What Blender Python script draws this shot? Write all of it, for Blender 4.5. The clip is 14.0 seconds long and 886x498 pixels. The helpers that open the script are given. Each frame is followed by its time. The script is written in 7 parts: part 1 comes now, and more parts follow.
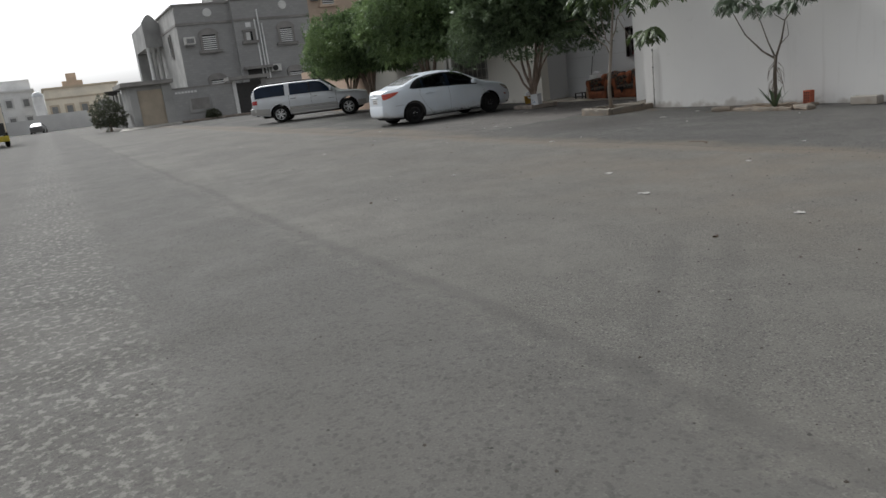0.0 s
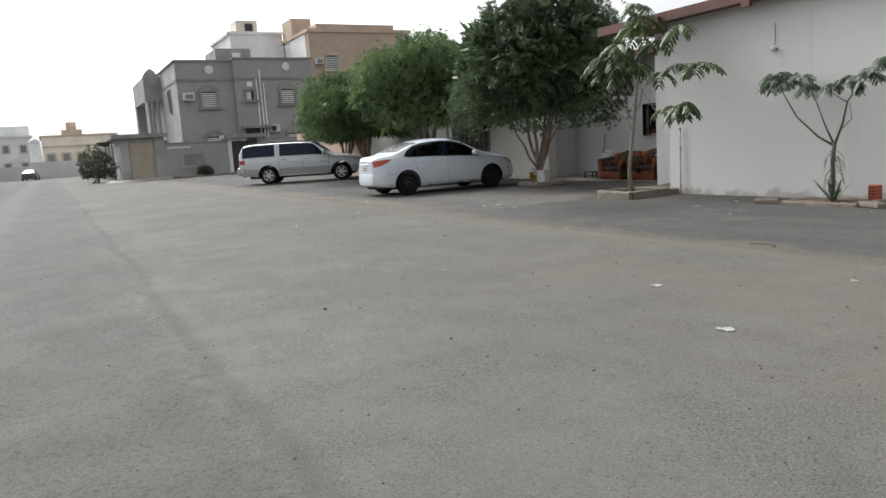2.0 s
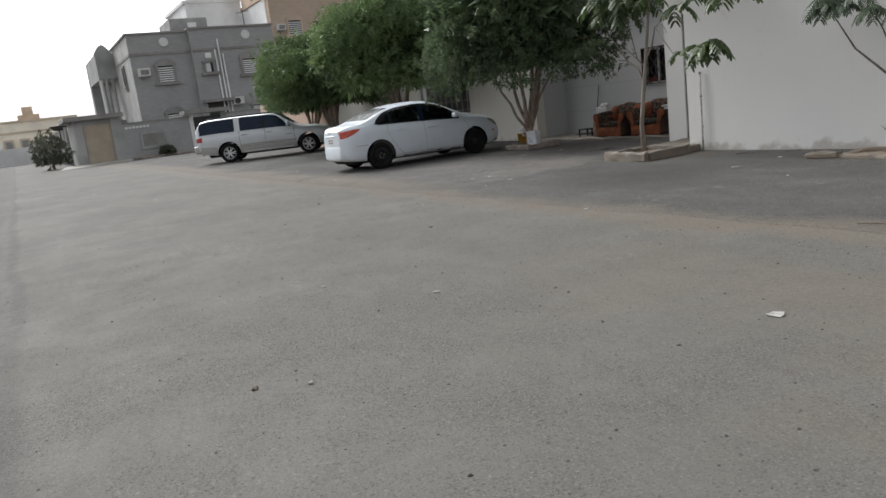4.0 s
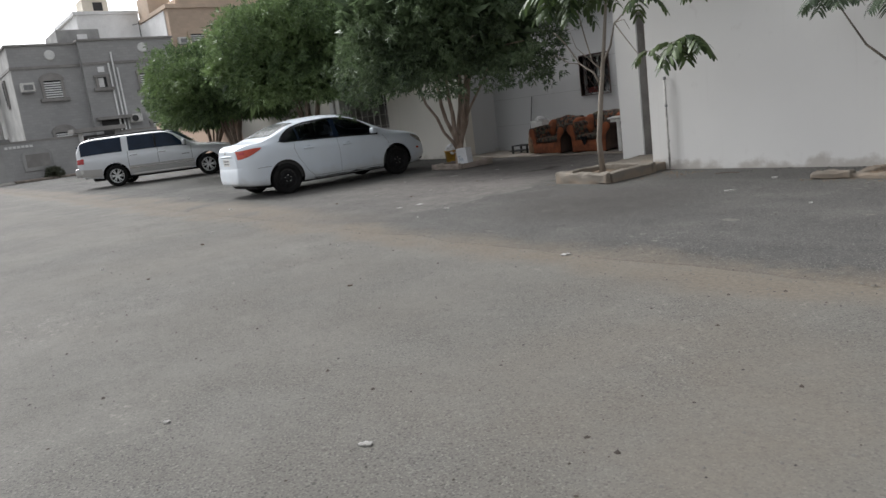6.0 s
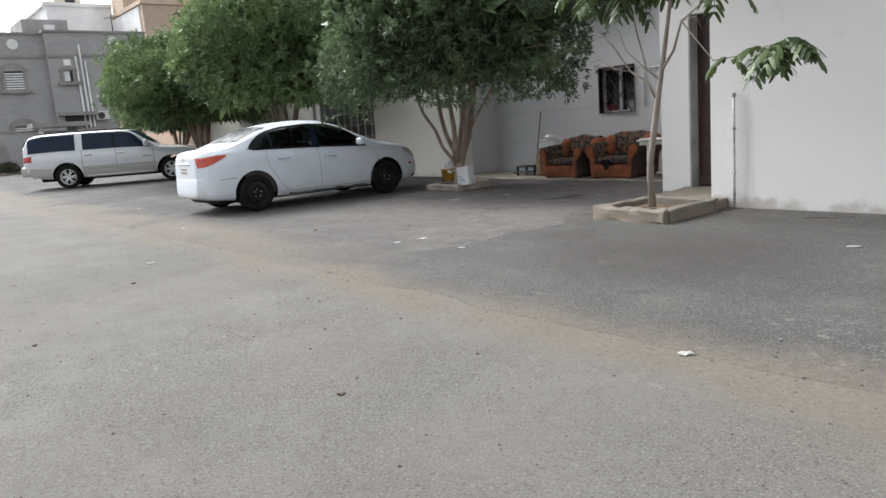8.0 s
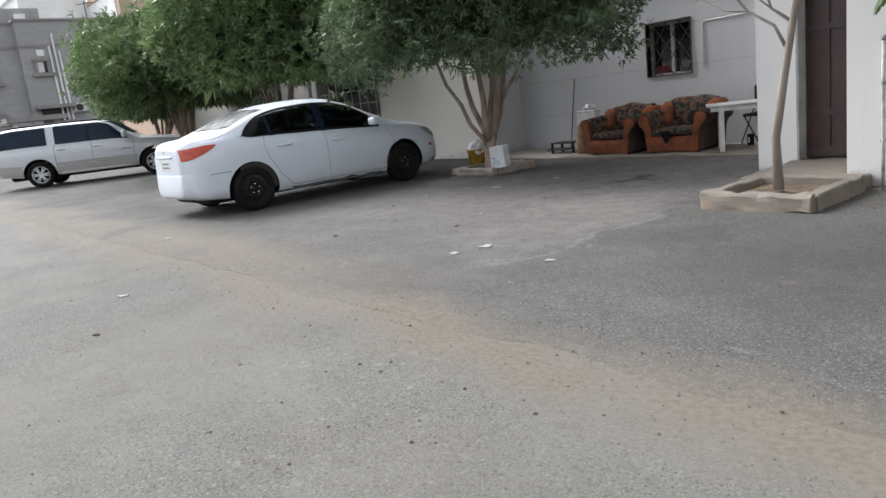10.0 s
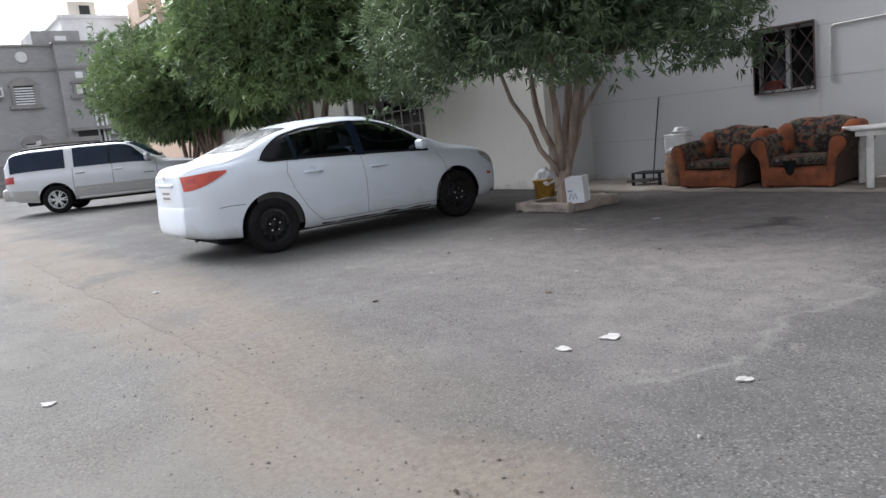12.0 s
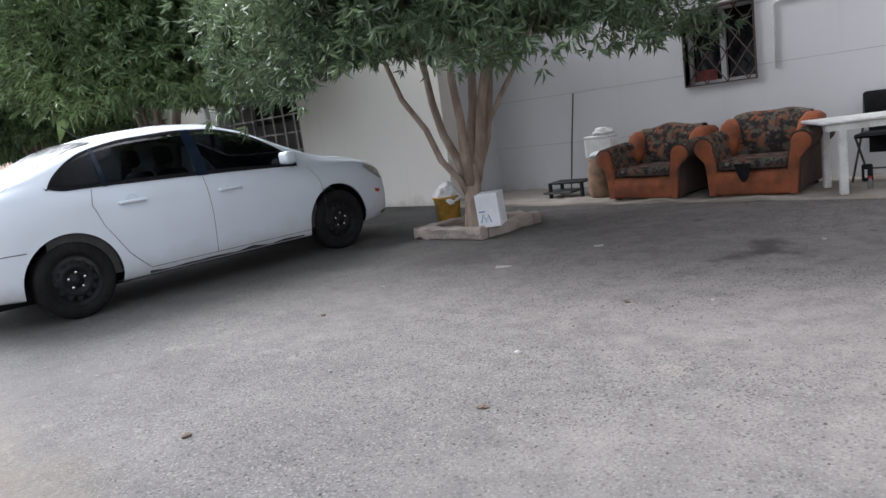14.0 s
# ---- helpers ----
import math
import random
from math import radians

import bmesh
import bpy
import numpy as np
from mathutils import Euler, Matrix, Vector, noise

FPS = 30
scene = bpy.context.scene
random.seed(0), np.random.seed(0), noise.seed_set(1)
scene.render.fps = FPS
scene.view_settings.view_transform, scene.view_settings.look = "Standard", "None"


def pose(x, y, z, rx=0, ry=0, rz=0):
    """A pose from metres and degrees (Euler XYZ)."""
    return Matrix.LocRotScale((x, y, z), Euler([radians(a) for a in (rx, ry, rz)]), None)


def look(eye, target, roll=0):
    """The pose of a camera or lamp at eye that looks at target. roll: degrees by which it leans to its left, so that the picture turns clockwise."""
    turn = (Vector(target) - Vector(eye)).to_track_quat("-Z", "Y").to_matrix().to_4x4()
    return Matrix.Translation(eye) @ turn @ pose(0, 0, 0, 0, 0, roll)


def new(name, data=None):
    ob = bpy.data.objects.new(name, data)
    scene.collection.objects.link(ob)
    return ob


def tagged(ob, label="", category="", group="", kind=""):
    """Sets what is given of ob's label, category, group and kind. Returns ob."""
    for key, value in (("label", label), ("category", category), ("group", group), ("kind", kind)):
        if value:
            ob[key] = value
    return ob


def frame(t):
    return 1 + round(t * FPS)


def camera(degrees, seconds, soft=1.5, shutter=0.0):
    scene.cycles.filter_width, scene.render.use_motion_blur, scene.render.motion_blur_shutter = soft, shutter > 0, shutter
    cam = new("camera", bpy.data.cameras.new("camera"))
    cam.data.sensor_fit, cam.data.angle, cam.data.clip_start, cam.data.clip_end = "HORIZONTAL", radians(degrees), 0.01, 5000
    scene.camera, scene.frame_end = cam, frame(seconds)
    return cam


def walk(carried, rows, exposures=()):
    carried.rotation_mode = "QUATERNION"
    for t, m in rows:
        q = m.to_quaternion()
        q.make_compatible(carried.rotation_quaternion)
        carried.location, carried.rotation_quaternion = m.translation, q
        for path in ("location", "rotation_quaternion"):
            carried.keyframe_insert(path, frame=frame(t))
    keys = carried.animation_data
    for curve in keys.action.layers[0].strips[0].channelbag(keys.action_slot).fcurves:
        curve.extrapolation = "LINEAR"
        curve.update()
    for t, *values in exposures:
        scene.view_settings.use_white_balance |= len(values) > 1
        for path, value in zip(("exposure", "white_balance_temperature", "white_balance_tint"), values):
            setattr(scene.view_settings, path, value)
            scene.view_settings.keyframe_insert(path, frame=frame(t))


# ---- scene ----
SKY, SUN = 0.232, 1.35
EXPOSURES = [(0, -0.5, 6300, 9), (1.0, -0.15, 6300, 9), (1.5, 0.15, 6300, 9), (2.0, 0.02, 6300, 9), (2.5, -0.30, 6300, 9), (5.0, -0.06, 6300, 10), (5.5, -0.18, 6290, 10), (6.0, -0.02, 6280, 10), (7.0, 0.47, 6250, 10), (7.5, 0.52, 6240, 10), (8.5, 0.55, 6200, 10), (11.5, 0.55, 6050, 12), (12.5, 0.72, 6000, 13), (13.5, 0.86, 5970, 13), (14.0, 0.96, 5950, 13)]
cam = camera(63.0, 14.0)
METRES, EYE, TILT, LEAN, TURN = 17.5, 1.31, 0.0, 0.0, 51.0
PATH = [
    (0, (0.557, 2.199, 1.353), (-1.175, 3.083, 0.886), -7.0),
    (0.5, (-0.014, 2.586, 1.311), (-1.738, 3.522, 0.92), -6.3),
    (1, (-0.497, 2.868, 1.3), (-2.157, 3.904, 0.886), -5.1),
    (1.5, (-1.0, 3.125, 1.327), (-2.601, 4.268, 0.967), -5.5),
    (2, (-1.522, 3.418, 1.291), (-3.269, 4.349, 1.007), -3.6),
    (2.1, (-1.633, 3.47, 1.327), (-3.363, 4.395, 0.941), -6.1),
    (2.5, (-1.913, 3.682, 1.332), (-3.67, 4.593, 1.046), -6.9),
    (2.7, (-2.105, 3.82, 1.344), (-3.84, 4.741, 0.968), -6.5),
    (4.8, (-4.451, 4.907, 1.311), (-6.155, 5.883, 0.931), -7.2),
    (5, (-4.648, 5.04, 1.319), (-6.39, 5.955, 0.957), -5.3),
    (5.5, (-5.186, 5.291, 1.294), (-6.836, 6.37, 0.956), -6.1),
    (6, (-5.65, 5.635, 1.254), (-7.238, 6.793, 0.882), -7.2),
    (6.5, (-6.148, 5.894, 1.21), (-7.699, 7.084, 0.787), -5.0),
    (7, (-6.645, 6.125, 1.215), (-8.28, 7.214, 0.84), -6.4),
    (7.5, (-7.155, 6.422, 1.244), (-8.801, 7.503, 0.889), -4.0),
    (8, (-7.67, 6.661, 1.247), (-9.212, 7.887, 0.905), -4.3),
    (8.5, (-8.196, 6.853, 1.272), (-9.821, 7.979, 0.967), -4.2),
    (9, (-8.701, 7.086, 1.241), (-10.197, 8.338, 0.799), -5.8),
    (9.2, (-8.884, 7.136, 1.236), (-10.42, 8.348, 0.823), -8.1),
    (11.3, (-10.844, 8.157, 1.158), (-12.331, 9.435, 0.763), -4.0),
    (11.5, (-11.026, 8.273, 1.133), (-12.502, 9.56, 0.726), -6.6),
    (12, (-11.48, 8.524, 1.17), (-13.067, 9.699, 0.849), -6.1),
    (12.2, (-11.687, 8.633, 1.111), (-13.234, 9.853, 0.767), -3.4),
    (12.3, (-11.773, 8.708, 1.11), (-13.288, 9.933, 0.659), -5.8),
    (12.5, (-11.906, 8.832, 1.149), (-13.399, 10.108, 0.771), -5.4),
    (13, (-12.286, 9.203, 1.149), (-13.752, 10.521, 0.813), -4.0),
    (13.5, (-12.675, 9.551, 1.152), (-14.083, 10.912, 0.745), -5.1),
    (14, (-13.003, 9.921, 1.146), (-14.403, 11.31, 0.811), -7.7),
]
walk(cam, [(t, look(eye, target, roll)) for t, eye, target, roll in PATH], exposures=EXPOSURES)

# ---- sky, sun ----
SUN_AZ, SUN_EL = radians(261), radians(41)      # clockwise from +y: in the west, a little to the south, veiled by haze
world = bpy.data.worlds.new("world")
scene.world = world
world.use_nodes = True
wn, wl = world.node_tree.nodes, world.node_tree.links
sky = wn.new("ShaderNodeTexSky")
sky.sky_type, sky.sun_disc = "NISHITA", False
sky.sun_elevation, sky.sun_rotation = SUN_EL, SUN_AZ
sky.air_density, sky.dust_density, sky.ozone_density = 1.0, 6.0, 1.0
haze = wn.new("ShaderNodeHueSaturation")
haze.inputs["Saturation"].default_value = 0.08
wl.new(sky.outputs[0], haze.inputs["Color"])
wl.new(haze.outputs[0], wn["Background"].inputs["Color"])
wn["Background"].inputs["Strength"].default_value = SKY
sun = new("sun", bpy.data.lights.new("sun", "SUN"))
sun.data.energy, sun.data.angle, sun.data.color = SUN, radians(25), (1.0, 0.96, 0.90)
SUN_DIR = Vector((math.sin(SUN_AZ) * math.cos(SUN_EL), math.cos(SUN_AZ) * math.cos(SUN_EL), math.sin(SUN_EL)))
sun.matrix_world = look(SUN_DIR * 50, (0, 0, 0))


# ---- materials ----
def nodes_of(name):
    m = bpy.data.materials.new(name)
    m.use_nodes = True
    return m, m.node_tree.nodes, m.node_tree.links, m.node_tree.nodes["Principled BSDF"]


def rgba(c):
    return (c[0], c[1], c[2], 1.0)


class Net:
    """Short hand for node trees."""

    def __init__(self, name):
        self.m, self.n, self.l, self.b = nodes_of(name)
        geo = self.n.new("ShaderNodeNewGeometry")
        self.pos, self.island = geo.outputs["Position"], geo.outputs["Random Per Island"]
        self.obj = self.n.new("ShaderNodeTexCoord").outputs["Object"]

    def put(self, socket, value):
        if isinstance(value, bpy.types.NodeSocket):
            self.l.new(value, socket)
        elif isinstance(value, (tuple, list)) and socket.type == "RGBA":
            socket.default_value = rgba(value)
        else:
            socket.default_value = value

    def noise(self, scale, detail=4.0, rough=0.55, at=None, stretch=None):
        t = self.n.new("ShaderNodeTexNoise")
        t.inputs["Scale"].default_value, t.inputs["Detail"].default_value, t.inputs["Roughness"].default_value = scale, detail, rough
        src = at or self.obj
        if stretch:
            mp = self.n.new("ShaderNodeMapping")
            mp.inputs["Scale"].default_value = stretch
            self.l.new(src, mp.inputs["Vector"])
            src = mp.outputs[0]
        self.l.new(src, t.inputs["Vector"])
        return t.outputs["Fac"]

    def cells(self, scale, at=None, feature="F1", out="Distance", rand=1.0):
        t = self.n.new("ShaderNodeTexVoronoi")
        t.feature = feature
        t.inputs["Scale"].default_value, t.inputs["Randomness"].default_value = scale, rand
        self.l.new(at or self.obj, t.inputs["Vector"])
        return t.outputs[out]

    def ramp(self, v, lo, hi, a=0.0, b=1.0, smooth=True):
        t = self.n.new("ShaderNodeMapRange")
        t.interpolation_type = "SMOOTHSTEP" if smooth else "LINEAR"
        for k, x in zip(("From Min", "From Max", "To Min", "To Max"), (lo, hi, a, b)):
            t.inputs[k].default_value = x
        self.l.new(v, t.inputs["Value"])
        return t.outputs["Result"]

    def calc(self, op, a, b=0.0):
        t = self.n.new("ShaderNodeMath")
        t.operation = op
        self.put(t.inputs[0], a)
        self.put(t.inputs[1], b)
        return t.outputs[0]

    def mix(self, fac, a, b, blend="MIX"):
        t = self.n.new("ShaderNodeMix")
        t.data_type, t.blend_type = "RGBA", blend
        self.put(t.inputs["Factor"], fac)
        self.put(t.inputs["A"], a) if False else self.put(t.inputs[6], a)
        self.put(t.inputs[7], b)
        return t.outputs[2]

    def xyz(self, at=None):
        t = self.n.new("ShaderNodeSeparateXYZ")
        self.l.new(at or self.pos, t.inputs[0])
        return t.outputs

    def bump(self, height, strength=0.3, distance=0.01):
        t = self.n.new("ShaderNodeBump")
        t.inputs["Strength"].default_value, t.inputs["Distance"].default_value = strength, distance
        self.l.new(height, t.inputs["Height"])
        self.l.new(t.outputs[0], self.b.inputs["Normal"])

    def done(self, color, rough=0.8, metal=0.0, spec=None):
        self.put(self.b.inputs["Base Color"], color)
        self.put(self.b.inputs["Roughness"], rough)
        self.put(self.b.inputs["Metallic"], metal)
        if spec is not None:
            self.put(self.b.inputs["Specular IOR Level"], spec)
        return self.m


def plain(name, color, rough=0.7, vary=0.18, scale=3.0, fine=60.0, bump=0.15, metal=0.0, depth=0.004, spec=None):
    """A painted, moulded or raw surface with coarse and fine variation."""
    t = Net(name)
    a, b = t.noise(scale), t.noise(fine, 3.0)
    k = t.calc("ADD", t.ramp(a, 0.3, 0.7, 1 - vary, 1 + vary * 0.6), t.ramp(b, 0.3, 0.7, -vary * 0.4, vary * 0.4))
    rgb = t.mix(1.0, color, color)
    mul = t.n.new("ShaderNodeVectorMath")
    mul.operation = "SCALE"
    t.l.new(rgb, mul.inputs[0])
    t.l.new(k, mul.inputs["Scale"])
    if bump:
        t.bump(b, bump, depth)
    return t.done(mul.outputs[0], t.ramp(a, 0.3, 0.7, max(0.02, rough - 0.08), min(1, rough + 0.08)), metal, spec)


def ground_mat(name, lane):
    """Dusty asphalt; lane: the pale worn street, else the darker forecourt. Sand gathers along the seam at y = 9.7."""
    t = Net(name)
    x, y, z = t.xyz()
    big, mid, fine = t.noise(0.35, 5, at=t.pos), t.noise(2.2, 5, at=t.pos), t.noise(90, 3, 0.7, at=t.pos)
    streak = t.noise(0.9, 4, 0.6, at=t.pos, stretch=(0.25, 1.6, 1))
    grit = t.cells(130, at=t.pos, out="Color")
    gsep = t.n.new("ShaderNodeSeparateColor")
    t.l.new(grit, gsep.inputs[0])
    if lane:
        base = t.mix(t.ramp(big, 0.35, 0.68), (0.139, 0.133, 0.119), (0.161, 0.153, 0.137))
        base = t.mix(t.ramp(streak, 0.42, 0.75, 0, 0.12), base, (0.112, 0.110, 0.101))
    else:
        base = t.mix(t.ramp(big, 0.38, 0.66), (0.062, 0.060, 0.057), (0.098, 0.094, 0.088))
        base = t.mix(t.ramp(streak, 0.48, 0.72, 0, 0.30), base, (0.158, 0.152, 0.142))
        base = t.mix(t.ramp(mid, 0.60, 0.72, 0, 0.55), base, (0.050, 0.050, 0.050))
    # blotches of wear and dust
    mott, cloud = t.noise(9, 8, 0.70, at=t.pos), t.noise(1.3, 7, 0.62, at=t.pos)
    base = t.mix(t.ramp(mott, 0.36, 0.52, 0.18 if lane else 0.50, 0.0), base, (0.062, 0.061, 0.058))
    base = t.mix(t.ramp(cloud, 0.50, 0.70, 0.0, 0.12 if lane else 0.26), base, (0.190, 0.180, 0.160))
    if not lane:
        dust = t.calc("MULTIPLY", t.ramp(t.noise(0.28, 4, 0.5, at=t.pos), 0.40, 0.60, 0.50, 0.92), t.ramp(t.noise(5, 6, 0.7, at=t.pos), 0.35, 0.62, 0.55, 1.0))
        # dust paled and thickened towards the wall, brightening ground that lies in shade
        dust = t.calc("MULTIPLY", dust, t.calc("MULTIPLY", t.calc("MULTIPLY", t.ramp(t.calc("ADD", x, t.ramp(mid, 0.2, 0.8, -0.25, 0.25, False)), -13.55, -13.1, 1.0, 0.22), t.ramp(x, -19.0, -16.4, 0.12, 1.0)), t.ramp(y, 10.2, 15.2, 0.30, 1.0)))
        base = t.mix(dust, base, (0.262, 0.236, 0.218))
        spot = t.noise(3.1, 3, 0.55, at=t.pos, stretch=(1.0, 1.5, 1))
        base = t.mix(t.ramp(spot, 0.66, 0.74, 0, 0.5), base, (0.24, 0.215, 0.19))
        base = t.mix(t.ramp(spot, 0.24, 0.32, 0.6, 0.0), base, (0.05, 0.047, 0.043))
    # stones of the mix
    rough_at = t.ramp(t.noise(0.55, 4, 0.55, at=t.pos), 0.40, 0.60, 0.5, 1.0)
    if not lane:
        rough_at = t.calc("MAXIMUM", rough_at, t.ramp(t.calc("ADD", x, t.ramp(mid, 0.2, 0.8, -1.2, 1.2, False)), -15.0, -12.5))
    chip = t.n.new("ShaderNodeSeparateColor")
    t.l.new(t.cells(48, at=t.pos, out="Color"), chip.inputs[0])
    cut = t.ramp(t.cells(48, at=t.pos), 0.25, 0.45, 1.0, 0.0)
    base = t.mix(t.calc("MULTIPLY", t.calc("MULTIPLY", rough_at, cut), t.ramp(chip.outputs[0], 0.80, 0.88, 0, 0.7 if lane else 0.95)), base, (0.038, 0.041, 0.039))
    base = t.mix(t.calc("MULTIPLY", t.calc("MULTIPLY", rough_at, cut), t.ramp(chip.outputs[1], 0.84, 0.92, 0, 0.5 if lane else 0.42)), base, (0.27, 0.26, 0.24))
    base = t.mix(t.calc("MULTIPLY", rough_at, t.ramp(gsep.outputs[0], 0.80, 0.93, 0, 0.40 if lane else 0.45)), base, (0.27, 0.26, 0.24))
    base = t.mix(t.calc("MULTIPLY", rough_at, t.ramp(gsep.outputs[1], 0.76, 0.94, 0, 0.60 if lane else 0.70)), base, (0.042, 0.041, 0.040))
    base = t.mix(t.calc("MULTIPLY", rough_at, t.ramp(fine, 0.35, 0.7, 0.42 if lane else 0.42, 0.0)), base, (0.05, 0.05, 0.048))
    # crusts of pale mud dried on the asphalt
    crust = t.calc("MULTIPLY", t.ramp(t.noise(0.7, 3, 0.5, at=t.pos), 0.56, 0.68), t.ramp(t.noise(14, 5, 0.65, at=t.pos), 0.56, 0.66, 0.0, 0.32))
    base = t.mix(crust, base, (0.30, 0.285, 0.255))
    # sand along the seam, wider and thinner by turns
    wob = t.calc("ADD", y, t.ramp(t.noise(0.8, 4, at=t.pos), 0.2, 0.8, -0.38, 0.38, False))
    near = t.calc("ABSOLUTE", t.calc("SUBTRACT", wob, 9.72))
    band = t.calc("MULTIPLY", t.ramp(near, 0.05, 0.48, 1.0, 0.0), t.ramp(t.noise(1.1, 5, 0.6, at=t.pos), 0.34, 0.58, 0.72, 1.0))
    if lane:
        drift = t.calc("MULTIPLY", t.ramp(y, 5.4, 8.0), t.ramp(t.noise(0.6, 6, 0.62, at=t.pos), 0.38, 0.62, 0.12, 0.72))
        drift = t.calc("MULTIPLY", drift, t.ramp(x, -10.0, -5.5, 0.22, 1.0))
        band = t.calc("MAXIMUM", band, drift)
    if not lane:
        spill = t.calc("MULTIPLY", t.ramp(x, -16.5, -12.5, 1.0, 0.0), t.ramp(t.calc("ABSOLUTE", t.calc("SUBTRACT", wob, 10.15)), 0.15, 0.85, 1.0, 0.0))
        band = t.calc("MAXIMUM", band, t.calc("MULTIPLY", spill, t.ramp(t.noise(1.1, 5, 0.6, at=t.pos), 0.34, 0.52, 0.25, 1.0)))
        fray = t.calc("ADD", y, t.ramp(t.noise(5, 6, 0.7, at=t.pos), 0.2, 0.8, -0.30, 0.30, False))
        band = t.calc("MAXIMUM", band, t.ramp(fray, 9.70, 10.22, 0.85, 0.0))
    sand = t.mix(t.ramp(t.noise(30, 3, at=t.pos), 0.3, 0.7), (0.120, 0.101, 0.079), (0.160, 0.137, 0.109))
    base = t.mix(t.calc("MULTIPLY", band, t.ramp(fine, 0.25, 0.6, 0.55, 0.95)), base, sand)
    if lane:
        # dark seam along the lane and a strip of pale worn paint
        sw = t.calc("ADD", y, t.ramp(t.noise(0.35, 4, 0.6, at=t.pos), 0.2, 0.8, -0.12, 0.12, False))
        base = t.mix(t.ramp(t.calc("ABSOLUTE", t.calc("SUBTRACT", sw, 4.2)), 0.01, 0.13, 0.36, 0.0), base, (0.062, 0.060, 0.056))
        old = t.calc("ADD", sw, t.ramp(mott, 0.3, 0.7, -0.25, 0.25, False))
        base = t.mix(t.ramp(old, 3.9, 4.25, 0.42, 0.0), base, (0.083, 0.081, 0.077))
        base = t.mix(t.calc("MULTIPLY", t.ramp(old, 3.9, 4.25, 1.0, 0.0), t.ramp(chip.outputs[2], 0.80, 0.92, 0, 0.35)), base, (0.048, 0.047, 0.045))
        across = t.calc("ADD", t.calc("MULTIPLY", x, 0.759), t.calc("MULTIPLY", y, 0.651))
        along = t.calc("SUBTRACT", t.calc("MULTIPLY", x, 0.651), t.calc("MULTIPLY", y, 0.759))
        span = t.calc("MULTIPLY", t.ramp(along, -7.4, -6.2), t.ramp(along, -4.2, -3.2, 1.0, 0.0))
        for at_ in (1.466, 1.85):
            mark = t.calc("MULTIPLY", t.ramp(t.calc("ABSOLUTE", t.calc("SUBTRACT", across, at_)), 0.02, 0.14, 0.17, 0.0), span)
            base = t.mix(mark, base, (0.05, 0.049, 0.047))
        pale = t.calc("MULTIPLY", t.ramp(t.calc("ABSOLUTE", t.calc("SUBTRACT", y, 1.95)), 0.25, 0.75, 1, 0), t.ramp(t.noise(15, 6, 0.66, at=t.pos), 0.50, 0.62, 0, 0.40))
        base = t.mix(pale, base, (0.36, 0.35, 0.32))
    else:
        # pale rim of dried dust along an old patch
        rim = t.calc("ADD", x, t.ramp(t.noise(1.6, 3, at=t.pos), 0.2, 0.8, -0.22, 0.22, False))
        rim = t.ramp(t.calc("ABSOLUTE", t.calc("ADD", rim, 13.3)), 0.005, 0.06, 0.2, 0.0)
        rim = t.calc("MULTIPLY", t.calc("MULTIPLY", rim, t.ramp(y, 10.6, 11.2)), t.ramp(y, 13.0, 13.5, 1.0, 0.0))
        base = t.mix(t.calc("MULTIPLY", rim, t.ramp(mott, 0.35, 0.55, 0.3, 1.0)), base, (0.30, 0.29, 0.27))
        # oil and water marks, tyre-swept dust; last a darker patch under the parked car
        for cx, cy, r, k in ((-14.85, 14.8, 0.34, 0.9), (-11.2, 11.9, 1.35, 0.5), (-12.6, 12.3, 0.4, 0.4), (-17.2, 14.2, 0.35, 0.35), (-19.5, 13.0, 1.1, 0.35)):
            dx, dy = t.calc("SUBTRACT", x, cx), t.calc("SUBTRACT", y, cy)
            d = t.calc("SQRT", t.calc("ADD", t.calc("MULTIPLY", dx, dx), t.calc("MULTIPLY", dy, dy)))
            d = t.calc("ADD", d, t.ramp(mid, 0.2, 0.8, -0.45, 0.45, False))
            base = t.mix(t.ramp(d, r * 0.4, r * 1.2, k, 0.0), base, (0.045, 0.040, 0.036))
    h = t.calc("ADD", t.calc("MULTIPLY", fine, 0.6), t.calc("MULTIPLY", gsep.outputs[2], 0.5))
    h = t.calc("MULTIPLY", h, t.ramp(band, 0.1, 0.8, 1.0, 0.3))
    t.bump(h, 0.8, 0.006)
    return t.done(base, t.ramp(mid, 0.3, 0.7, 0.82, 0.95), 0.0, 0.25)


def render_wall(name, color, stain=(0.32, 0.29, 0.25), dirt=0.5, foot=True):
    """Painted cement render: roller marks, faint stains, grime splashed up from the ground."""
    t = Net(name)
    x, y, z = t.xyz()
    big, mid, fine = t.noise(0.8, 5, at=t.pos), t.noise(4, 5, at=t.pos), t.noise(70, 3, at=t.pos)
    run = t.noise(2.5, 4, 0.6, at=t.pos, stretch=(2.0, 2.0, 0.12))
    c = t.mix(t.ramp(big, 0.35, 0.7, 0, 0.22), color, tuple(v * 0.86 for v in color))
    c = t.mix(t.ramp(run, 0.55, 0.8, 0, 0.16 * dirt * 2), c, stain)
    c = t.mix(t.ramp(mid, 0.62, 0.8, 0, 0.12 * dirt * 2), c, stain)
    if foot:
        zz = t.calc("ADD", z, t.ramp(mid, 0.2, 0.8, -0.16, 0.16, False))
        c = t.mix(t.ramp(zz, 0.0, 0.15, 0.62 * dirt, 0), c, (0.25, 0.205, 0.16))
    t.bump(t.calc("ADD", fine, t.calc("MULTIPLY", mid, 1.4)), 0.22, 0.004)
    return t.done(c, 0.88, 0.0, 0.3)


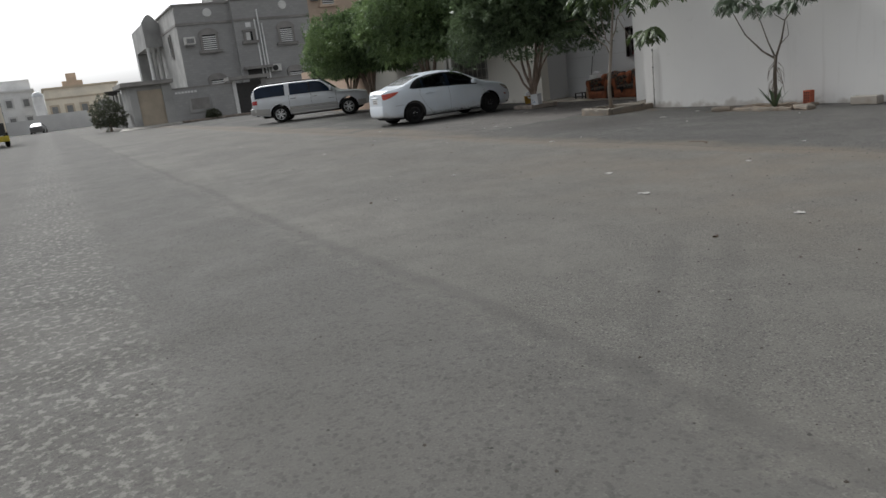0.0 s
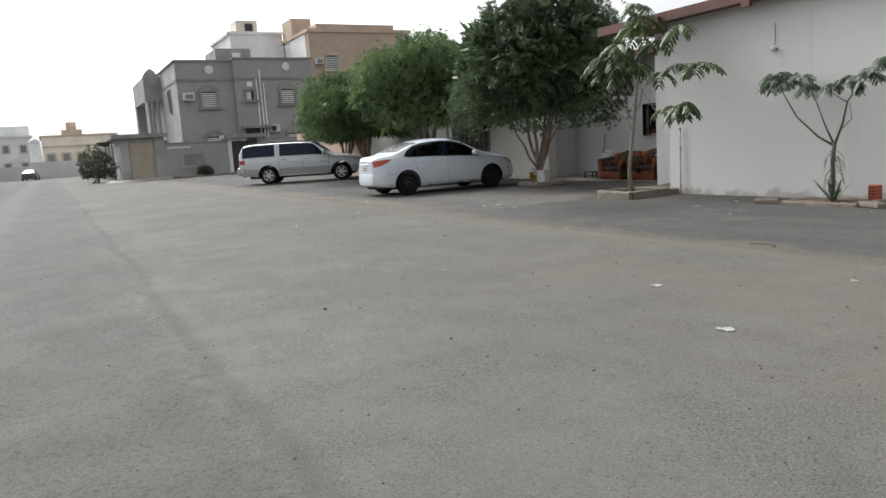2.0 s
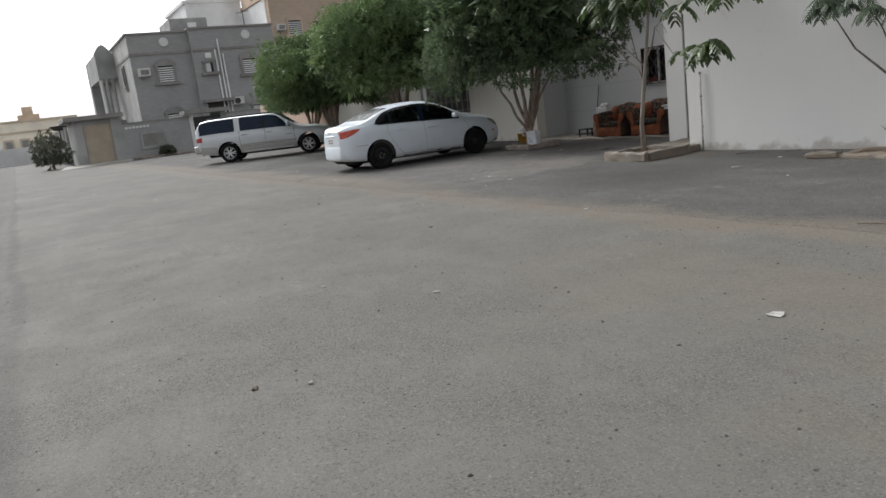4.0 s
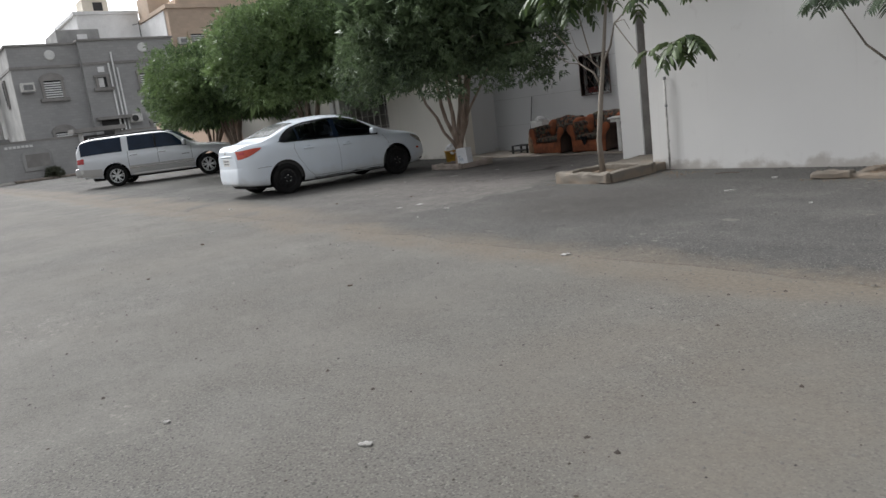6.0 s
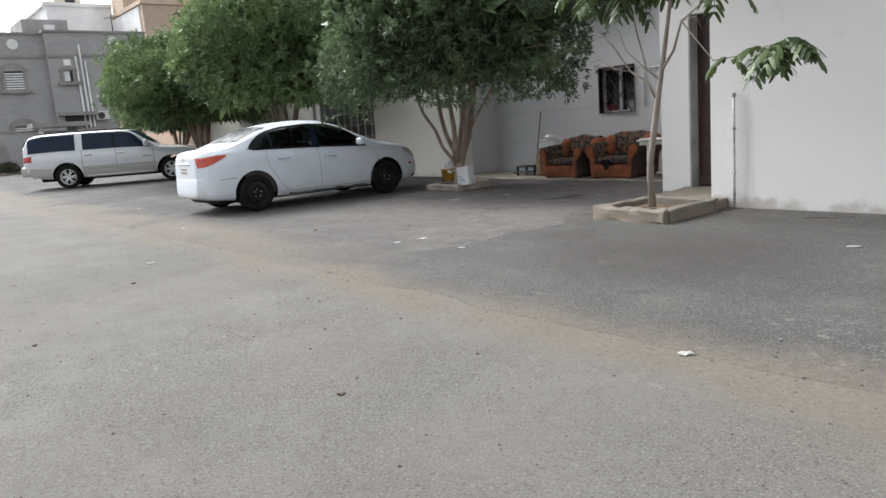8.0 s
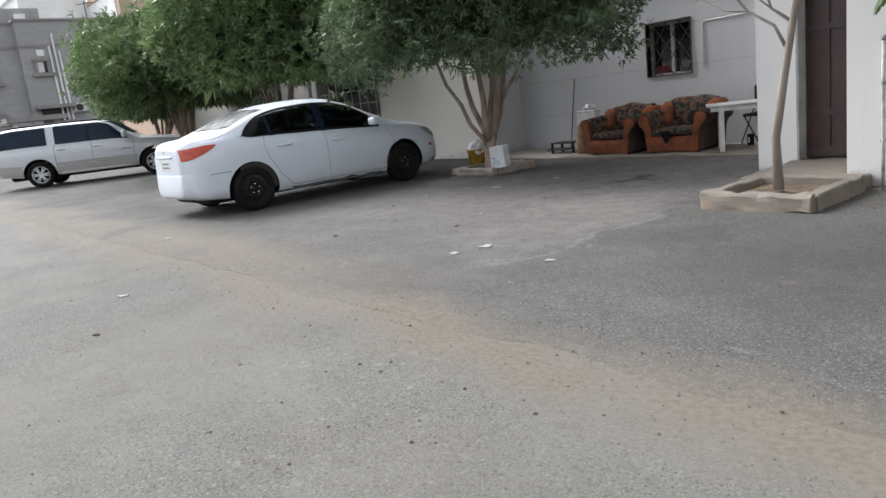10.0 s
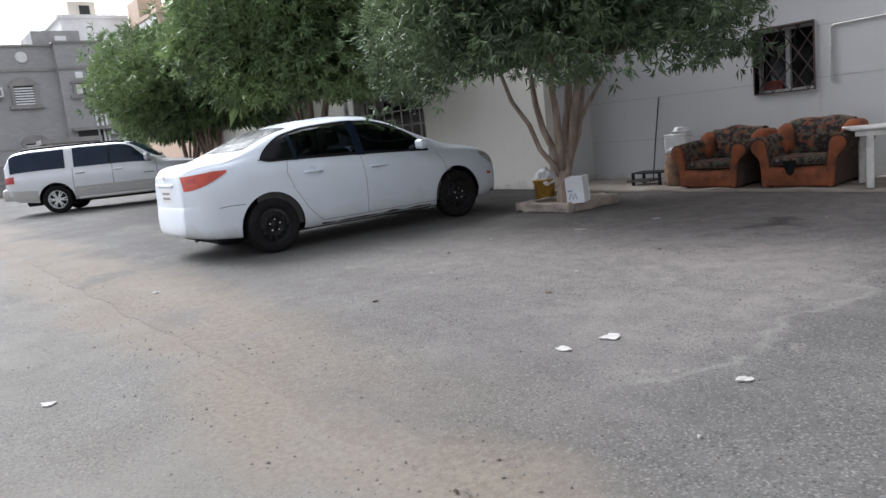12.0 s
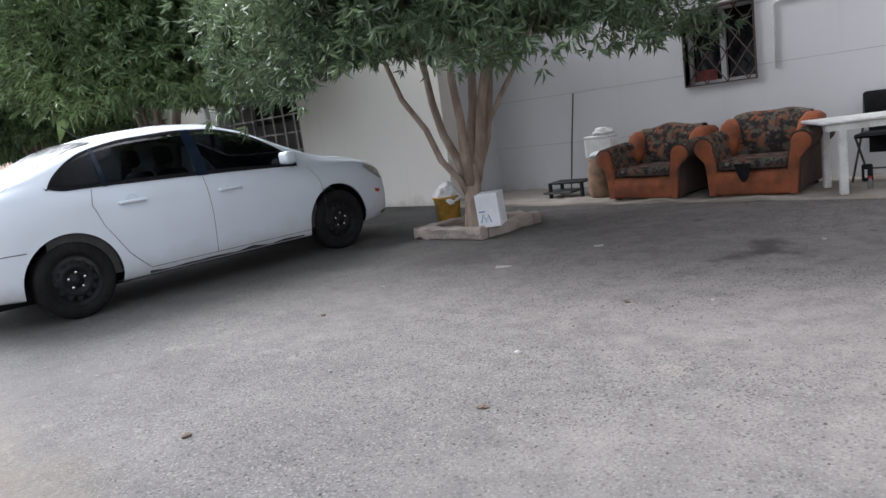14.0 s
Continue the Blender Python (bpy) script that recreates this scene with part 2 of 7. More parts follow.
def block_wall(name, color, joint, size=(0.4, 0.2), up=1.0):
    """Rough concrete blocks, told apart by their joints and shade."""
    t = Net(name)
    x, y, z = t.xyz()
    along = t.calc("ADD", x, y)
    cb = t.n.new("ShaderNodeCombineXYZ")
    t.l.new(along, cb.inputs[0])
    t.l.new(z, cb.inputs[1])
    br = t.n.new("ShaderNodeTexBrick")
    br.inputs["Scale"].default_value = 1.0
    br.inputs["Brick Width"].default_value, br.inputs["Row Height"].default_value, br.inputs["Mortar Size"].default_value = size[0], size[1], 0.012
    br.inputs["Color1"].default_value, br.inputs["Color2"].default_value = rgba(color), rgba([v * 0.90 for v in color])
    br.inputs["Mortar"].default_value = rgba(joint)
    t.l.new(cb.outputs[0], br.inputs["Vector"])
    c = t.mix(t.ramp(t.noise(0.5, 5, at=t.pos), 0.35, 0.7, 0, 0.35), br.outputs["Color"], tuple(v * 0.72 for v in color))
    t.bump(t.calc("ADD", t.noise(14, 4, at=t.pos), t.calc("MULTIPLY", br.outputs["Fac"], -0.8)), 0.5, 0.02)
    return t.done(c, 0.92, 0.0, 0.2)


def leaf_mat(name, dark, light, tip=None):
    t = Net(name)
    c = t.mix(t.ramp(t.island, 0.1, 0.95, smooth=False), dark, light)
    c = t.mix(t.ramp(t.noise(0.8, 3, at=t.pos), 0.4, 0.7, 0, 0.6), c, tip or light)
    t.b.inputs["Transmission Weight"].default_value = 0.0
    t.b.inputs["Subsurface Weight"].default_value = 0.0
    t.done(c, 0.45, 0.0, 0.42)
    # light comes through the thin blades
    tr, mx = t.n.new("ShaderNodeBsdfTranslucent"), t.n.new("ShaderNodeMixShader")
    t.l.new(c, tr.inputs["Color"])
    mx.inputs[0].default_value = 0.25
    t.l.new(t.b.outputs[0], mx.inputs[1])
    t.l.new(tr.outputs[0], mx.inputs[2])
    t.l.new(mx.outputs[0], t.n["Material Output"].inputs["Surface"])
    return t.m


def bark_mat(name, a, b):
    t = Net(name)
    n = t.noise(9, 5, 0.6, stretch=(1, 1, 0.3))
    c = t.mix(t.ramp(n, 0.35, 0.7), a, b)
    t.bump(t.noise(30, 5, 0.65, stretch=(1, 1, 0.35)), 0.6, 0.01)
    return t.done(c, 0.9, 0.0, 0.2)


def car_paint(name, color, metal=0.0):
    t = Net(name)
    dust = t.ramp(t.noise(2.0, 5), 0.35, 0.75, 0.0, 0.10)
    x, y, z = t.xyz(t.obj)
    low = t.calc("MULTIPLY", t.ramp(t.calc("ADD", z, t.ramp(t.noise(6, 4), 0.2, 0.8, -0.1, 0.1, False)), 0.20, 0.50, 0.40, 0.0), 1.0)
    c = t.mix(t.calc("MAXIMUM", dust, low), color, (0.46, 0.42, 0.36))
    t.b.inputs["Coat Weight"].default_value = 0.5
    t.b.inputs["Coat Roughness"].default_value = 0.12
    return t.done(c, t.ramp(t.noise(3, 4), 0.3, 0.7, 0.28, 0.42), metal, 0.5)


def fabric_print(name):
    """Dark upholstery with a faded leaf-and-flower print in green, rust and cream."""
    t = Net(name)
    v1, v2 = t.noise(11, 4, 0.6), t.noise(13, 4, 0.6, stretch=(1, 1.4, 1))
    v3 = t.cells(11, out="Distance")
    c = t.mix(t.ramp(v1, 0.44, 0.60), (0.030, 0.026, 0.026), (0.105, 0.092, 0.074))
    c = t.mix(t.ramp(v2, 0.52, 0.62, 0, 0.8), c, (0.245, 0.088, 0.042))
    c = t.mix(t.ramp(t.noise(7, 4, 0.6), 0.58, 0.66, 0, 0.7), c, (0.085, 0.105, 0.062))
    c = t.mix(t.calc("MULTIPLY", t.ramp(v3, 0.10, 0.26, 0.6, 0), t.ramp(t.noise(4), 0.48, 0.56)), c, (0.25, 0.225, 0.175))
    t.bump(t.noise(260, 2), 0.35, 0.002)
    return t.done(c, 0.95, 0.0, 0.15)


M = {
    "lane": ground_mat("dusty street asphalt", True),
    "apron": ground_mat("forecourt asphalt", False),
    "white_wall": render_wall("off-white painted render", (0.70, 0.69, 0.67), dirt=0.85),
    # greyer than the other white walls: the recess's shade is in this colour
    "white_wall_shaded": render_wall("white painted wall, shade in its grey", (0.58, 0.58, 0.585), dirt=0.4),
    "cream_wall": render_wall("cream painted render", (0.79, 0.755, 0.69)),
    "peach_wall": render_wall("peach render", (0.58, 0.43, 0.33)),
    "joint": plain("grey joint filler", (0.34, 0.335, 0.33), 0.9),
    "roof_red": plain("faded oxide-red roof sheet", (0.145, 0.062, 0.052), 0.6, 0.3),
    "concrete": render_wall("bare cement", (0.36, 0.33, 0.29), dirt=0.8),
    "planter_cement": render_wall("stained cracked cement", (0.205, 0.182, 0.152), (0.085, 0.066, 0.050), dirt=1.9),
    "concrete_pale": plain("pale cast concrete", (0.52, 0.50, 0.46), 0.9, 0.3, 2.0, 40, 0.35),
    "kerb": plain("worn kerb concrete", (0.32, 0.272, 0.235), 0.9, 0.35, 3.0, 45, 0.5),
    "soil": plain("dry soil", (0.16, 0.115, 0.075), 0.95, 0.4, 5.0, 50, 0.7, depth=0.02),
    "door_brown": plain("dark brown painted steel", (0.052, 0.027, 0.025), 0.5, 0.25, 2.0, 40, 0.1),
    "jamb": plain("grey jamb face", (0.34, 0.335, 0.325), 0.9, 0.2),
    "pipe": plain("grey-white weathered pipe", (0.52, 0.50, 0.475), 0.6, 0.35, 8.0),
    "iron_red": plain("rusty red-brown iron", (0.070, 0.040, 0.034), 0.7, 0.4, 8.0, 70, 0.3),
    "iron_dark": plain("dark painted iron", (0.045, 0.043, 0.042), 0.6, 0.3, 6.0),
    "iron_grey": plain("grey painted steel", (0.25, 0.25, 0.25), 0.55, 0.25, 6.0),
    "alu": plain("dull aluminium", (0.50, 0.50, 0.49), 0.4, 0.15, 6.0, metal=0.6),
    # opaque panes: the unlit room behind is put into this near-black colour
    "glass_dark": plain("dusty pane, coloured dark for the unlit room", (0.012, 0.013, 0.015), 0.12, 0.2, 3.0, bump=0),
    # blue in these two glasses is reflected sky, mixed into the colour
    "glass_tint": plain("tinted car glass", (0.010, 0.017, 0.034), 0.04, 0.2, 2.0, bump=0, spec=0.42),
    "glass_blue": plain("dark car glass with blue sky reflection in it", (0.016, 0.028, 0.054), 0.05, 0.2, 2.0, bump=0, spec=0.2),
    # pale grey stands for sky reflected in the rear window
    "glass_glare": plain("rear glass, sky glare in its grey", (0.13, 0.135, 0.14), 0.22, 0.25, 3.0, bump=0, spec=0.6),
    "seat_grey": plain("dark grey seat cloth", (0.055, 0.053, 0.052), 0.9, 0.25, 9.0),
    "trim_grey": plain("pale grey headlining", (0.30, 0.29, 0.275), 0.9, 0.15, 6.0),
    "curtain": plain("red and green cloth", (0.22, 0.05, 0.045), 0.9, 0.5, 9.0),
    "sedan_white": car_paint("white car paint", (0.71, 0.77, 0.835)),
    "suv_silver": car_paint("pale silver car paint", (0.74, 0.765, 0.80), 0.1),
    "suv_tan": car_paint("warm grey lower trim", (0.50, 0.49, 0.48), 0.1),
    "tyre": plain("dusty tyre rubber", (0.017, 0.0165, 0.0165), 0.9, 0.35, 6.0, 60, 0.3, spec=0.15),
    "steel_black": plain("black steel rim", (0.010, 0.010, 0.011), 0.5, 0.4, 12.0, spec=0.25),
    "alloy": plain("silver alloy", (0.85, 0.85, 0.85), 0.4, 0.12, 9.0, metal=0.1),
    "black_plastic": plain("black plastic", (0.014, 0.014, 0.015), 0.6, 0.2, spec=0.25),
    "lamp_red": plain("orange-red lamp lens", (0.50, 0.065, 0.03), 0.16, 0.15, 9.0, bump=0),
    "lamp_deep": plain("deep red lamp lens", (0.42, 0.03, 0.03), 0.18, 0.15, 9.0, bump=0),
    "lamp_clear": plain("clear lamp lens", (0.62, 0.64, 0.66), 0.12, 0.1, bump=0),
    "lamp_yellowed": plain("yellowed clear lamp lens", (0.36, 0.34, 0.29), 0.2, 0.2, 9.0, bump=0),
    "chrome": plain("chrome", (0.72, 0.73, 0.74), 0.16, 0.08, bump=0, metal=1.0),
    "plate": plain("white number plate", (0.66, 0.66, 0.64), 0.5, 0.1),
    "bar_dark": plain("dark marking", (0.20, 0.20, 0.205), 0.6, 0.1),
    "seam": plain("dark panel gap", (0.05, 0.052, 0.055), 0.8, 0.1, bump=0),
    "leaf": leaf_mat("dark green lance leaves", (0.034, 0.054, 0.032), (0.150, 0.208, 0.108), (0.195, 0.270, 0.132)),
    # fresher green, with sunlight and haze lightened into the leaf tone
    "leaf_lit": leaf_mat("fresher green lance leaves, lightened as if sunlit", (0.072, 0.112, 0.054), (0.215, 0.310, 0.130), (0.290, 0.398, 0.160)),
    "leaf_fresh": leaf_mat("fresh green feather leaves", (0.034, 0.056, 0.026), (0.095, 0.142, 0.052), (0.140, 0.190, 0.062)),
    "leaf_dull": leaf_mat("grey-green feather leaves", (0.045, 0.070, 0.040), (0.100, 0.140, 0.078)),
    "leaf_bush": leaf_mat("dusty dark bush leaves", (0.06, 0.07, 0.046), (0.13, 0.14, 0.09)),
    "bark": bark_mat("pinkish brown bark", (0.26, 0.195, 0.155), (0.42, 0.34, 0.28)),
    "bark_grey": bark_mat("pale grey-brown bark", (0.205, 0.178, 0.15), (0.33, 0.29, 0.245)),
    "bark_dark": bark_mat("dark grey-brown bark", (0.10, 0.085, 0.07), (0.19, 0.16, 0.13)),
    "limewash": plain("limewashed bark", (0.62, 0.60, 0.56), 0.9, 0.3, 6.0, 40, 0.4),
    "orange_velour": plain("worn orange-brown velour", (0.235, 0.073, 0.030), 0.9, 0.45, 5.0, 120, 0.3),
    "brown_side": plain("dusty dark brown cloth", (0.085, 0.055, 0.042), 0.95, 0.4, 4.0, 120, 0.3),
    "print": fabric_print("dark floral upholstery"),
    "piping": plain("dark frayed piping", (0.05, 0.035, 0.028), 0.95, 0.3, 12.0),
    "black_cloth": plain("black cloth", (0.012, 0.012, 0.013), 0.9, 0.3, 12.0, spec=0.15),
    "white_plastic": plain("chalky white plastic", (0.70, 0.69, 0.66), 0.5, 0.16, 6.0),
    "foam": plain("white foam box", (0.78, 0.78, 0.77), 0.85, 0.1, 9.0),
    "bag_white": plain("crumpled white plastic bag", (0.72, 0.72, 0.73), 0.4, 0.2, 12.0),
    "sack": plain("tan woven sack", (0.26, 0.165, 0.105), 0.95, 0.35, 9.0, 150, 0.4),
    "card_white": plain("white carton", (0.74, 0.75, 0.77), 0.6, 0.1, 5.0),
    "blue_print": plain("blue print", (0.12, 0.24, 0.40), 0.6, 0.2),
    "yellow_tub": plain("dirty yellow plastic tub", (0.52, 0.30, 0.05), 0.55, 0.35, 7.0),
    "clay": plain("red clay block", (0.40, 0.105, 0.055), 0.85, 0.25, 8.0),
    "clay_hole": plain("dark clay, shade of a hole in its colour", (0.10, 0.03, 0.02), 0.95, 0.2),
    "paper": plain("white scrap", (0.36, 0.352, 0.33), 0.8, 0.15, 20.0),
    "pebble": None,
    "twig": plain("dry twig", (0.12, 0.085, 0.06), 0.9, 0.3, 20.0),
    "house_block": block_wall("grey concrete blocks", (0.43, 0.427, 0.423), (0.365, 0.362, 0.358), (0.42, 0.21)),
    "house_plain": plain("grey cement render", (0.37, 0.368, 0.36), 0.9, 0.22, 0.6, 20, 0.3),
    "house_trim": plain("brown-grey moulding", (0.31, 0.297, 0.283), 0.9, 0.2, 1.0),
    "house_side": plain("light grey cement render", (0.45, 0.445, 0.43), 0.9, 0.2, 0.6, 20, 0.3),
    "tan_block": block_wall("tan blocks", (0.62, 0.49, 0.385), (0.585, 0.46, 0.36), (0.5, 0.25)),
    "tan_plain": plain("tan render", (0.63, 0.50, 0.39), 0.9, 0.15, 0.5, 15, 0.2),
    "garage_tan": plain("tan painted sheet door", (0.50, 0.43, 0.34), 0.7, 0.15, 0.8),
    # far_white, far_cream and far_stripe are paled to hold distance haze
    "far_white": plain("white far render, haze in its paleness", (0.88, 0.88, 0.875), 0.9, 0.12, 0.4, 9, 0.1),
    "far_cream": plain("cream far render, haze in its paleness", (0.85, 0.78, 0.66), 0.9, 0.12, 0.4, 9, 0.1),
    "far_stripe": plain("brown trim, paled for haze", (0.58, 0.49, 0.37), 0.9, 0.12, 0.4, 9, 0.1),
    "far_wall": plain("pale boundary wall", (0.74, 0.74, 0.73), 0.9, 0.15, 0.2, 8, 0.1),
    "dish_white": plain("white dish", (0.78, 0.78, 0.76), 0.6, 0.08),
    "yellow_paint": plain("yellow paint", (0.60, 0.46, 0.04), 0.5, 0.2),
    "far_car": car_paint("dark car paint", (0.10, 0.10, 0.105), 0.3),
}
_t = Net("see-through tinted car glass")
_clear, _gloss, _fres, _both = (_t.n.new(k) for k in ("ShaderNodeBsdfTransparent", "ShaderNodeBsdfGlossy", "ShaderNodeFresnel", "ShaderNodeMixShader"))
_clear.inputs["Color"].default_value = (0.15, 0.168, 0.195, 1.0)
_gloss.inputs["Roughness"].default_value = 0.03
_fres.inputs["IOR"].default_value = 1.25
_t.l.new(_fres.outputs[0], _both.inputs[0])
_t.l.new(_clear.outputs[0], _both.inputs[1])
_t.l.new(_gloss.outputs[0], _both.inputs[2])
_t.l.new(_both.outputs[0], _t.n["Material Output"].inputs["Surface"])
M["glass_clear"] = _t.m
M["clod"] = plain("dark dirt clods", (0.045, 0.036, 0.028), 0.95, 0.3, 30.0)
_t = Net("loose stones")
M["pebble"] = _t.done(_t.mix(_t.ramp(_t.island, 0.05, 0.25, smooth=False), (0.042, 0.039, 0.035), (0.118, 0.112, 0.101)), 0.9)


# ---- mesh tools ----
class Geo:
    """Collects vertices and faces of one mesh."""

    def __init__(self):
        self.v, self.f = [], []

    def add(self, verts, faces, m=None):
        k = len(self.v)
        self.v += [tuple(m @ Vector(p)) if m else tuple(p) for p in verts]
        self.f += [tuple(k + i for i in q) for q in faces]
        return self

    def box(self, x0, x1, y0, y1, z0, z1, m=None):
        p = [(x, y, z) for z in (z0, z1) for x, y in ((x0, y0), (x1, y0), (x1, y1), (x0, y1))]
        return self.add(p, [(3, 2, 1, 0), (4, 5, 6, 7), (0, 1, 5, 4), (1, 2, 6, 5), (2, 3, 7, 6), (3, 0, 4, 7)], m)

    def soft_box(self, x0, x1, y0, y1, z0, z1, r=0.01, m=None, seg=1):
        bm = bmesh.new()
        bmesh.ops.create_cube(bm, size=1)
        for w in bm.verts:
            w.co = ((x0 + x1) / 2 + w.co.x * (x1 - x0), (y0 + y1) / 2 + w.co.y * (y1 - y0), (z0 + z1) / 2 + w.co.z * (z1 - z0))
        bmesh.ops.bevel(bm, geom=bm.edges[:], offset=r, segments=seg, affect="EDGES", profile=0.5)
        bm.verts.index_update()
        self.add([w.co[:] for w in bm.verts], [[w.index for w in q.verts] for q in bm.faces], m)
        bm.free()
        return self

    def rough_box(self, x0, x1, y0, y1, z0, z1, r=0.015, worn=0.012, seed=0.0, grid=0.07):
        """A cast block with chipped, uneven faces."""
        bm = bmesh.new()
        bmesh.ops.create_cube(bm, size=1)
        size = (x1 - x0, y1 - y0, z1 - z0)
        for w in bm.verts:
            w.co = ((x0 + x1) / 2 + w.co.x * size[0], (y0 + y1) / 2 + w.co.y * size[1], (z0 + z1) / 2 + w.co.z * size[2])
        bmesh.ops.bevel(bm, geom=bm.edges[:], offset=r, segments=1, affect="EDGES", profile=0.5)
        for axis in range(3):
            n = min(24, int(size[axis] / grid))
            long_ = [e for e in bm.edges if abs(e.verts[0].co[axis] - e.verts[1].co[axis]) > size[axis] * 0.6]
            if n > 0 and long_:
                bmesh.ops.subdivide_edges(bm, edges=long_, cuts=n, use_grid_fill=True)
        for w in bm.verts:
            p = w.co * 5.0 + Vector((seed, 0, 0))
            edge = sum(1 for a, lo, hi in zip(w.co, (x0, y0, z0), (x1, y1, z1)) if min(a - lo, hi - a) < r * 1.3)
            k = worn * (1.6 if edge > 1 else 0.6)
            w.co += Vector((noise.noise(p), noise.noise(p + Vector((9, 2, 0))), noise.noise(p * 1.7 + Vector((0, 7, 3))))) * k
            w.co.z = max(w.co.z, z0)
        bm.verts.index_update()
        self.add([w.co[:] for w in bm.verts], [[w.index for w in q.verts] for q in bm.faces])
        bm.free()
        return self

    def lathe(self, prof, n=24, m=None, cap=False):
        """prof: (radius, height) pairs, turned about z."""
        v, f = [], []
        for r, h in prof:
            v += [(r * math.cos(2 * math.pi * i / n), r * math.sin(2 * math.pi * i / n), h) for i in range(n)]
        for j in range(len(prof) - 1):
            f += [(j * n + i, j * n + (i + 1) % n, (j + 1) * n + (i + 1) % n, (j + 1) * n + i) for i in range(n)]
        if cap:
            f += [tuple(range(n - 1, -1, -1)), tuple((len(prof) - 1) * n + i for i in range(n))]
        return self.add(v, f, m)

    def tube(self, pts, radii, n=8):
        """A tapering limb through the points."""
        pts = [Vector(p) for p in pts]
        v, f = [], []
        side = Vector((1, 0.2, 0.1))
        for i, p in enumerate(pts):
            d = (pts[min(i + 1, len(pts) - 1)] - pts[max(i - 1, 0)]).normalized()
            a = (side - d * side.dot(d)).normalized()
            side = a
            b = d.cross(a)
            r = radii[i] if isinstance(radii, (list, tuple)) else radii
            v += [p + (a * math.cos(2 * math.pi * k / n) + b * math.sin(2 * math.pi * k / n)) * r for k in range(n)]
        for j in range(len(pts) - 1):
            f += [(j * n + i, j * n + (i + 1) % n, (j + 1) * n + (i + 1) % n, (j + 1) * n + i) for i in range(n)]
        f += [tuple(range(n - 1, -1, -1)), tuple((len(pts) - 1) * n + i for i in range(n))]
        return self.add(v, f)

    def grid(self, rows, closed=False):
        """A skin over rows of equally many points."""
        n = len(rows[0])
        v = [p for r in rows for p in r]
        f = []
        for j in range(len(rows) - 1):
            for i in range(n if closed else n - 1):
                f.append((j * n + i, j * n + (i + 1) % n, (j + 1) * n + (i + 1) % n, (j + 1) * n + i))
        return self.add(v, f)


def part(name, geo, material, parent=None, label="", smooth=False, m=None):
    me = bpy.data.meshes.new(name)
    me.from_pydata(geo.v, [], geo.f)
    me.materials.append(M[material])
    if smooth:
        me.shade_smooth()
    ob = new(name, me)
    if parent:
        ob.parent = parent
    if m:
        ob.matrix_basis = m
    return tagged(ob, label)


def thing(name, label, category, m=None, group="", kind=""):
    """An Empty at a thing's base."""
    ob = new(name)
    ob.empty_display_size = 0.1
    if m:
        ob.matrix_basis = m
    return tagged(ob, label, category, group, kind)


def solid(name, geo, material, label, category, kind="", group="", smooth=False, m=None):
    return tagged(part(name, geo, material, None, label, smooth, m), "", category, group, kind)


def autosmooth(ob, angle=40):
    me = ob.data
    me.shade_smooth()
    me.set_sharp_from_angle(angle=radians(angle))
    return ob


# ---- ground ----
def wavy_sheet(x0, x1, nx, y_of, y1, ny, z_of):
    g = Geo()
    rows = []
    for j in range(ny + 1):
        row = []
        for i in range(nx + 1):
            x = x0 + (x1 - x0) * i / nx
            y0 = y_of(x)
            y = y0 + (y1 - y0) * (j / ny) ** 2.2
            row.append((x, y, z_of(j)))
        rows.append(row)
    return g.grid(rows)


g = Geo()
g.grid([[(x, y, 0) for x in (-1500, -400, -120, -40, 0, 40, 400, 1500)] for y in (-1500, -300, -60, 0, 20, 60, 300, 1500)])
solid("ground", g, "lane", "pale dusty asphalt street reaching to the horizon", "street", "structure")


def seam_y(x):
    return 9.80 + 0.10 * noise.noise((x * 0.8, 3.1, 0)) + 0.05 * noise.noise((x * 3.1, 7.7, 0)) + 0.02 * noise.noise((x * 11, 1.7, 0))


g = wavy_sheet(-60, 14, 700, seam_y, 19.5, 14, lambda j: (-0.004, 0.006, 0.014, 0.02)[min(j, 3)])
solid("forecourt", g, "apron", "dark worn asphalt forecourt with a ragged sandy edge", "paving", "structure")

# ---- white building ----
A_Y, B_Y, C_Y = 14.60, 18.35, 17.25      # the three wall faces towards the street
wall_near = thing("wall_near", "off-white rendered street wall of a low building, grimy at its foot", "wall", kind="structure")
part("wall", Geo().box(-12.40, -6.80, A_Y, A_Y + 0.25, 0, 3.42), "white_wall", wall_near)
part("side_wall", Geo().box(-7.05, -6.80, A_Y + 0.25, 30, 0, 3.42), "white_wall", wall_near)
part("return_wall", Geo().box(-12.40, -12.15, A_Y + 0.25, 15.9, 0, 3.42), "white_wall", wall_near)
wall_door = thing("wall_entrance", "off-white rendered wall set back beside a doorway", "wall", kind="structure")
part("wall", Geo().box(-13.72, -13.28, 15.55, 15.85, 0, 3.42), "white_wall", wall_door)
part("lintel", Geo().box(-13.28, -12.15, 15.55, 15.85, 2.42, 3.42), "white_wall", wall_door)
part("side_wall", Geo().box(-13.72, -13.45, 15.85, B_Y + 0.25, 0, 3.42), "white_wall", wall_door)
# the reveal's strip is greyer than the wall beside it
part("jamb", Geo().box(-13.28, -13.255, 15.545, 15.86, 0.13, 2.42), "jamb", wall_door, "grey jamb of the doorway")
door = thing("door_1", "closed dark brown sheet-steel entrance door", "door", kind="structure")
part("leaf", Geo().box(-13.25, -12.15, 15.74, 15.79, 0.14, 2.42), "door_brown", door)
for z0, z1 in ((0.16, 0.26), (0.60, 0.66), (1.5, 1.56), (2.34, 2.42)):
    part("rail", Geo().box(-13.25, -12.4, 15.715, 15.74, z0, z1), "door_brown", door)
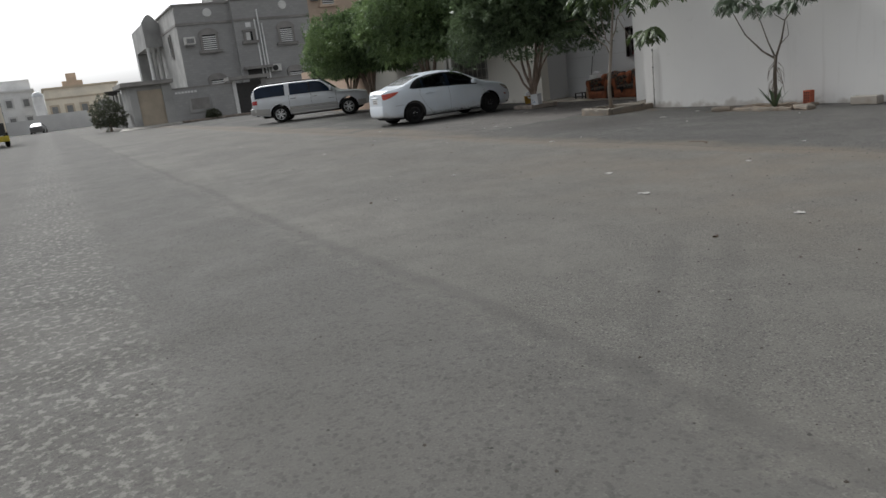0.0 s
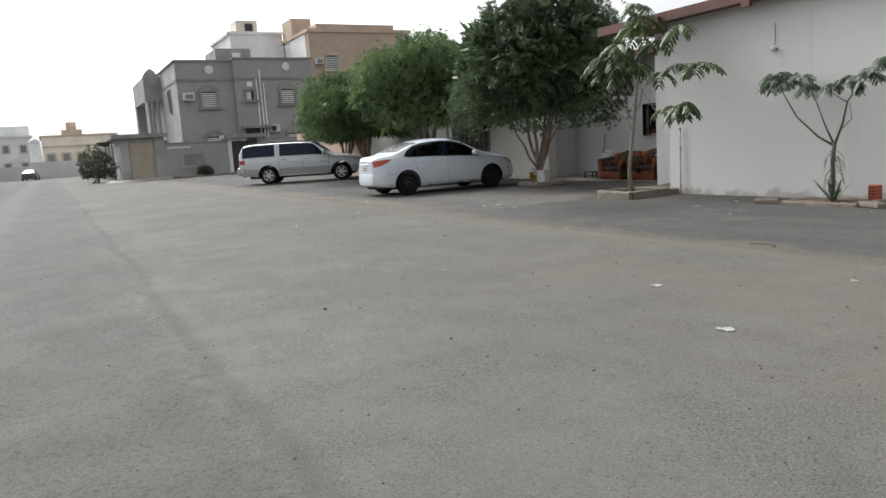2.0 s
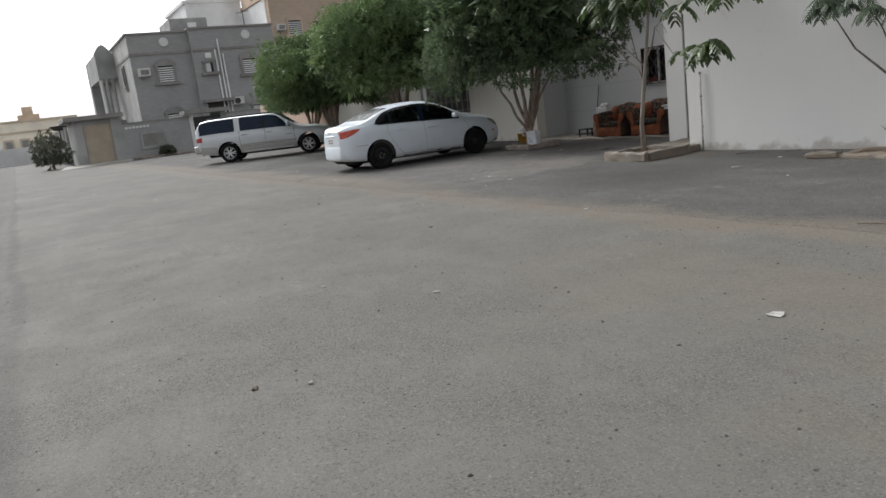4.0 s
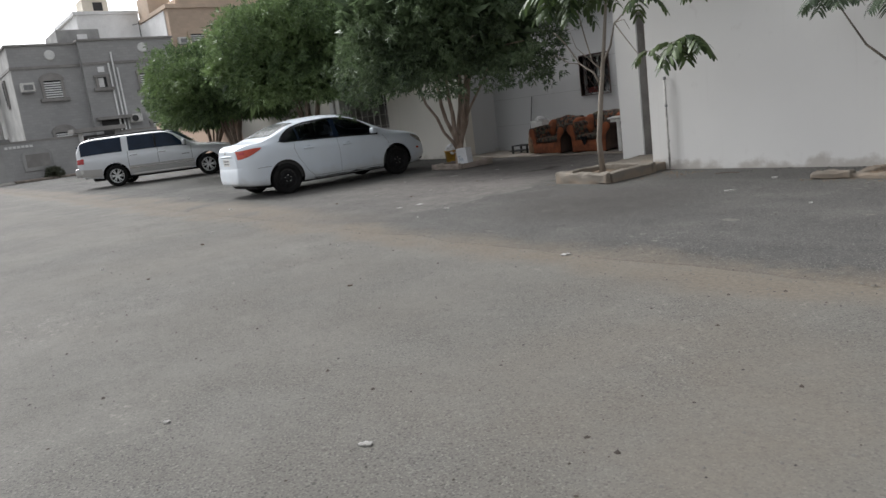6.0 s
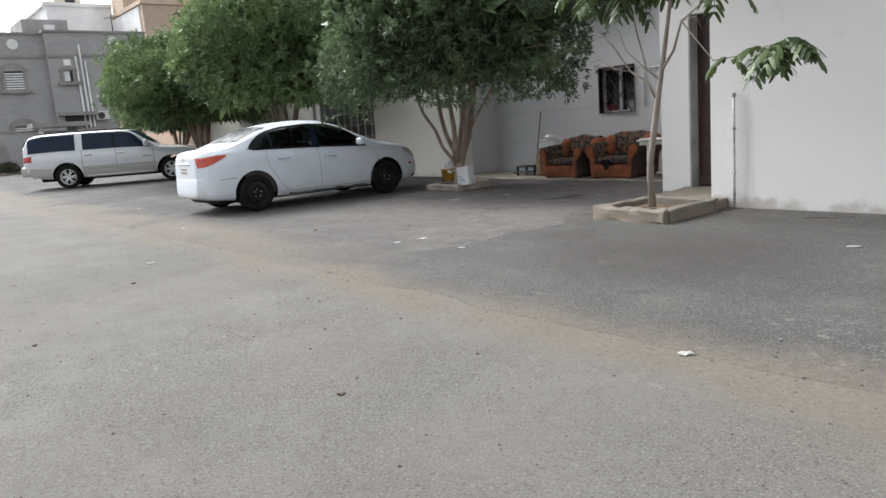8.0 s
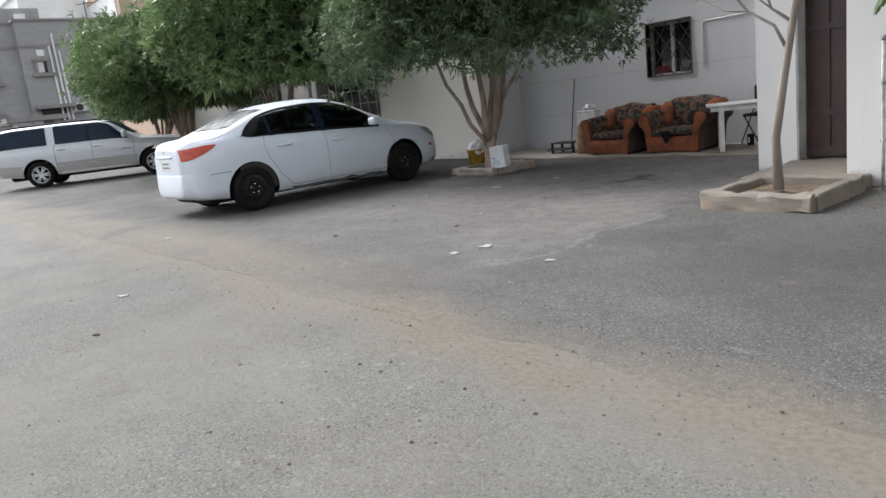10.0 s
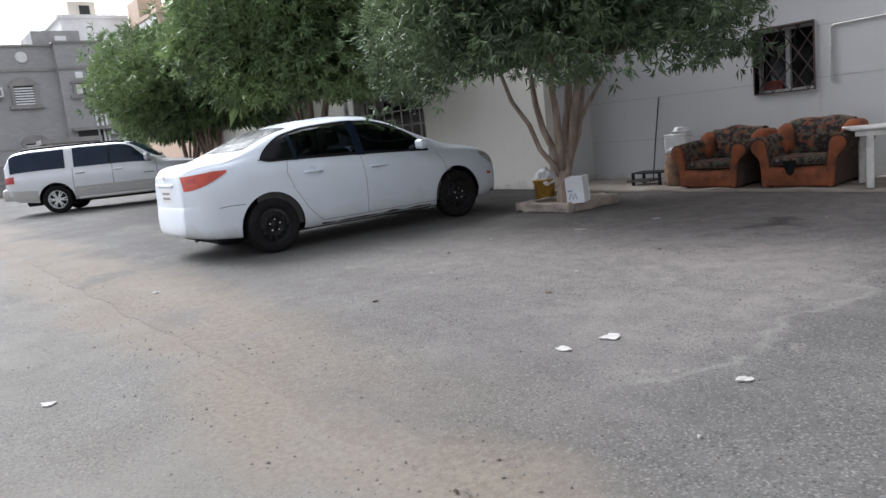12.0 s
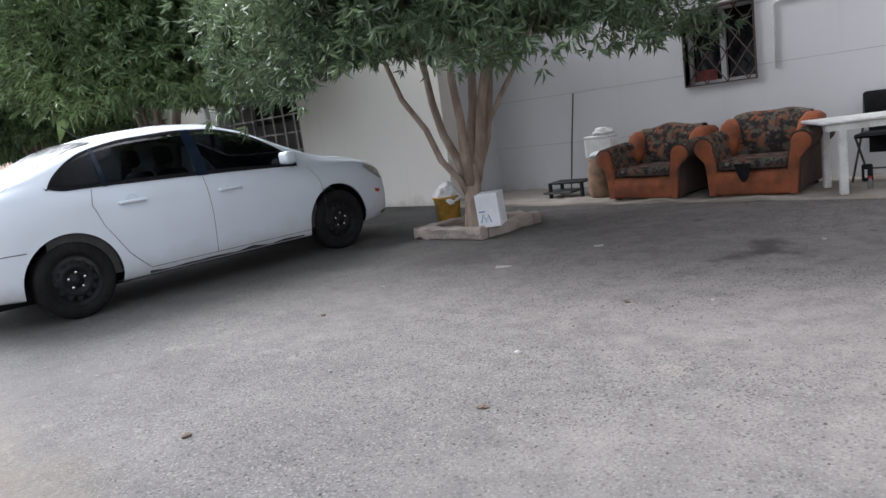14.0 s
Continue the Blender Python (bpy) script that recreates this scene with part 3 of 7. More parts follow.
for x0 in (-13.25, -13.04, -12.83, -12.62):
    part("stile", Geo().box(x0, x0 + 0.035, 15.72, 15.74, 0.26, 2.34), "door_brown", door)

wall_back = thing("wall_back", "white wall of wide panels behind the sitting place, shade in its grey", "wall", kind="structure")
WX0, WX1, WZ0, WZ1 = -17.02, -16.20, 1.21, 2.06      # window opening
g = Geo()
g.box(-20.2, WX0, B_Y + 0.014, B_Y + 0.25, 0, 3.42)
g.box(WX1, -13.45, B_Y + 0.014, B_Y + 0.25, 0, 3.42)
g.box(WX0, WX1, B_Y + 0.014, B_Y + 0.25, 0, WZ0)
g.box(WX0, WX1, B_Y + 0.014, B_Y + 0.25, WZ1, 3.42)
part("backing", g, "joint", wall_back)
zs = [0.0, 0.68, 1.34, 2.0, 2.66, 3.42]
for z0, z1 in zip(zs, zs[1:]):
    a, b = z0 + (0.003 if z0 else 0), z1 - 0.003
    lo, hi = max(a, WZ0), min(b, WZ1)
    g = Geo()
    if hi <= lo:
        g.box(-20.2, -13.45, B_Y, B_Y + 0.014, a, b)
    else:
        g.box(-20.2, WX0, B_Y, B_Y + 0.014, a, b).box(WX1, -13.45, B_Y, B_Y + 0.014, a, b)
        if lo > a:
            g.box(WX0, WX1, B_Y, B_Y + 0.014, a, lo)
        if hi < b:
            g.box(WX0, WX1, B_Y, B_Y + 0.014, hi, b)
    part("panel", g, "white_wall_shaded", wall_back)
win = thing("window_1", "small sliding window behind a rusty diamond grille", "window", kind="structure")
# flat dark sheet stands for the unlit room
part("room", Geo().box(WX0, WX1, B_Y + 0.20, B_Y + 0.24, WZ0, WZ1), "glass_dark", win, "dusty pane, coloured dark for the unlit room")
g = Geo()
for x0, x1, z0, z1 in ((WX0, WX1, WZ0, WZ0 + 0.035), (WX0, WX1, WZ1 - 0.035, WZ1), (WX0, WX0 + 0.035, WZ0 + .035, WZ1 - .035), (WX1 - 0.035, WX1, WZ0 + .035, WZ1 - .035), (-16.64, -16.58, WZ0 + .035, WZ1 - .035)):
    g.box(x0, x1, B_Y + 0.12, B_Y + 0.17, z0, z1)
part("sash", g, "alu", win, "pale aluminium sash")
part("cloth", Geo().box(WX0 + 0.04, WX0 + 0.30, B_Y + 0.175, B_Y + 0.19, WZ0 + 0.03, WZ0 + 0.16), "curtain", win, "faded red cloth behind the glass")
g = Geo()
f0 = 0.014
for x0, x1, z0, z1 in ((WX0 - f0, WX1 + f0, WZ0 - f0, WZ0), (WX0 - f0, WX1 + f0, WZ1, WZ1 + 0.025), (WX0 - f0, WX0, WZ0, WZ1), (WX1, WX1 + f0, WZ0, WZ1)):
    g.box(x0, x1, B_Y - 0.025, B_Y + 0.10, z0, z1)
part("frame", g, "iron_red", win, "rusty red-brown iron frame")
g = Geo()
W, H = WX1 - WX0, WZ1 - WZ0
step = W / 3.4
for sgn in (1, -1):
    for k in range(-4, 8):
        pts = []
        for s in np.linspace(0, 1, 30):
            x, z = k * step + sgn * s * H * 0.74, s * H
            if 0 <= x <= W:
                pts.append((WX0 + x, B_Y + 0.02 + (0.008 if sgn > 0 else 0), WZ0 + z))
        if len(pts) > 2:
            g.tube([pts[0], pts[-1]], 0.0075, 6)
part("grille", g, "iron_red", win, "rusty diamond grille")

wall_c = thing("wall_projecting", "cream-white rendered wall jutting towards the parking place", "wall", kind="structure")
part("wall", Geo().box(-23.42, -20.05, C_Y, C_Y + 0.3, 0, 3.4), "cream_wall", wall_c)
# side face takes the shade-greyed paint, the front stays cream
part("side_wall", Geo().box(-20.35, -20.05, C_Y + 0.3, B_Y + 0.2, 0, 3.4), "white_wall_shaded", wall_c)
part("side_wall", Geo().box(-23.42, -23.15, C_Y + 0.3, 24, 0, 3.4), "cream_wall", wall_c)

# fence with a steel grid beside the projecting wall
gf = thing("grid_fence", "low white wall with a grey steel grid between two white posts", "fence", kind="structure")
part("base_wall", Geo().box(-26.2, -23.42, C_Y + 0.05, C_Y + 0.25, 0, 0.98), "white_wall", gf)
for x in (-26.78, -26.36):
    part("post", Geo().soft_box(x, x + 0.26, C_Y - 0.02, C_Y + 0.28, 0, 2.75, 0.02), "white_wall", gf)
for k in range(9):
    x = -26.1 + k * 0.335
    part("upright", Geo().box(x, x + 0.026, C_Y + 0.12, C_Y + 0.14, 0.98, 2.7), "pipe", gf)
for k in range(6):
    z = 1.05 + k * 0.31
    part("crossbar", Geo().box(-26.1, -23.43, C_Y + 0.10, C_Y + 0.119, z, z + 0.026), "pipe", gf)
yard = thing("yard_wall", "grey yard wall behind the steel grid, shade in its colour", "wall", kind="structure")
# darker moulding grey puts the yard's shade into the wall
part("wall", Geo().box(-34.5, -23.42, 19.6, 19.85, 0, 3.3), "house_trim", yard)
part("window", Geo().box(-28.4, -26.7, 19.56, 19.6, 1.75, 2.55), "glass_dark", yard, "dark window")
g = Geo()
for x in (-28.4, -27.85, -27.3, -26.75):
    g.box(x, x + 0.05, 19.53, 19.56, 1.7, 2.6)
for z in (1.7, 2.1, 2.55):
    g.box(-28.4, -26.7, 19.531, 19.559, z, z + 0.05)
part("window_bar", g, "iron_dark", yard)
# unseen slab, added only to keep light off the yard
part("canopy", Geo().box(-34.5, -23.42, C_Y + 0.31, 19.6, 2.95, 3.08), "house_plain", yard, "unseen slab added to shade the yard")
wall_p = thing("wall_street", "peach and cream rendered street wall behind the row of trees", "wall", kind="structure")
part("wall", Geo().box(-34.5, -26.78, C_Y + 0.05, C_Y + 0.3, 0, 2.3), "cream_wall", wall_p)
part("wall", Geo().box(-46, -34.5, C_Y + 0.05, C_Y + 0.3, 0, 2.5), "peach_wall", wall_p)

roof = thing("roof", "low roof of faded red sheets with a deep brown edge", "roof", kind="structure")
part("fascia", Geo().box(-14.1, -6.35, A_Y - 0.35, A_Y - 0.31, 3.40, 3.58), "roof_red", roof)
part("slab", Geo().box(-14.1, -6.35, A_Y - 0.31, 30, 3.425, 3.56), "roof_red", roof)
part("fascia", Geo().box(-23.6, -14.1, B_Y - 0.32, B_Y - 0.28, 3.40, 3.56), "roof_red", roof)
part("slab", Geo().box(-23.6, -14.1, B_Y - 0.28, 30, 3.425, 3.55), "roof_red", roof)
part("rafter_end", Geo().box(-10.32, -10.15, A_Y - 0.42, A_Y - 0.352, 3.30, 3.50), "roof_red", roof)
part("rafter_end", Geo().box(-12.42, -12.25, A_Y - 0.42, A_Y - 0.352, 3.30, 3.50), "roof_red", roof)

slab = solid("step", Geo().rough_box(-13.32, -12.18, 14.32, 15.74, 0, 0.13, 0.015, 0.014, 4.0), "planter_cement", "bare cement doorstep slab, chipped", "step", "structure")
sit = solid("plinth", Geo().rough_box(-20.05, -13.75, 17.0, B_Y + 0.1, 0, 0.055, 0.012, 0.02, 8.0), "concrete", "low cement plinth along the back wall", "plinth", "structure")
cond = solid("conduit", Geo().tube([(-15.98, B_Y - 0.012, 1.28), (-15.98, B_Y - 0.012, 1.94), (-15.95, B_Y - 0.012, 1.975), (-13.8, B_Y - 0.012, 2.02)], 0.011, 6), "white_plastic", "thin white cable conduit bent along the wall", "conduit", smooth=True)
pipe = thing("standpipe", "weathered grey-white pipe strapped to the white wall", "pipe", pose(-12.08, A_Y - 0.045, 0))
part("pipe", Geo().tube([(0.0, 0, 0), (0.004, -0.01, 0.5), (-0.004, 0, 0.95), (0, 0, 1.30)], 0.016, 10), "pipe", pipe, smooth=True)
part("cap", Geo().lathe([(0.0, 1.30), (0.021, 1.30), (0.023, 1.32), (0.020, 1.34), (0.0, 1.345)], 12), "iron_grey", pipe, smooth=True)
for z in (0.42, 0.92):
    part("strap", Geo().lathe([(0.019, z), (0.022, z + 0.008), (0.022, z + 0.022), (0.019, z + 0.03)], 12), "iron_grey", pipe)
hook = thing("wall_lamp", "small white lamp holder hanging on a wire on the wall", "lamp", pose(-9.95, A_Y - 0.01, 2.58))
part("wire", Geo().tube([(0, -0.01, 0.05), (0.01, -0.015, 0.25), (0, -0.01, 0.42)], 0.006, 6), "iron_dark", hook)
part("holder", Geo().lathe([(0.0, -0.05), (0.035, -0.04), (0.045, -0.015), (0.03, 0.02), (0.015, 0.045), (0.0, 0.045)], 14, pose(0, -0.06, 0)), "white_plastic", hook, smooth=True)
part("bracket", Geo().box(-0.09, 0.05, -0.03, 0.01, -0.03, 0.0), "iron_grey", hook)

# ---- far houses ----
HX = -72.0
house = thing("grey_house", "two-storey house of grey concrete blocks with a flat roof", "house", pose(0, -0.22, 0))
part("wall", Geo().box(-90, HX - 0.2, 14.9, 20.0, 0, 10.3), "house_block", house)
part("wall", Geo().box(-90, HX + 0.35, 20.0, 27.6, 0, 10.45), "house_block", house)
# lighter grey holds the extra light on this side face
part("side_wall", Geo().box(-90, HX - 0.25, 14.86, 14.9, 0, 10.3), "house_side", house)
part("parapet_band", Geo().box(-90, HX - 0.1, 14.8, 20.0, 8.55, 8.75), "house_trim", house)
part("parapet_band", Geo().box(HX + 0.35, HX + 0.45, 20.0, 27.6, 8.55, 8.75), "house_trim", house)
part("coping", Geo().box(-90, HX - 0.05, 14.72, 19.98, 10.3, 10.45), "house_trim", house)
part("coping", Geo().box(-90, HX + 0.5, 19.9, 27.7, 10.45, 10.6), "house_trim", house)
bay = part("bay", Geo().box(-92, -82, 13.2, 14.86, 0, 3.6).box(-92, -82, 13.2, 14.86, 7.6, 10.0).box(-92, -90.5, 13.2, 14.86, 3.6, 7.6), "house_plain", house)
arch = Geo()
arch.add([(-82.0, 13.15 + 1.6 * k / 8, 10.0 + 0.85 * math.sin(math.pi * k / 8)) for k in range(9)] + [(-82.4, 13.15 + 1.6 * k / 8, 10.0 + 0.85 * math.sin(math.pi * k / 8)) for k in range(9)],
         [tuple(range(9)), tuple(range(17, 8, -1))] + [(k, k + 9, k + 10, k + 1) for k in range(8)])
part("gable", arch, "house_plain", house)
for y in (13.35, 13.85, 14.4):
    part("column", Geo().lathe([(0.22, 3.6), (0.16, 3.8), (0.16, 7.3), (0.24, 7.6)], 10, pose(-82.3, y, 0)), "far_white" if y < 13.6 else "house_side", house)


def house_window(parent, x, y, z, w, h, arch_top=True, mat_frame="house_trim"):
    """A sunk window on a wall that faces +x: hood, frame, shutter and pane."""
    fr = Geo()
    fr.box(x, x + 0.16, y - w / 2 - 0.22, y - w / 2, z - 0.1, z + h).box(x, x + 0.16, y + w / 2, y + w / 2 + 0.22, z - 0.1, z + h)
    fr.box(x, x + 0.32, y - w / 2 - 0.45, y + w / 2 + 0.45, z - 0.34, z - 0.1)
    if arch_top:
        n = 10
        pr = [(x, y + (w / 2 + 0.32) * math.cos(math.pi * k / n), z + h + 0.62 * math.sin(math.pi * k / n)) for k in range(n + 1)]
        pf = [(x + 0.18, p[1], p[2]) for p in pr]
        fr.add(pr + pf, [tuple(range(n, -1, -1)), tuple(n + 1 + k for k in range(n + 1))] + [(k, k + 1, n + 2 + k, n + 1 + k) for k in range(n)])
    else:
        fr.box(x, x + 0.2, y - w / 2 - 0.3, y + w / 2 + 0.3, z + h, z + h + 0.2)
    wd = part("window", fr, mat_frame, parent)
    part("pane", Geo().box(x - 0.02, x + 0.05, y - w / 2, y + w / 2, z - 0.1, z + h), "glass_dark", wd)
    sl = Geo()
    for k in range(7):
        sl.box(x + 0.05, x + 0.09, y - w / 2, y + w * (0.5 if arch_top else 0.16), z - 0.05 + k * h / 7, z + 0.06 + k * h / 7)
    part("shutter", sl, "far_wall", wd)
    return wd


def wall_ac(parent, x, y, z, split=False):
    ac = part("air_conditioner", Geo().soft_box(x, x + 0.55, y - 0.5, y + 0.5, z - 0.32, z + 0.36, 0.03), "white_plastic", parent, "white air conditioner on the wall")
    if split:
        part("fan_guard", Geo().lathe([(0.0, 0), (0.24, 0), (0.27, 0.02), (0.27, 0.05)], 16, pose(x + 0.556, y - 0.12, z, 0, 90, 0)), "iron_dark", ac)
    else:
        part("grille", Geo().box(x + 0.55, x + 0.57, y - 0.3, y + 0.36, z - 0.2, z + 0.2), "iron_grey", ac)
        part("bracket", Geo().box(x, x + 0.5, y - 0.45, y + 0.4, z - 0.42, z - 0.33), "iron_grey", ac)


F1, F2 = HX - 0.2, HX + 0.35
house_window(house, F1, 17.6, 6.25, 1.25, 1.3)
house_window(house, F2, 24.95, 6.35, 1.2, 1.25)
house_window(house, F2, 21.3, 6.75, 0.65, 0.75, False)
house_window(house, F1, 17.7, 2.3, 1.2, 1.1)
house_window(house, F2, 25.3, 2.3, 1.2, 1.1)
part("vent", Geo().box(F2, F2 + 0.1, 21.1, 21.6, 7.9, 8.35), "far_white", house)
# dark sheet on the wall in place of the doorway's shade
part("entrance", Geo().box(F2, F2 + 0.06, 20.6, 22.5, 0.6, 4.0), "iron_dark", house, "dark sheet standing for the shaded entrance")
part("canopy", Geo().box(F2, F2 + 0.9, 20.2, 22.9, 4.0, 4.25), "house_trim", house)
wall_ac(house, F1, 15.75, 7.1)
wall_ac(house, F2, 27.2, 6.8)
wall_ac(house, F2, 23.3, 3.9, True)
for k, (y, top) in enumerate(((22.05, 8.6), (22.4, 9.5), (22.7, 8.2))):
    part("pipe", Geo().tube([(F2 + 0.12, y, 2.0), (F2 + 0.12, y - 0.05, top)], 0.075, 8), "far_white", house, "white drain pipe")
for y, z in ((17.85, 9.55), (25.0, 9.75)):
    part("roundel", Geo().lathe([(0, 0), (0.40, 0), (0.40, 0.1), (0.35, 0.14), (0, 0.14)], 20, pose((F1 if y < 20 else F2), y, z, 0, 90, 0)), "dish_white", house, "round white ornament")
sidewin = part("side_window", Geo().box(-77.2, -76.2, 14.70, 14.86, 5.9, 8.2), "house_trim", house)
part("pane", Geo().box(-77.0, -76.4, 14.66, 14.70, 6.1, 8.0), "glass_dark", sidewin)
part("stair_head", Geo().box(-80, -75, 19.2, 22.6, 10.5, 11.9), "house_plain", house)
part("opening", Geo().box(-75.0, -74.95, 20.8, 21.6, 10.9, 11.5), "far_white", house)
part("aerial", Geo().tube([(-76, 26.4, 10.5), (-76, 26.4, 12.6)], 0.04, 6).tube([(-76, 25.8, 12.3), (-76, 27.0, 12.5)], 0.03, 6), "iron_dark", house)

tan = thing("tan_house", "tall tan rendered house with white side walls", "house")
part("wall", Geo().box(-98, -85, 31.9, 45, 0, 15.3), "tan_block", tan)
part("coping", Geo().box(-98.2, -84.8, 31.7, 45.2, 15.3, 15.7), "tan_plain", tan)
part("upper_band", Geo().box(-96, -85.2, 33, 43, 15.7, 16.3), "tan_plain", tan)
part("white_wall", Geo().box(-97.9, -86, 31.82, 31.9, 8, 15.2), "far_white", tan)
part("white_wall", Geo().box(-106, -95, 25.2, 31.82, 8, 16.5), "far_white", tan, "white rendered rear wing")
part("coping", Geo().box(-106.2, -94.8, 24.9, 31.82, 16.5, 16.85), "far_white", tan)
part("roof_room", Geo().box(-99, -96, 26.3, 29.0, 16.85, 18.4), "far_cream", tan)
# dark sheet paints the shade inside the roof room's opening
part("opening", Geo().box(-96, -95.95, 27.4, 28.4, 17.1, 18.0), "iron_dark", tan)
part("tower", Geo().box(-95, -91, 31.9, 34.4, 15.7, 17.9), "tan_plain", tan)
house_window(tan, -85, 34.6, 11.1, 1.5, 1.5, True, "tan_plain")
house_window(tan, -85, 44.5, 11.0, 1.5, 1.5, True, "tan_plain")
house_window(tan, -85, 40.0, 11.6, 0.7, 0.8, False, "tan_plain")
wall_ac(tan, -85, 32.9, 11.9)

GX = -64.0
fence = thing("block_fence", "grey block boundary wall with an arched niche", "wall", kind="structure")
part("wall", Geo().box(GX - 0.25, GX, 11.9, 16.9, 0, 2.72), "house_block", fence)
part("wall", Geo().box(GX - 0.25, GX, 19.8, 45, 0, 2.72), "house_block", fence)
part("coping", Geo().box(GX - 0.3, GX + 0.06, 11.9, 16.9, 2.72, 2.84), "house_trim", fence)
part("coping", Geo().box(GX - 0.3, GX + 0.06, 19.8, 45, 2.72, 2.84), "house_trim", fence)
n = 10
g = Geo()
pr = [(GX + 0.01, 14.0 + 0.95 * math.cos(math.pi * k / n), 1.75 + 0.5 * math.sin(math.pi * k / n)) for k in range(n + 1)]
pr = [(GX + 0.01, 14.95, 0.7)] + pr + [(GX + 0.01, 13.05, 0.7)]
pf = [(GX + 0.1, p[1], p[2]) for p in pr]
k = len(pr)
g.add(pr + pf, [tuple(range(k, 2 * k))] + [(i, (i + 1) % k, k + (i + 1) % k, k + i) for i in range(k)])
part("niche", g, "house_plain", fence)
part("inset", Geo().box(GX + 0.1, GX + 0.13, 13.25, 14.75, 0.95, 1.85), "house_trim", fence)
g = Geo()
for i in range(7):
    g.box(GX + 0.005, GX + 0.05, 12.1 + i * 0.26, 12.3 + i * 0.26, 2.35, 2.52)
part("ornament", g, "far_wall", fence, "row of pale pierced blocks")
gate = thing("gate", "dark gate under a flat concrete canopy", "gate", kind="structure")
part("leaf", Geo().box(GX - 0.2, GX - 0.12, 17.2, 19.4, 0.05, 2.7), "iron_dark", gate)
part("post", Geo().box(GX - 0.3, GX + 0.1, 16.9, 17.2, 0, 2.95), "far_wall", gate)
part("post", Geo().box(GX - 0.3, GX + 0.1, 19.4, 19.8, 0, 2.95), "house_plain", gate)
part("canopy", Geo().box(GX - 1.2, GX + 0.7, 16.5, 20.1, 2.95, 3.25), "house_trim", gate)
garage = thing("garage", "grey garage with a tan sheet door under a flat eave", "garage")
part("wall", Geo().box(GX - 6, GX, 8.6, 9.2, 0, 3.35).box(GX - 6, GX, 11.15, 11.9, 0, 3.35).box(GX - 6, GX - 0.2, 9.2, 11.15, 2.95, 3.35), "house_plain", garage)
part("door", Geo().box(GX - 0.3, GX - 0.22, 9.2, 11.15, 0, 2.95), "garage_tan", garage)
g = Geo()
for i in range(9):
    g.box(GX - 0.22, GX - 0.2, 9.25 + i * 0.215, 9.27 + i * 0.215, 0.05, 2.9)
part("door_rib", g, "garage_tan", garage)
part("eave", Geo().box(GX - 6.5, GX + 0.5, 8.0, 12.1, 3.35, 3.65), "house_trim", garage)
part("side_wall", Geo().box(-105, GX - 6, 8.6, 8.9, 0, 3.0), "house_plain", garage)
for i in range(9):
    part("pilaster", Geo().box(-71.5 - i * 3.4, -70.9 - i * 3.4, 8.4, 8.6, 0, 3.2), "house_side", garage)
solid("driveway", Geo().add([(GX + 3.5, 8.4, 0.0), (GX + 1.0, 12.2, 0.0), (GX, 12.2, 0.13), (GX, 7.6, 0.13), (GX + 3.0, 7.0, 0.0)], [(0, 1, 2, 3, 4)]), "concrete_pale", "pale concrete driveway ramp before the garage", "driveway", "structure")
solid("pavement", Geo().soft_box(GX, GX + 1.4, 12.2, 45, 0, 0.15, 0.03), "kerb", "narrow raised pavement along the block wall", "pavement", "structure")
par = thing("roof_dish", "wide dark mesh dish on a short mast", "dish", pose(-74, 8.2, 1.9) @ Matrix.Diagonal((0.65, 0.65, 1, 1)))
part("dish", Geo().lathe([(0.0, 1.1), (0.7, 1.2), (0.95, 1.35), (1.1, 1.5), (1.1, 1.53), (0.9, 1.4), (0.0, 1.16)], 20), "iron_dark", par, smooth=True)
part("mast", Geo().tube([(0, 0, 0), (0, 0, 1.12)], 0.07, 8), "iron_dark", par)


def far_house(name, label, x, y0, y1, h, depth, material, trim, rows, cols, first=0):
    ob = thing(name, label, "house")
    part("wall", Geo().box(x - depth, x, y0, y1, 0, h), material, ob)
    part("coping", Geo().box(x - depth - 0.2, x + 0.25, y0 - 0.25, y1 + 0.25, h, h + 0.35), trim, ob)
    for r in range(rows):
        for c in range(cols):
            yy = y0 + (c + 0.5) * (y1 - y0) / cols
            zz = 1.4 + first + r * (h - 1.0) / max(rows, 1)
            wd = part("window", Geo().box(x, x + 0.18, yy - 0.75, yy + 0.75, zz - 0.15, zz + 1.65), trim, ob)
            # grey instead of dark glass: haze is put into the pane's colour
            part("pane", Geo().box(x + 0.18, x + 0.21, yy - 0.45, yy + 0.45, zz + 0.1, zz + 1.35), "iron_grey", wd)
    return ob


cream = far_house("cream_house", "wide cream house with brown bands and a roof tower", -140, 3.0, 14.5, 6.6, 14, "far_cream", "far_stripe", 1, 5, 1.0)
part("band", Geo().box(-140, -139.8, 3.0, 14.5, 4.9, 5.2), "far_stripe", cream)
part("tower", Geo().box(-146, -143, 6.2, 9.4, 6.95, 7.9), "tan_plain", cream)
part("tower_top", Geo().box(-145.5, -143.5, 7.0, 8.6, 7.9, 9.2), "tan_plain", cream)
white = far_house("white_house", "white two-storey house far down the street", -150, -12, 1.4, 7.2, 14, "far_white", "far_wall", 2, 5)
part("upper_room", Geo().box(-160, -152, -5.5, 1.2, 7.5, 9.3), "far_white", white)
part("tank", Geo().box(-158, -156.5, -4.8, -3.4, 9.3, 11.0), "iron_grey", white)
dome = thing("dome", "small pale blue dome on a white drum", "dome", pose(-134, 2.0, 0) @ Matrix.Scale(0.45, 4))
part("drum", Geo().lathe([(1.8, 0), (1.8, 11.9), (2.0, 12.0), (2.0, 12.2)], 16), "far_white", dome)
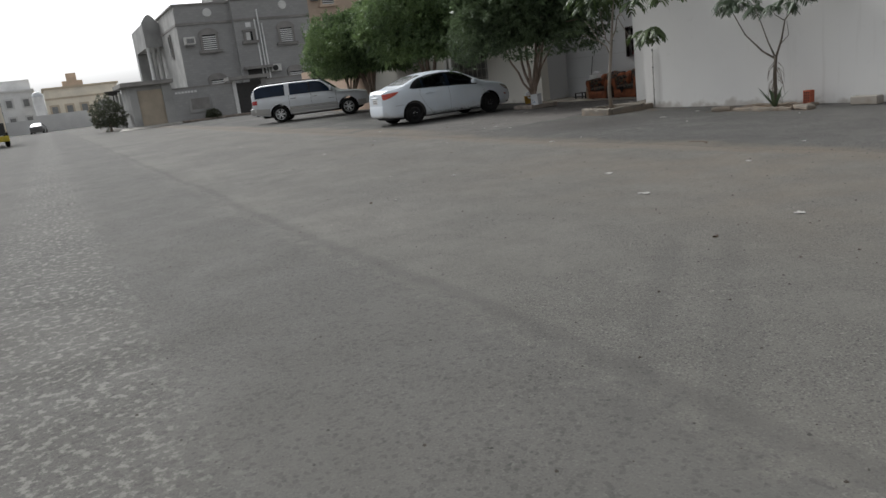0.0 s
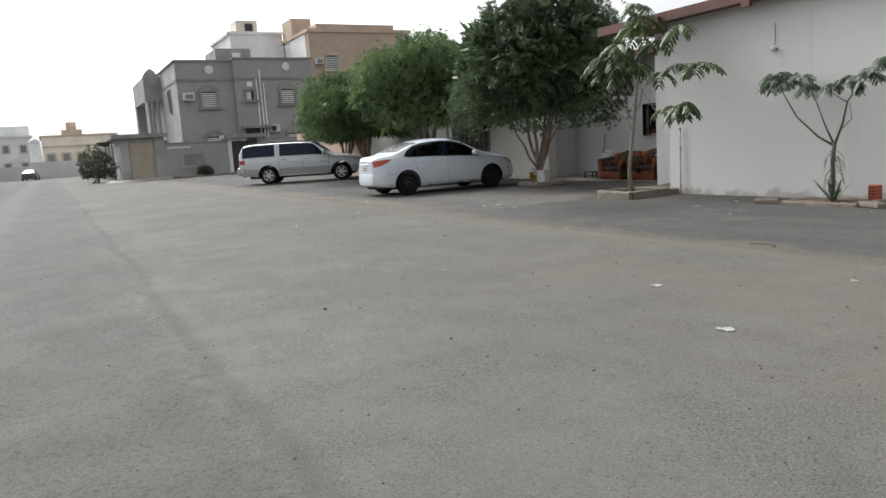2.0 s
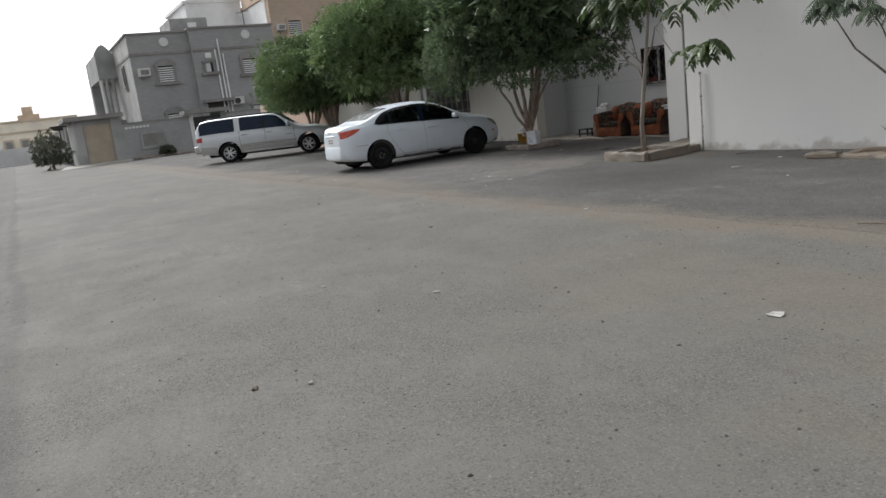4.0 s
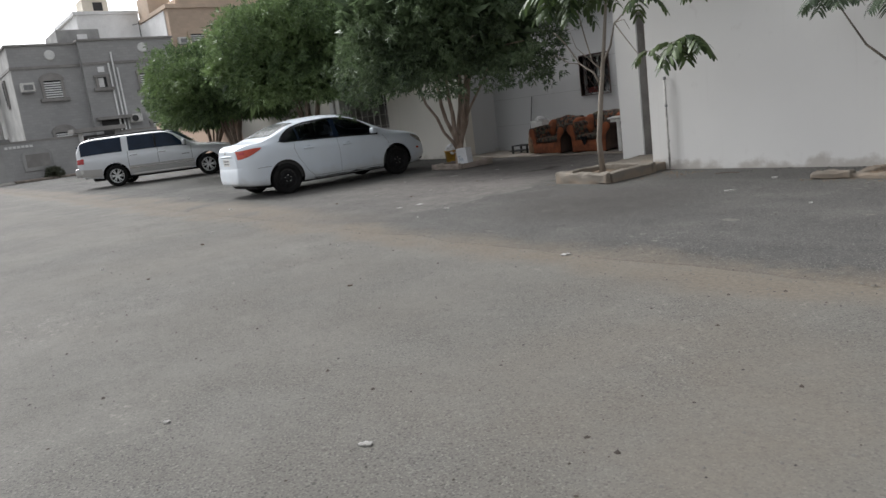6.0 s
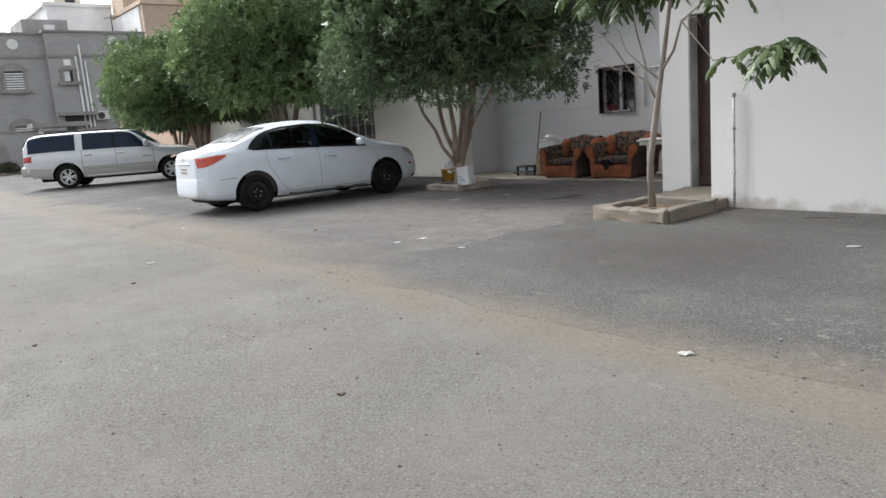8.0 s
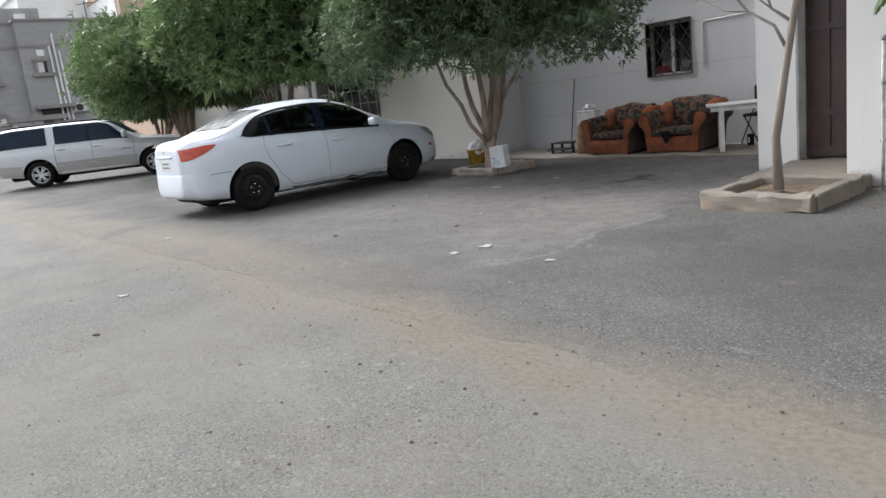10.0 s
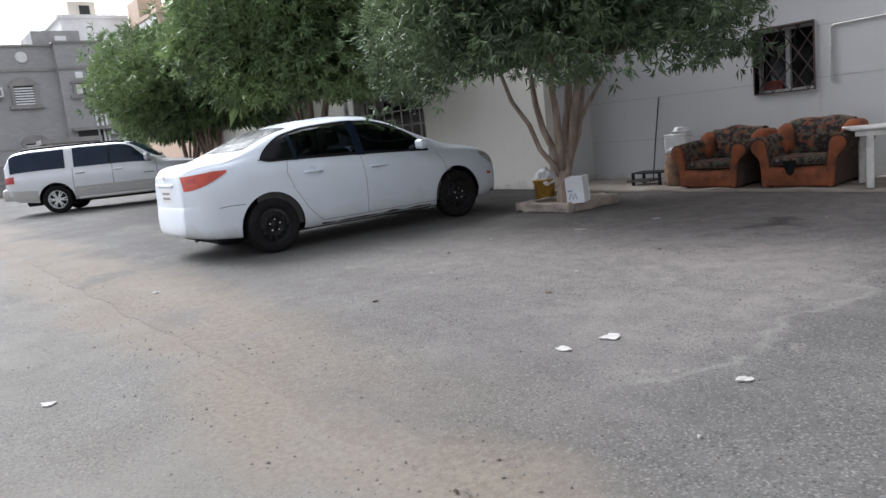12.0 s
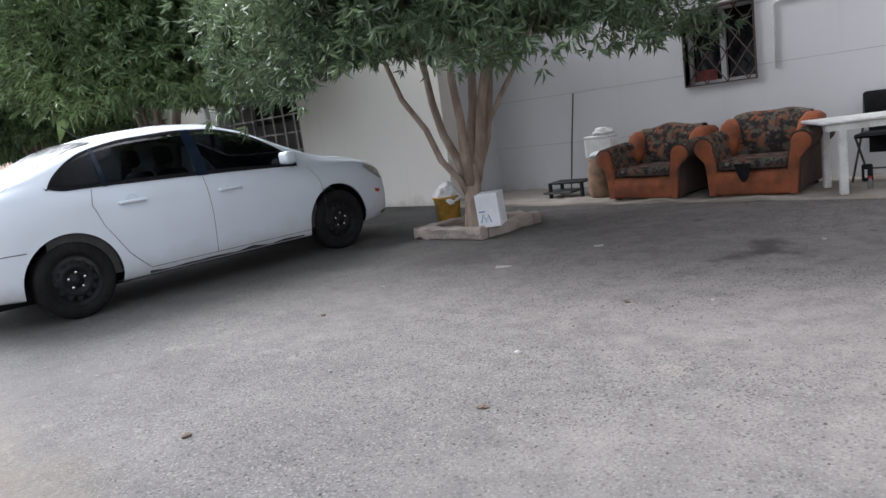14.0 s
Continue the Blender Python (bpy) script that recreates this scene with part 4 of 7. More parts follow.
part("cap", Geo().lathe([(1.8, 12.2), (1.75, 12.9), (1.3, 13.6), (0.6, 14.0), (0.05, 14.2), (0.03, 14.8)], 16), "lamp_clear", dome, "pale blue dome", smooth=True)
far_w = thing("far_wall", "long pale boundary wall across the end of the street", "wall", kind="structure")
part("wall", Geo().box(-125.3, -125, -60, 8.6, 0, 2.0).box(-125.3, -125, 1.0, 8.2, 2.0, 2.5), "far_wall", far_w)
grey2 = far_house("grey_far_house", "pale house beyond the garage", -120, 13.5, 22, 5.4, 10, "far_white", "far_wall", 1, 3, 1.0)


# ---- vehicles ----
def smooth_curve(keys, length, sigma=0.05):
    """A softened line through (x, value) keys."""
    xs = np.linspace(-0.3, length + 0.3, 600)
    ks = np.array(keys)
    ys = np.interp(xs, ks[:, 0], ks[:, 1])
    dx = xs[1] - xs[0]
    r = int(4 * sigma / dx) + 1
    w = np.exp(-0.5 * (np.arange(-r, r + 1) * dx / sigma) ** 2)
    ys = np.convolve(np.pad(ys, r, mode="edge"), w / w.sum(), mode="valid")
    return lambda x: float(np.interp(x, xs, ys))


class Body:
    """The skin of a car: x from the tail, v from the floor's middle (0) over the flank (1-6) and the pillars (7-8) to the roof's middle (10)."""

    def __init__(self, length, width, belt, top, floor, roof_half, glass_height, axles, wheel_r, arch_r, tumble=0.05):
        self.L, self.axles, self.wr, self.ar = length, axles, wheel_r, arch_r
        self.w, self.belt, self.top, self.floor = (smooth_curve(k, length, s) for k, s in ((width, 0.05), (belt, 0.08), (top, 0.07), (floor, 0.06)))
        self.roof_half, self.gh, self.tumble = roof_half, glass_height, tumble
        self.openings, self.fine, self.tail_bulge, self.tuck = [], 1, 1.0, 0.0

    def section(self, x):
        w, zb, be, to = self.w(x), self.floor(x), self.belt(x), self.top(x)
        be = min(be, to - 0.03)
        g = min(1.0, max(0.0, (to - be) / self.gh))
        wr = (1 - g) * (w - 0.15) + g * min(self.roof_half, w - 0.05)
        d = be - zb
        return [(0, zb), (w - 0.16, zb), (w - 0.035, zb + 0.05), (w - 0.008, zb + 0.30 * d), (w, zb + 0.58 * d), (w - 0.012, zb + 0.82 * d), (w - self.tumble, be),
                ((w - self.tumble) * 0.5 + wr * 0.5 + 0.018 * g, be + (to - be) * 0.50), (wr, to - 0.055 * g - 0.015), (wr * 0.62, to - 0.014), (0, to)]

    def at(self, x, v, out=0.0, side=1):
        s = self.section(x)
        i = min(9, int(v))
        f = v - i
        p = [np.array(s[min(10, max(0, i + k))]) for k in (-1, 0, 1, 2)]
        if i == 0:
            p[0] = np.array((-s[1][0], s[1][1]))
        if i == 9:
            p[3] = np.array((-s[9][0], s[9][1]))
        c = 0.5 * (2 * p[1] + (p[2] - p[0]) * f + (2 * p[0] - 5 * p[1] + 4 * p[2] - p[3]) * f * f + (3 * p[1] - p[0] - 3 * p[2] + p[3]) * f ** 3)
        t = 0.5 * ((p[2] - p[0]) + 2 * (2 * p[0] - 5 * p[1] + 4 * p[2] - p[3]) * f + 3 * (3 * p[1] - p[0] - 3 * p[2] + p[3]) * f * f)
        n = np.array((t[1], -t[0]))
        n = n / (np.linalg.norm(n) + 1e-9)
        c = c + n * out
        return (x - self.axles[0] + self.tuck * max(0.0, 1 - x / 0.6), float(c[0]) * side, float(c[1]))

    def shell(self):
        nx = 96 * self.fine
        u = np.linspace(0, 1, nx)
        xs = self.L * (u - 0.55 * np.sin(2 * math.pi * u) / (2 * math.pi))
        vs = np.concatenate([np.arange(0, 6, 0.25), np.arange(6, 10.01, 0.2 / self.fine)])
        cols = [(v, 1) for v in vs] + [(v, -1) for v in vs[-2:0:-1]]
        rows = [[self.at(x, v, 0, s) for v, s in cols] for x in xs]
        n = len(cols)
        verts = [list(p) for r in rows for p in r]
        faces = []
        hit = set()
        kept = set()
        cx = [a - self.axles[0] for a in self.axles]
        for j in range(nx - 1):
            for i in range(n):
                q = (j * n + i, j * n + (i + 1) % n, (j + 1) * n + (i + 1) % n, (j + 1) * n + i)
                va, vb = cols[i][0], cols[(i + 1) % n][0]
                if min(va, vb) >= 6 and any(all(inside(x, v) for x in (xs[j], xs[j + 1]) for v in (va, vb)) for inside in self.openings):
                    continue
                m = np.mean([verts[k] for k in q], axis=0)
                if abs(m[1]) > 0.52 and m[2] < 0.95 and any(math.hypot(m[0] - c, m[2] - self.wr) < self.ar for c in cx):
                    hit.update(q)
                else:
                    faces.append(q)
                    kept.update(q)
        for k in hit & kept:
            if abs(verts[k][1]) > 0.56:
                c = min(cx, key=lambda a: abs(a - verts[k][0]))
                dx, dz = verts[k][0] - c, verts[k][2] - self.wr
                d = math.hypot(dx, dz) or 1
                if dz > 0:
                    verts[k][0], verts[k][2] = c + dx / d * self.ar, self.wr + dz / d * self.ar
                else:
                    verts[k][0] = c + math.copysign(math.sqrt(max(self.ar ** 2 - dz * dz, 0)), dx)
        g = Geo()
        g.add(verts, faces)
        for j, way in ((0, -1), (nx - 1, 1)):
            ring = [verts[j * n + i] for i in range(n)]
            cz = sum(p[2] for p in ring) / n
            last = [j * n + i for i in range(n)]
            for k, out in ((0.965, 0.016), (0.90, 0.030), (0.78, 0.042), (0.55, 0.050), (0.25, 0.054)):
                base = len(g.v)
                g.v += [(p[0] + way * out * (self.tail_bulge if way < 0 else 1.0), p[1] * k, cz + (p[2] - cz) * (0.80 + 0.20 * k)) for p in ring]
                now = [base + i for i in range(n)]
                g.f += [(last[i], last[(i + 1) % n], now[(i + 1) % n], now[i]) for i in range(n)]
                last = now
            g.f.append(tuple(last))
        return g

    def patch(self, x0, x1, lo, hi, out=0.005, side=1, nx=24, nv=6, geo=None):
        """A panel on the skin between two lines lo(x), hi(x) in v."""
        g = geo or Geo()
        rows = []
        for i in range(nx + 1):
            x = x0 + (x1 - x0) * i / nx
            a, b = (lo(x) if callable(lo) else lo), (hi(x) if callable(hi) else hi)
            rows.append([self.at(x, a + (b - a) * k / nv, out, side) for k in range(nv + 1)])
        if side < 0:
            rows = [r[::-1] for r in rows]
        return g.grid([r[::-1] for r in rows])

    def across(self, x0, x1, v0, out=0.005, nx=12, nv=8, bow=0.0):
        """A panel over the middle, from v0 on one side to v0 on the other."""
        g = Geo()
        rows = []
        for i in range(nx + 1):
            row = []
            for k in range(2 * nv + 1):
                s = k / nv - 1
                v = 10 - abs(s) * (10 - v0)
                x = x0 + (x1 - x0) * i / nx + bow * (s * s)
                row.append(self.at(x, v, out, 1 if s >= 0 else -1))
            rows.append(row)
        return g.grid(rows)

    def seam(self, pts, width=0.0048, out=0.0025, side=1):
        """A thin dark line on the skin through (x, v) points."""
        g = Geo()
        line = []
        for (xa, va), (xb, vb) in zip(pts, pts[1:]):
            line += [(xa + (xb - xa) * k / 8, va + (vb - va) * k / 8) for k in range(8)]
        line.append(pts[-1])
        r1, r2 = [], []
        for k, (x, v) in enumerate(line):
            a, b = line[max(0, k - 1)], line[min(len(line) - 1, k + 1)]
            steep = abs(b[1] - a[1]) * 0.16 > abs(b[0] - a[0])
            if steep:
                r1.append(self.at(x - width / 2, v, out, side))
                r2.append(self.at(x + width / 2, v, out, side))
            else:
                r1.append(self.at(x, v - width * 4, out, side))
                r2.append(self.at(x, v + width * 4, out, side))
        return g.grid([r1, r2])


def wheel(parent, x, y, r, side, style):
    """A wheel: tyre, rim and, on alloys, spokes. The axle runs along y; side is its outer face."""
    m = pose(x, y, r, -90 * side, 0, 0)
    w = part("wheel", Geo().lathe([(r * 0.62, -0.19), (r * 0.70, -0.20), (r * 0.93, -0.19), (r * 0.985, -0.165), (r, -0.13), (r, -0.05), (r * 0.985, -0.015), (r * 0.94, 0.006), (r * 0.80, 0.014), (r * 0.70, 0.008), (r * 0.655, -0.01), (r * 0.64, -0.05)], 40), "tyre", parent, "dusty black tyre", True, m)
    if style == "steel":
        part("rim", Geo().lathe([(r * 0.655, -0.012), (r * 0.63, -0.008), (r * 0.60, -0.05), (r * 0.52, -0.035), (r * 0.40, -0.008), (r * 0.30, -0.012), (r * 0.24, -0.03), (r * 0.16, -0.03), (r * 0.14, -0.01), (0.0, -0.008)], 32), "steel_black", w, "black steel rim", True)
        for k in range(12):
            a = 2 * math.pi * k / 12
            part("vent_hole", Geo().lathe([(0.0, -0.026), (0.022, -0.026), (0.022, -0.020), (0.017, -0.018), (0.0, -0.018)], 10), "black_plastic", w, m=pose(r * 0.475 * math.cos(a), r * 0.475 * math.sin(a), 0.006))
        for k in range(5):
            a = 2 * math.pi * k / 5 + 0.3
            part("wheel_nut", Geo().lathe([(0.011, -0.03), (0.011, -0.006), (0.0, -0.004)], 8), "chrome", w, m=pose(r * 0.21 * math.cos(a), r * 0.21 * math.sin(a), 0))
    else:
        part("rim", Geo().lathe([(r * 0.66, -0.01), (r * 0.64, 0.0), (r * 0.615, -0.02), (r * 0.60, -0.14)], 36), "alloy", w, "silver alloy rim", True)
        part("hub_backing", Geo().lathe([(r * 0.60, -0.13), (0, -0.13)], 24), "black_plastic", w)
        for k in range(6):
            for d in (-0.14, 0.14):
                a = 2 * math.pi * k / 6
                p0 = (r * 0.13 * math.cos(a + d), r * 0.13 * math.sin(a + d), -0.02)
                p1 = (r * 0.61 * math.cos(a + d * 1.15), r * 0.61 * math.sin(a + d * 1.15), -0.028)
                part("spoke", Geo().tube([p0, p1], [0.024, 0.019], 6), "alloy", w, smooth=True)
        part("hub_cap", Geo().lathe([(r * 0.2, -0.06), (r * 0.2, -0.02), (r * 0.15, -0.004), (0, 0)], 18), "alloy", w, smooth=True)
    return w


def fit_wheels(car, b, half, style):
    for ax in b.axles:
        for s in (1, -1):
            wheel(car, ax - b.axles[0], s * half, b.wr, s, style)
            g = Geo()
            n, rr = 24, b.ar - 0.004
            rows = []
            for k in range(n + 1):
                a = math.radians(2) + math.radians(176) * k / n
                rows.append([(ax - b.axles[0] + rr * math.cos(a), s * yy, b.wr + rr * math.sin(a)) for yy in (half - 0.32, half - 0.022)])
            g.grid(rows)
            part("arch_liner", g, "black_cloth", car)


# white saloon car
SED_R = 0.31
sb = Body(4.505,
          width=[(0, 0.44), (0.04, 0.56), (0.12, 0.70), (0.27, 0.805), (0.55, 0.868), (1.0, 0.885), (2.2, 0.888), (3.4, 0.885), (3.9, 0.86), (4.2, 0.80), (4.38, 0.69), (4.505, 0.50)],
          belt=[(0, 0.86), (0.1, 0.95), (0.5, 0.99), (1.0, 0.985), (2.0, 0.945), (3.0, 0.905), (3.5, 0.895), (4.0, 0.845), (4.3, 0.755), (4.505, 0.58)],
          top=[(0, 0.96), (0.05, 1.05), (0.18, 1.088), (0.52, 1.112), (0.75, 1.20), (1.15, 1.375), (1.55, 1.455), (2.05, 1.485), (2.45, 1.465), (2.75, 1.385), (3.15, 1.18), (3.48, 1.025), (3.9, 0.955), (4.2, 0.875), (4.38, 0.775), (4.505, 0.61)],
          floor=[(0, 0.29), (0.15, 0.25), (0.6, 0.215), (1.4, 0.20), (3.2, 0.20), (4.0, 0.20), (4.35, 0.22), (4.505, 0.30)],
          roof_half=0.57, glass_height=0.50, axles=(0.91, 3.56), wheel_r=SED_R, arch_r=0.375)
def arc(x0, x1, lo, hi, p=0.55):
    """A line in v that rises from lo at both ends to hi between."""
    return lambda x: lo + (hi - lo) * max(0.0, min(1.0, 1 - abs(2 * (x - x0) / (x1 - x0) - 1) ** 6)) ** p


SX0, SX1 = 0.86, 3.16
top_line = arc(SX0 - 0.02, SX1 + 0.04, 6.12, 7.88, 0.7)


def quarter_top(x):
    return max(6.52 if x < 0.84 else 0, min(top_line(x), 6.50 + 1.40 * max(0.0, (x - SX0 + 0.03) / 0.47) ** 0.38))


def quarter_low(x):
    return 6.16 + 0.34 * max(0.0, (1.0 - x) / 0.17) ** 2


def at_height(b, x, z):
    """The v of a body's flank at height z."""
    lo, hi = 2.5, 8.6
    for _ in range(24):
        m = (lo + hi) / 2
        lo, hi = (m, hi) if b.at(x, m)[2] < z else (lo, m)
    return lo


sedan = thing("saloon_car", "dusty white four-door saloon car with dark windows and black steel wheels", "car", pose(-19.93, 11.85, 0.018, 0, 0, 90))
plain_shell = sb.shell()
sb.fine, sb.tail_bulge, sb.tuck = 3, 0.4, 0.06
sb.openings = [lambda x, v: 1.31 < x < 2.10 and 6.16 < v < top_line(x), lambda x, v: 2.19 < x < SX1 and 6.16 < v < top_line(x), lambda x, v: SX0 < x < 1.27 and quarter_low(x) < v < quarter_top(x),
               lambda x, v: v > 8.25 and 2.64 < x + 0.12 * ((10 - v) / 1.75) ** 2 < 3.36]
autosmooth(part("body", sb.shell(), "sedan_white", sedan), 50)
fit_wheels(sedan, sb, 0.872, "steel")
for s in (1, -1):
    part("side_window", sb.patch(1.30, 2.105, 6.16, top_line, 0.006, s), "glass_clear", sedan, "dark tinted rear door glass")
    part("side_window", sb.patch(2.185, SX1, 6.16, top_line, 0.006, s), "glass_clear", sedan, "dark tinted front door glass")
    part("quarter_window", sb.patch(SX0 - 0.03, 1.275, quarter_low, quarter_top, 0.006, s, 20), "glass_clear", sedan, "dark tinted quarter glass")
    for x0, x1, low, high in ((1.30, 2.105, lambda x: 6.16, top_line), (2.185, SX1, lambda x: 6.16, top_line), (SX0 - 0.03, 1.275, quarter_low, quarter_top)):
        part("window_rubber", sb.patch(x0, x1, low, lambda x: min(low(x) + 0.13, high(x)), 0.0075, s, 24, 2), "black_cloth", sedan, "black window seal")
        part("window_rubber", sb.patch(x0, x1, lambda x: max(high(x) - 0.15, low(x)), high, 0.0075, s, 24, 2), "black_cloth", sedan, "black window seal")
    part("pillar_trim", sb.patch(2.09, 2.20, 6.14, top_line, 0.0085, s, 3), "glass_tint", sedan, "black pillar cover")
    part("pillar_trim", sb.patch(1.270, 1.308, 6.14, top_line, 0.0085, s, 2), "glass_tint", sedan)
    part("door_lining", sb.patch(0.75, 3.3, 2.2, 6.1, -0.035, s, 24, 6), "seat_grey", sedan, "dark inner door lining")
    part("headlining", sb.patch(1.25, 2.65, 8.15, 10.0, -0.03, s, 16, 5), "trim_grey", sedan, "pale headlining")
    part("door_gap", sb.seam([(2.14, 2.2), (2.15, 4.0), (2.14, 6.1)], side=s), "seam", sedan)
    part("door_gap", sb.seam([(3.36, 2.2), (3.40, 3.4), (3.37, 4.8), (3.26, 6.0)], side=s), "seam", sedan)
    part("door_gap", sb.seam([(1.52, 2.2), (1.36, 3.0), (1.20, 4.2), (1.14, 5.2), (1.17, 6.1)], side=s), "seam", sedan)
    part("door_gap", sb.seam([(1.52, 2.2), (2.14, 2.2), (3.36, 2.2)], 0.004, side=s), "seam", sedan)
    part("bumper_gap", sb.seam([(0.30, 3.62), (0.45, 3.66), (0.60, 3.66)], 0.004, side=s), "seam", sedan)
    part("sill_damage", sb.patch(1.5, 3.1, 1.70, lambda x: 1.92 + 0.30 * noise.noise((x * 5, 2, 0)), 0.004, s, 30, 2), "seam", sedan, "scraped dark sill edge")
    for xh in (1.46, 2.36):
        px, py, pz = sb.at(xh, 5.15, 0.012, s)
        h = part("door_handle", Geo().soft_box(-0.115, 0.115, -0.013 + s * 0.018, 0.013 + s * 0.018, -0.015, 0.015, 0.010, pose(px, py, pz, 0, 0, 0), 2).soft_box(-0.115, -0.085, -0.02, 0.02, -0.012, 0.012, 0.005, pose(px, py, pz)).soft_box(0.07, 0.115, -0.02, 0.02, -0.015, 0.015, 0.005, pose(px, py, pz)), "sedan_white", sedan, smooth=True)
        part("handle_cup", Geo().lathe([(0.0, -0.004), (0.04, -0.003), (0.046, 0.001), (0.052, 0.0)], 16, pose(px, py - s * 0.010, pz + 0.012, -90 * s, 0, 0)), "sedan_white", h)
    mx, my, mz = sb.at(3.0, 6.25, 0.09, s)
    g = Geo()
    g.soft_box(mx - 0.045, mx + 0.07, my - 0.085, my + 0.085, mz - 0.03, mz + 0.095, 0.038, None, 4)
    mir = part("wing_mirror", g, "sedan_white", sedan, smooth=True)
    part("mirror_foot", Geo().soft_box(mx - 0.03, mx + 0.06, min(my, my - s * 0.12), max(my, my - s * 0.12), mz - 0.04, mz + 0.0, 0.01), "black_plastic", mir)
    part("tail_lamp", sb.patch(0.015, 0.45, lambda x: at_height(sb, x, 0.795 + 0.165 * max(0.0, (x - 0.05) / 0.40) ** 1.25), lambda x: at_height(sb, x, 0.945 + 0.035 * min(1.0, x / 0.3)), 0.009, s, 26, 6), "lamp_red", sedan, "orange-red wraparound tail lamp", True)
    part("reversing_lamp", sb.patch(0.05, 0.12, lambda x: at_height(sb, x, 0.875), lambda x: at_height(sb, x, 0.925), 0.012, s, 4, 3), "lamp_deep", sedan, "deep red lens in the tail lamp", True)
    part("head_lamp", sb.patch(4.02, 4.42, lambda x: 5.7 - 0.7 * min(1, (x - 4.02) / 0.2), 6.05, 0.006, s, 14, 4), "lamp_yellowed", sedan, "yellowed headlamp", True)
    part("lamp_gap", sb.seam([(4.02, 5.7), (4.10, 5.3), (4.22, 5.0), (4.40, 5.0)], 0.010, side=s), "seam", sedan)
    part("bumper_scuff", sb.patch(4.20, 4.36, 2.0, lambda x: 2.25 + 0.25 * noise.noise((x * 9, 4, 0)), 0.004, s, 8, 2), "black_plastic", sedan, "black scuff on the bumper corner")
    part("side_marker", sb.patch(4.12, 4.20, 3.75, 3.98, 0.006, s, 3, 2), "lamp_red", sedan)
part("rear_window", sb.across(0.66, 1.25, 8.25, 0.006, bow=0.10), "glass_glare", sedan, "sloping rear window, sky glare in its pale grey", True)
for y in (-0.36, 0.36):
    seat = part("front_seat", Geo().soft_box(1.25, 1.78, y - 0.25, y + 0.25, 0.36, 0.56, 0.05, None, 2), "seat_grey", sedan, "dark grey cloth front seat", True)
    part("backrest", Geo().soft_box(-0.06, 0.07, -0.24, 0.24, 0.0, 0.58, 0.05, pose(1.30, y, 0.50, 0, -14, 0), 2), "seat_grey", seat, smooth=True)
    part("headrest", Geo().soft_box(-0.045, 0.05, -0.13, 0.13, 0.0, 0.17, 0.04, pose(1.13, y, 1.12, 0, -10, 0), 2), "seat_grey", seat, smooth=True)
bench = part("rear_seat", Geo().soft_box(0.30, 0.80, -0.62, 0.62, 0.36, 0.58, 0.05, None, 2), "seat_grey", sedan, "dark grey cloth rear seat", True)
part("backrest", Geo().soft_box(-0.07, 0.07, -0.60, 0.60, 0.0, 0.58, 0.05, pose(0.34, 0, 0.50, 0, -20, 0), 2), "seat_grey", bench, smooth=True)
part("parcel_shelf", Geo().soft_box(-0.35, 0.18, -0.60, 0.60, 0.93, 0.97, 0.01), "black_plastic", sedan)
part("cabin_floor", Geo().soft_box(-0.2, 2.5, -0.74, 0.74, 0.28, 0.35, 0.02), "black_plastic", sedan)
part("dashboard", Geo().soft_box(2.05, 2.55, -0.66, 0.66, 0.60, 0.93, 0.07, None, 2), "black_plastic", sedan, "black dashboard", True)
part("steering_wheel", Geo().tube([(1.95 - 0.07 * math.sin(a), 0.36 + 0.185 * math.cos(a), 0.86 + 0.17 * math.sin(a)) for a in np.linspace(0, 2 * math.pi, 21)], 0.014, 6), "black_plastic", sedan, smooth=True)
part("interior_mirror", Geo().soft_box(2.02, 2.05, -0.11, 0.11, 1.27, 1.33, 0.012), "black_plastic", sedan)
part("windscreen", sb.across(2.64, 3.36, 8.25, 0.006, bow=-0.12), "glass_clear", sedan, "dark windscreen", True)
xr = -0.838
# bumper wrapped round the tail, proud of the boot lid
rows = []
HANG = ((4.05, -0.5), (3.9, 0.0), (3.7, 0.28), (3.45, 0.58), (3.2, 0.82), (2.9, 0.96), (2.5, 1.0), (2.1, 0.9), (1.8, 0.6), (1.5, 0.1), (1.2, -0.6))
for x in (0.51, 0.48, 0.40, 0.32, 0.25, 0.19, 0.14, 0.10, 0.06, 0.03, 0.0):
    push = 0.002 + 0.011 * max(0.0, 1 - x / 0.30) ** 1.5
    rows.append([(p[0] - push * q * max(0.0, 1 - x / 0.2), p[1], p[2]) for v, q in HANG for p in (sb.at(x, v, push * q),)])
edge = rows[-1]
for k, out in ((0.965, 0.016), (0.90, 0.030), (0.78, 0.042), (0.55, 0.050), (0.25, 0.054)):
    rows.append([(p[0] - out * 0.4, p[1] * k, p[2]) for p in edge])
rows += [[(x, -y, z) for x, y, z in r] for r in rows[::-1]]
autosmooth(part("bumper", Geo().grid(rows), "sedan_white", sedan, "white rear bumper"), 50)
for s in (1, -1):
    part("boot_gap", sb.seam([(0.42, 6.9), (0.60, 7.4), (0.64, 8.2)], 0.006, side=s), "seam", sedan)
part("plate_recess", Geo().soft_box(xr - 0.031, xr + 0.03, -0.24, 0.24, 0.66, 0.85, 0.004), "sedan_white", sedan)
pl = part("number_plate", Geo().soft_box(xr - 0.036, xr - 0.028, -0.17, 0.17, 0.675, 0.825, 0.003), "plate", sedan, "white number plate")
part("plate_bar", Geo().box(xr - 0.0385, xr - 0.0362, -0.13, 0.13, 0.71, 0.735).box(xr - 0.0385, xr - 0.0362, -0.13, 0.13, 0.765, 0.79), "bar_dark", pl)
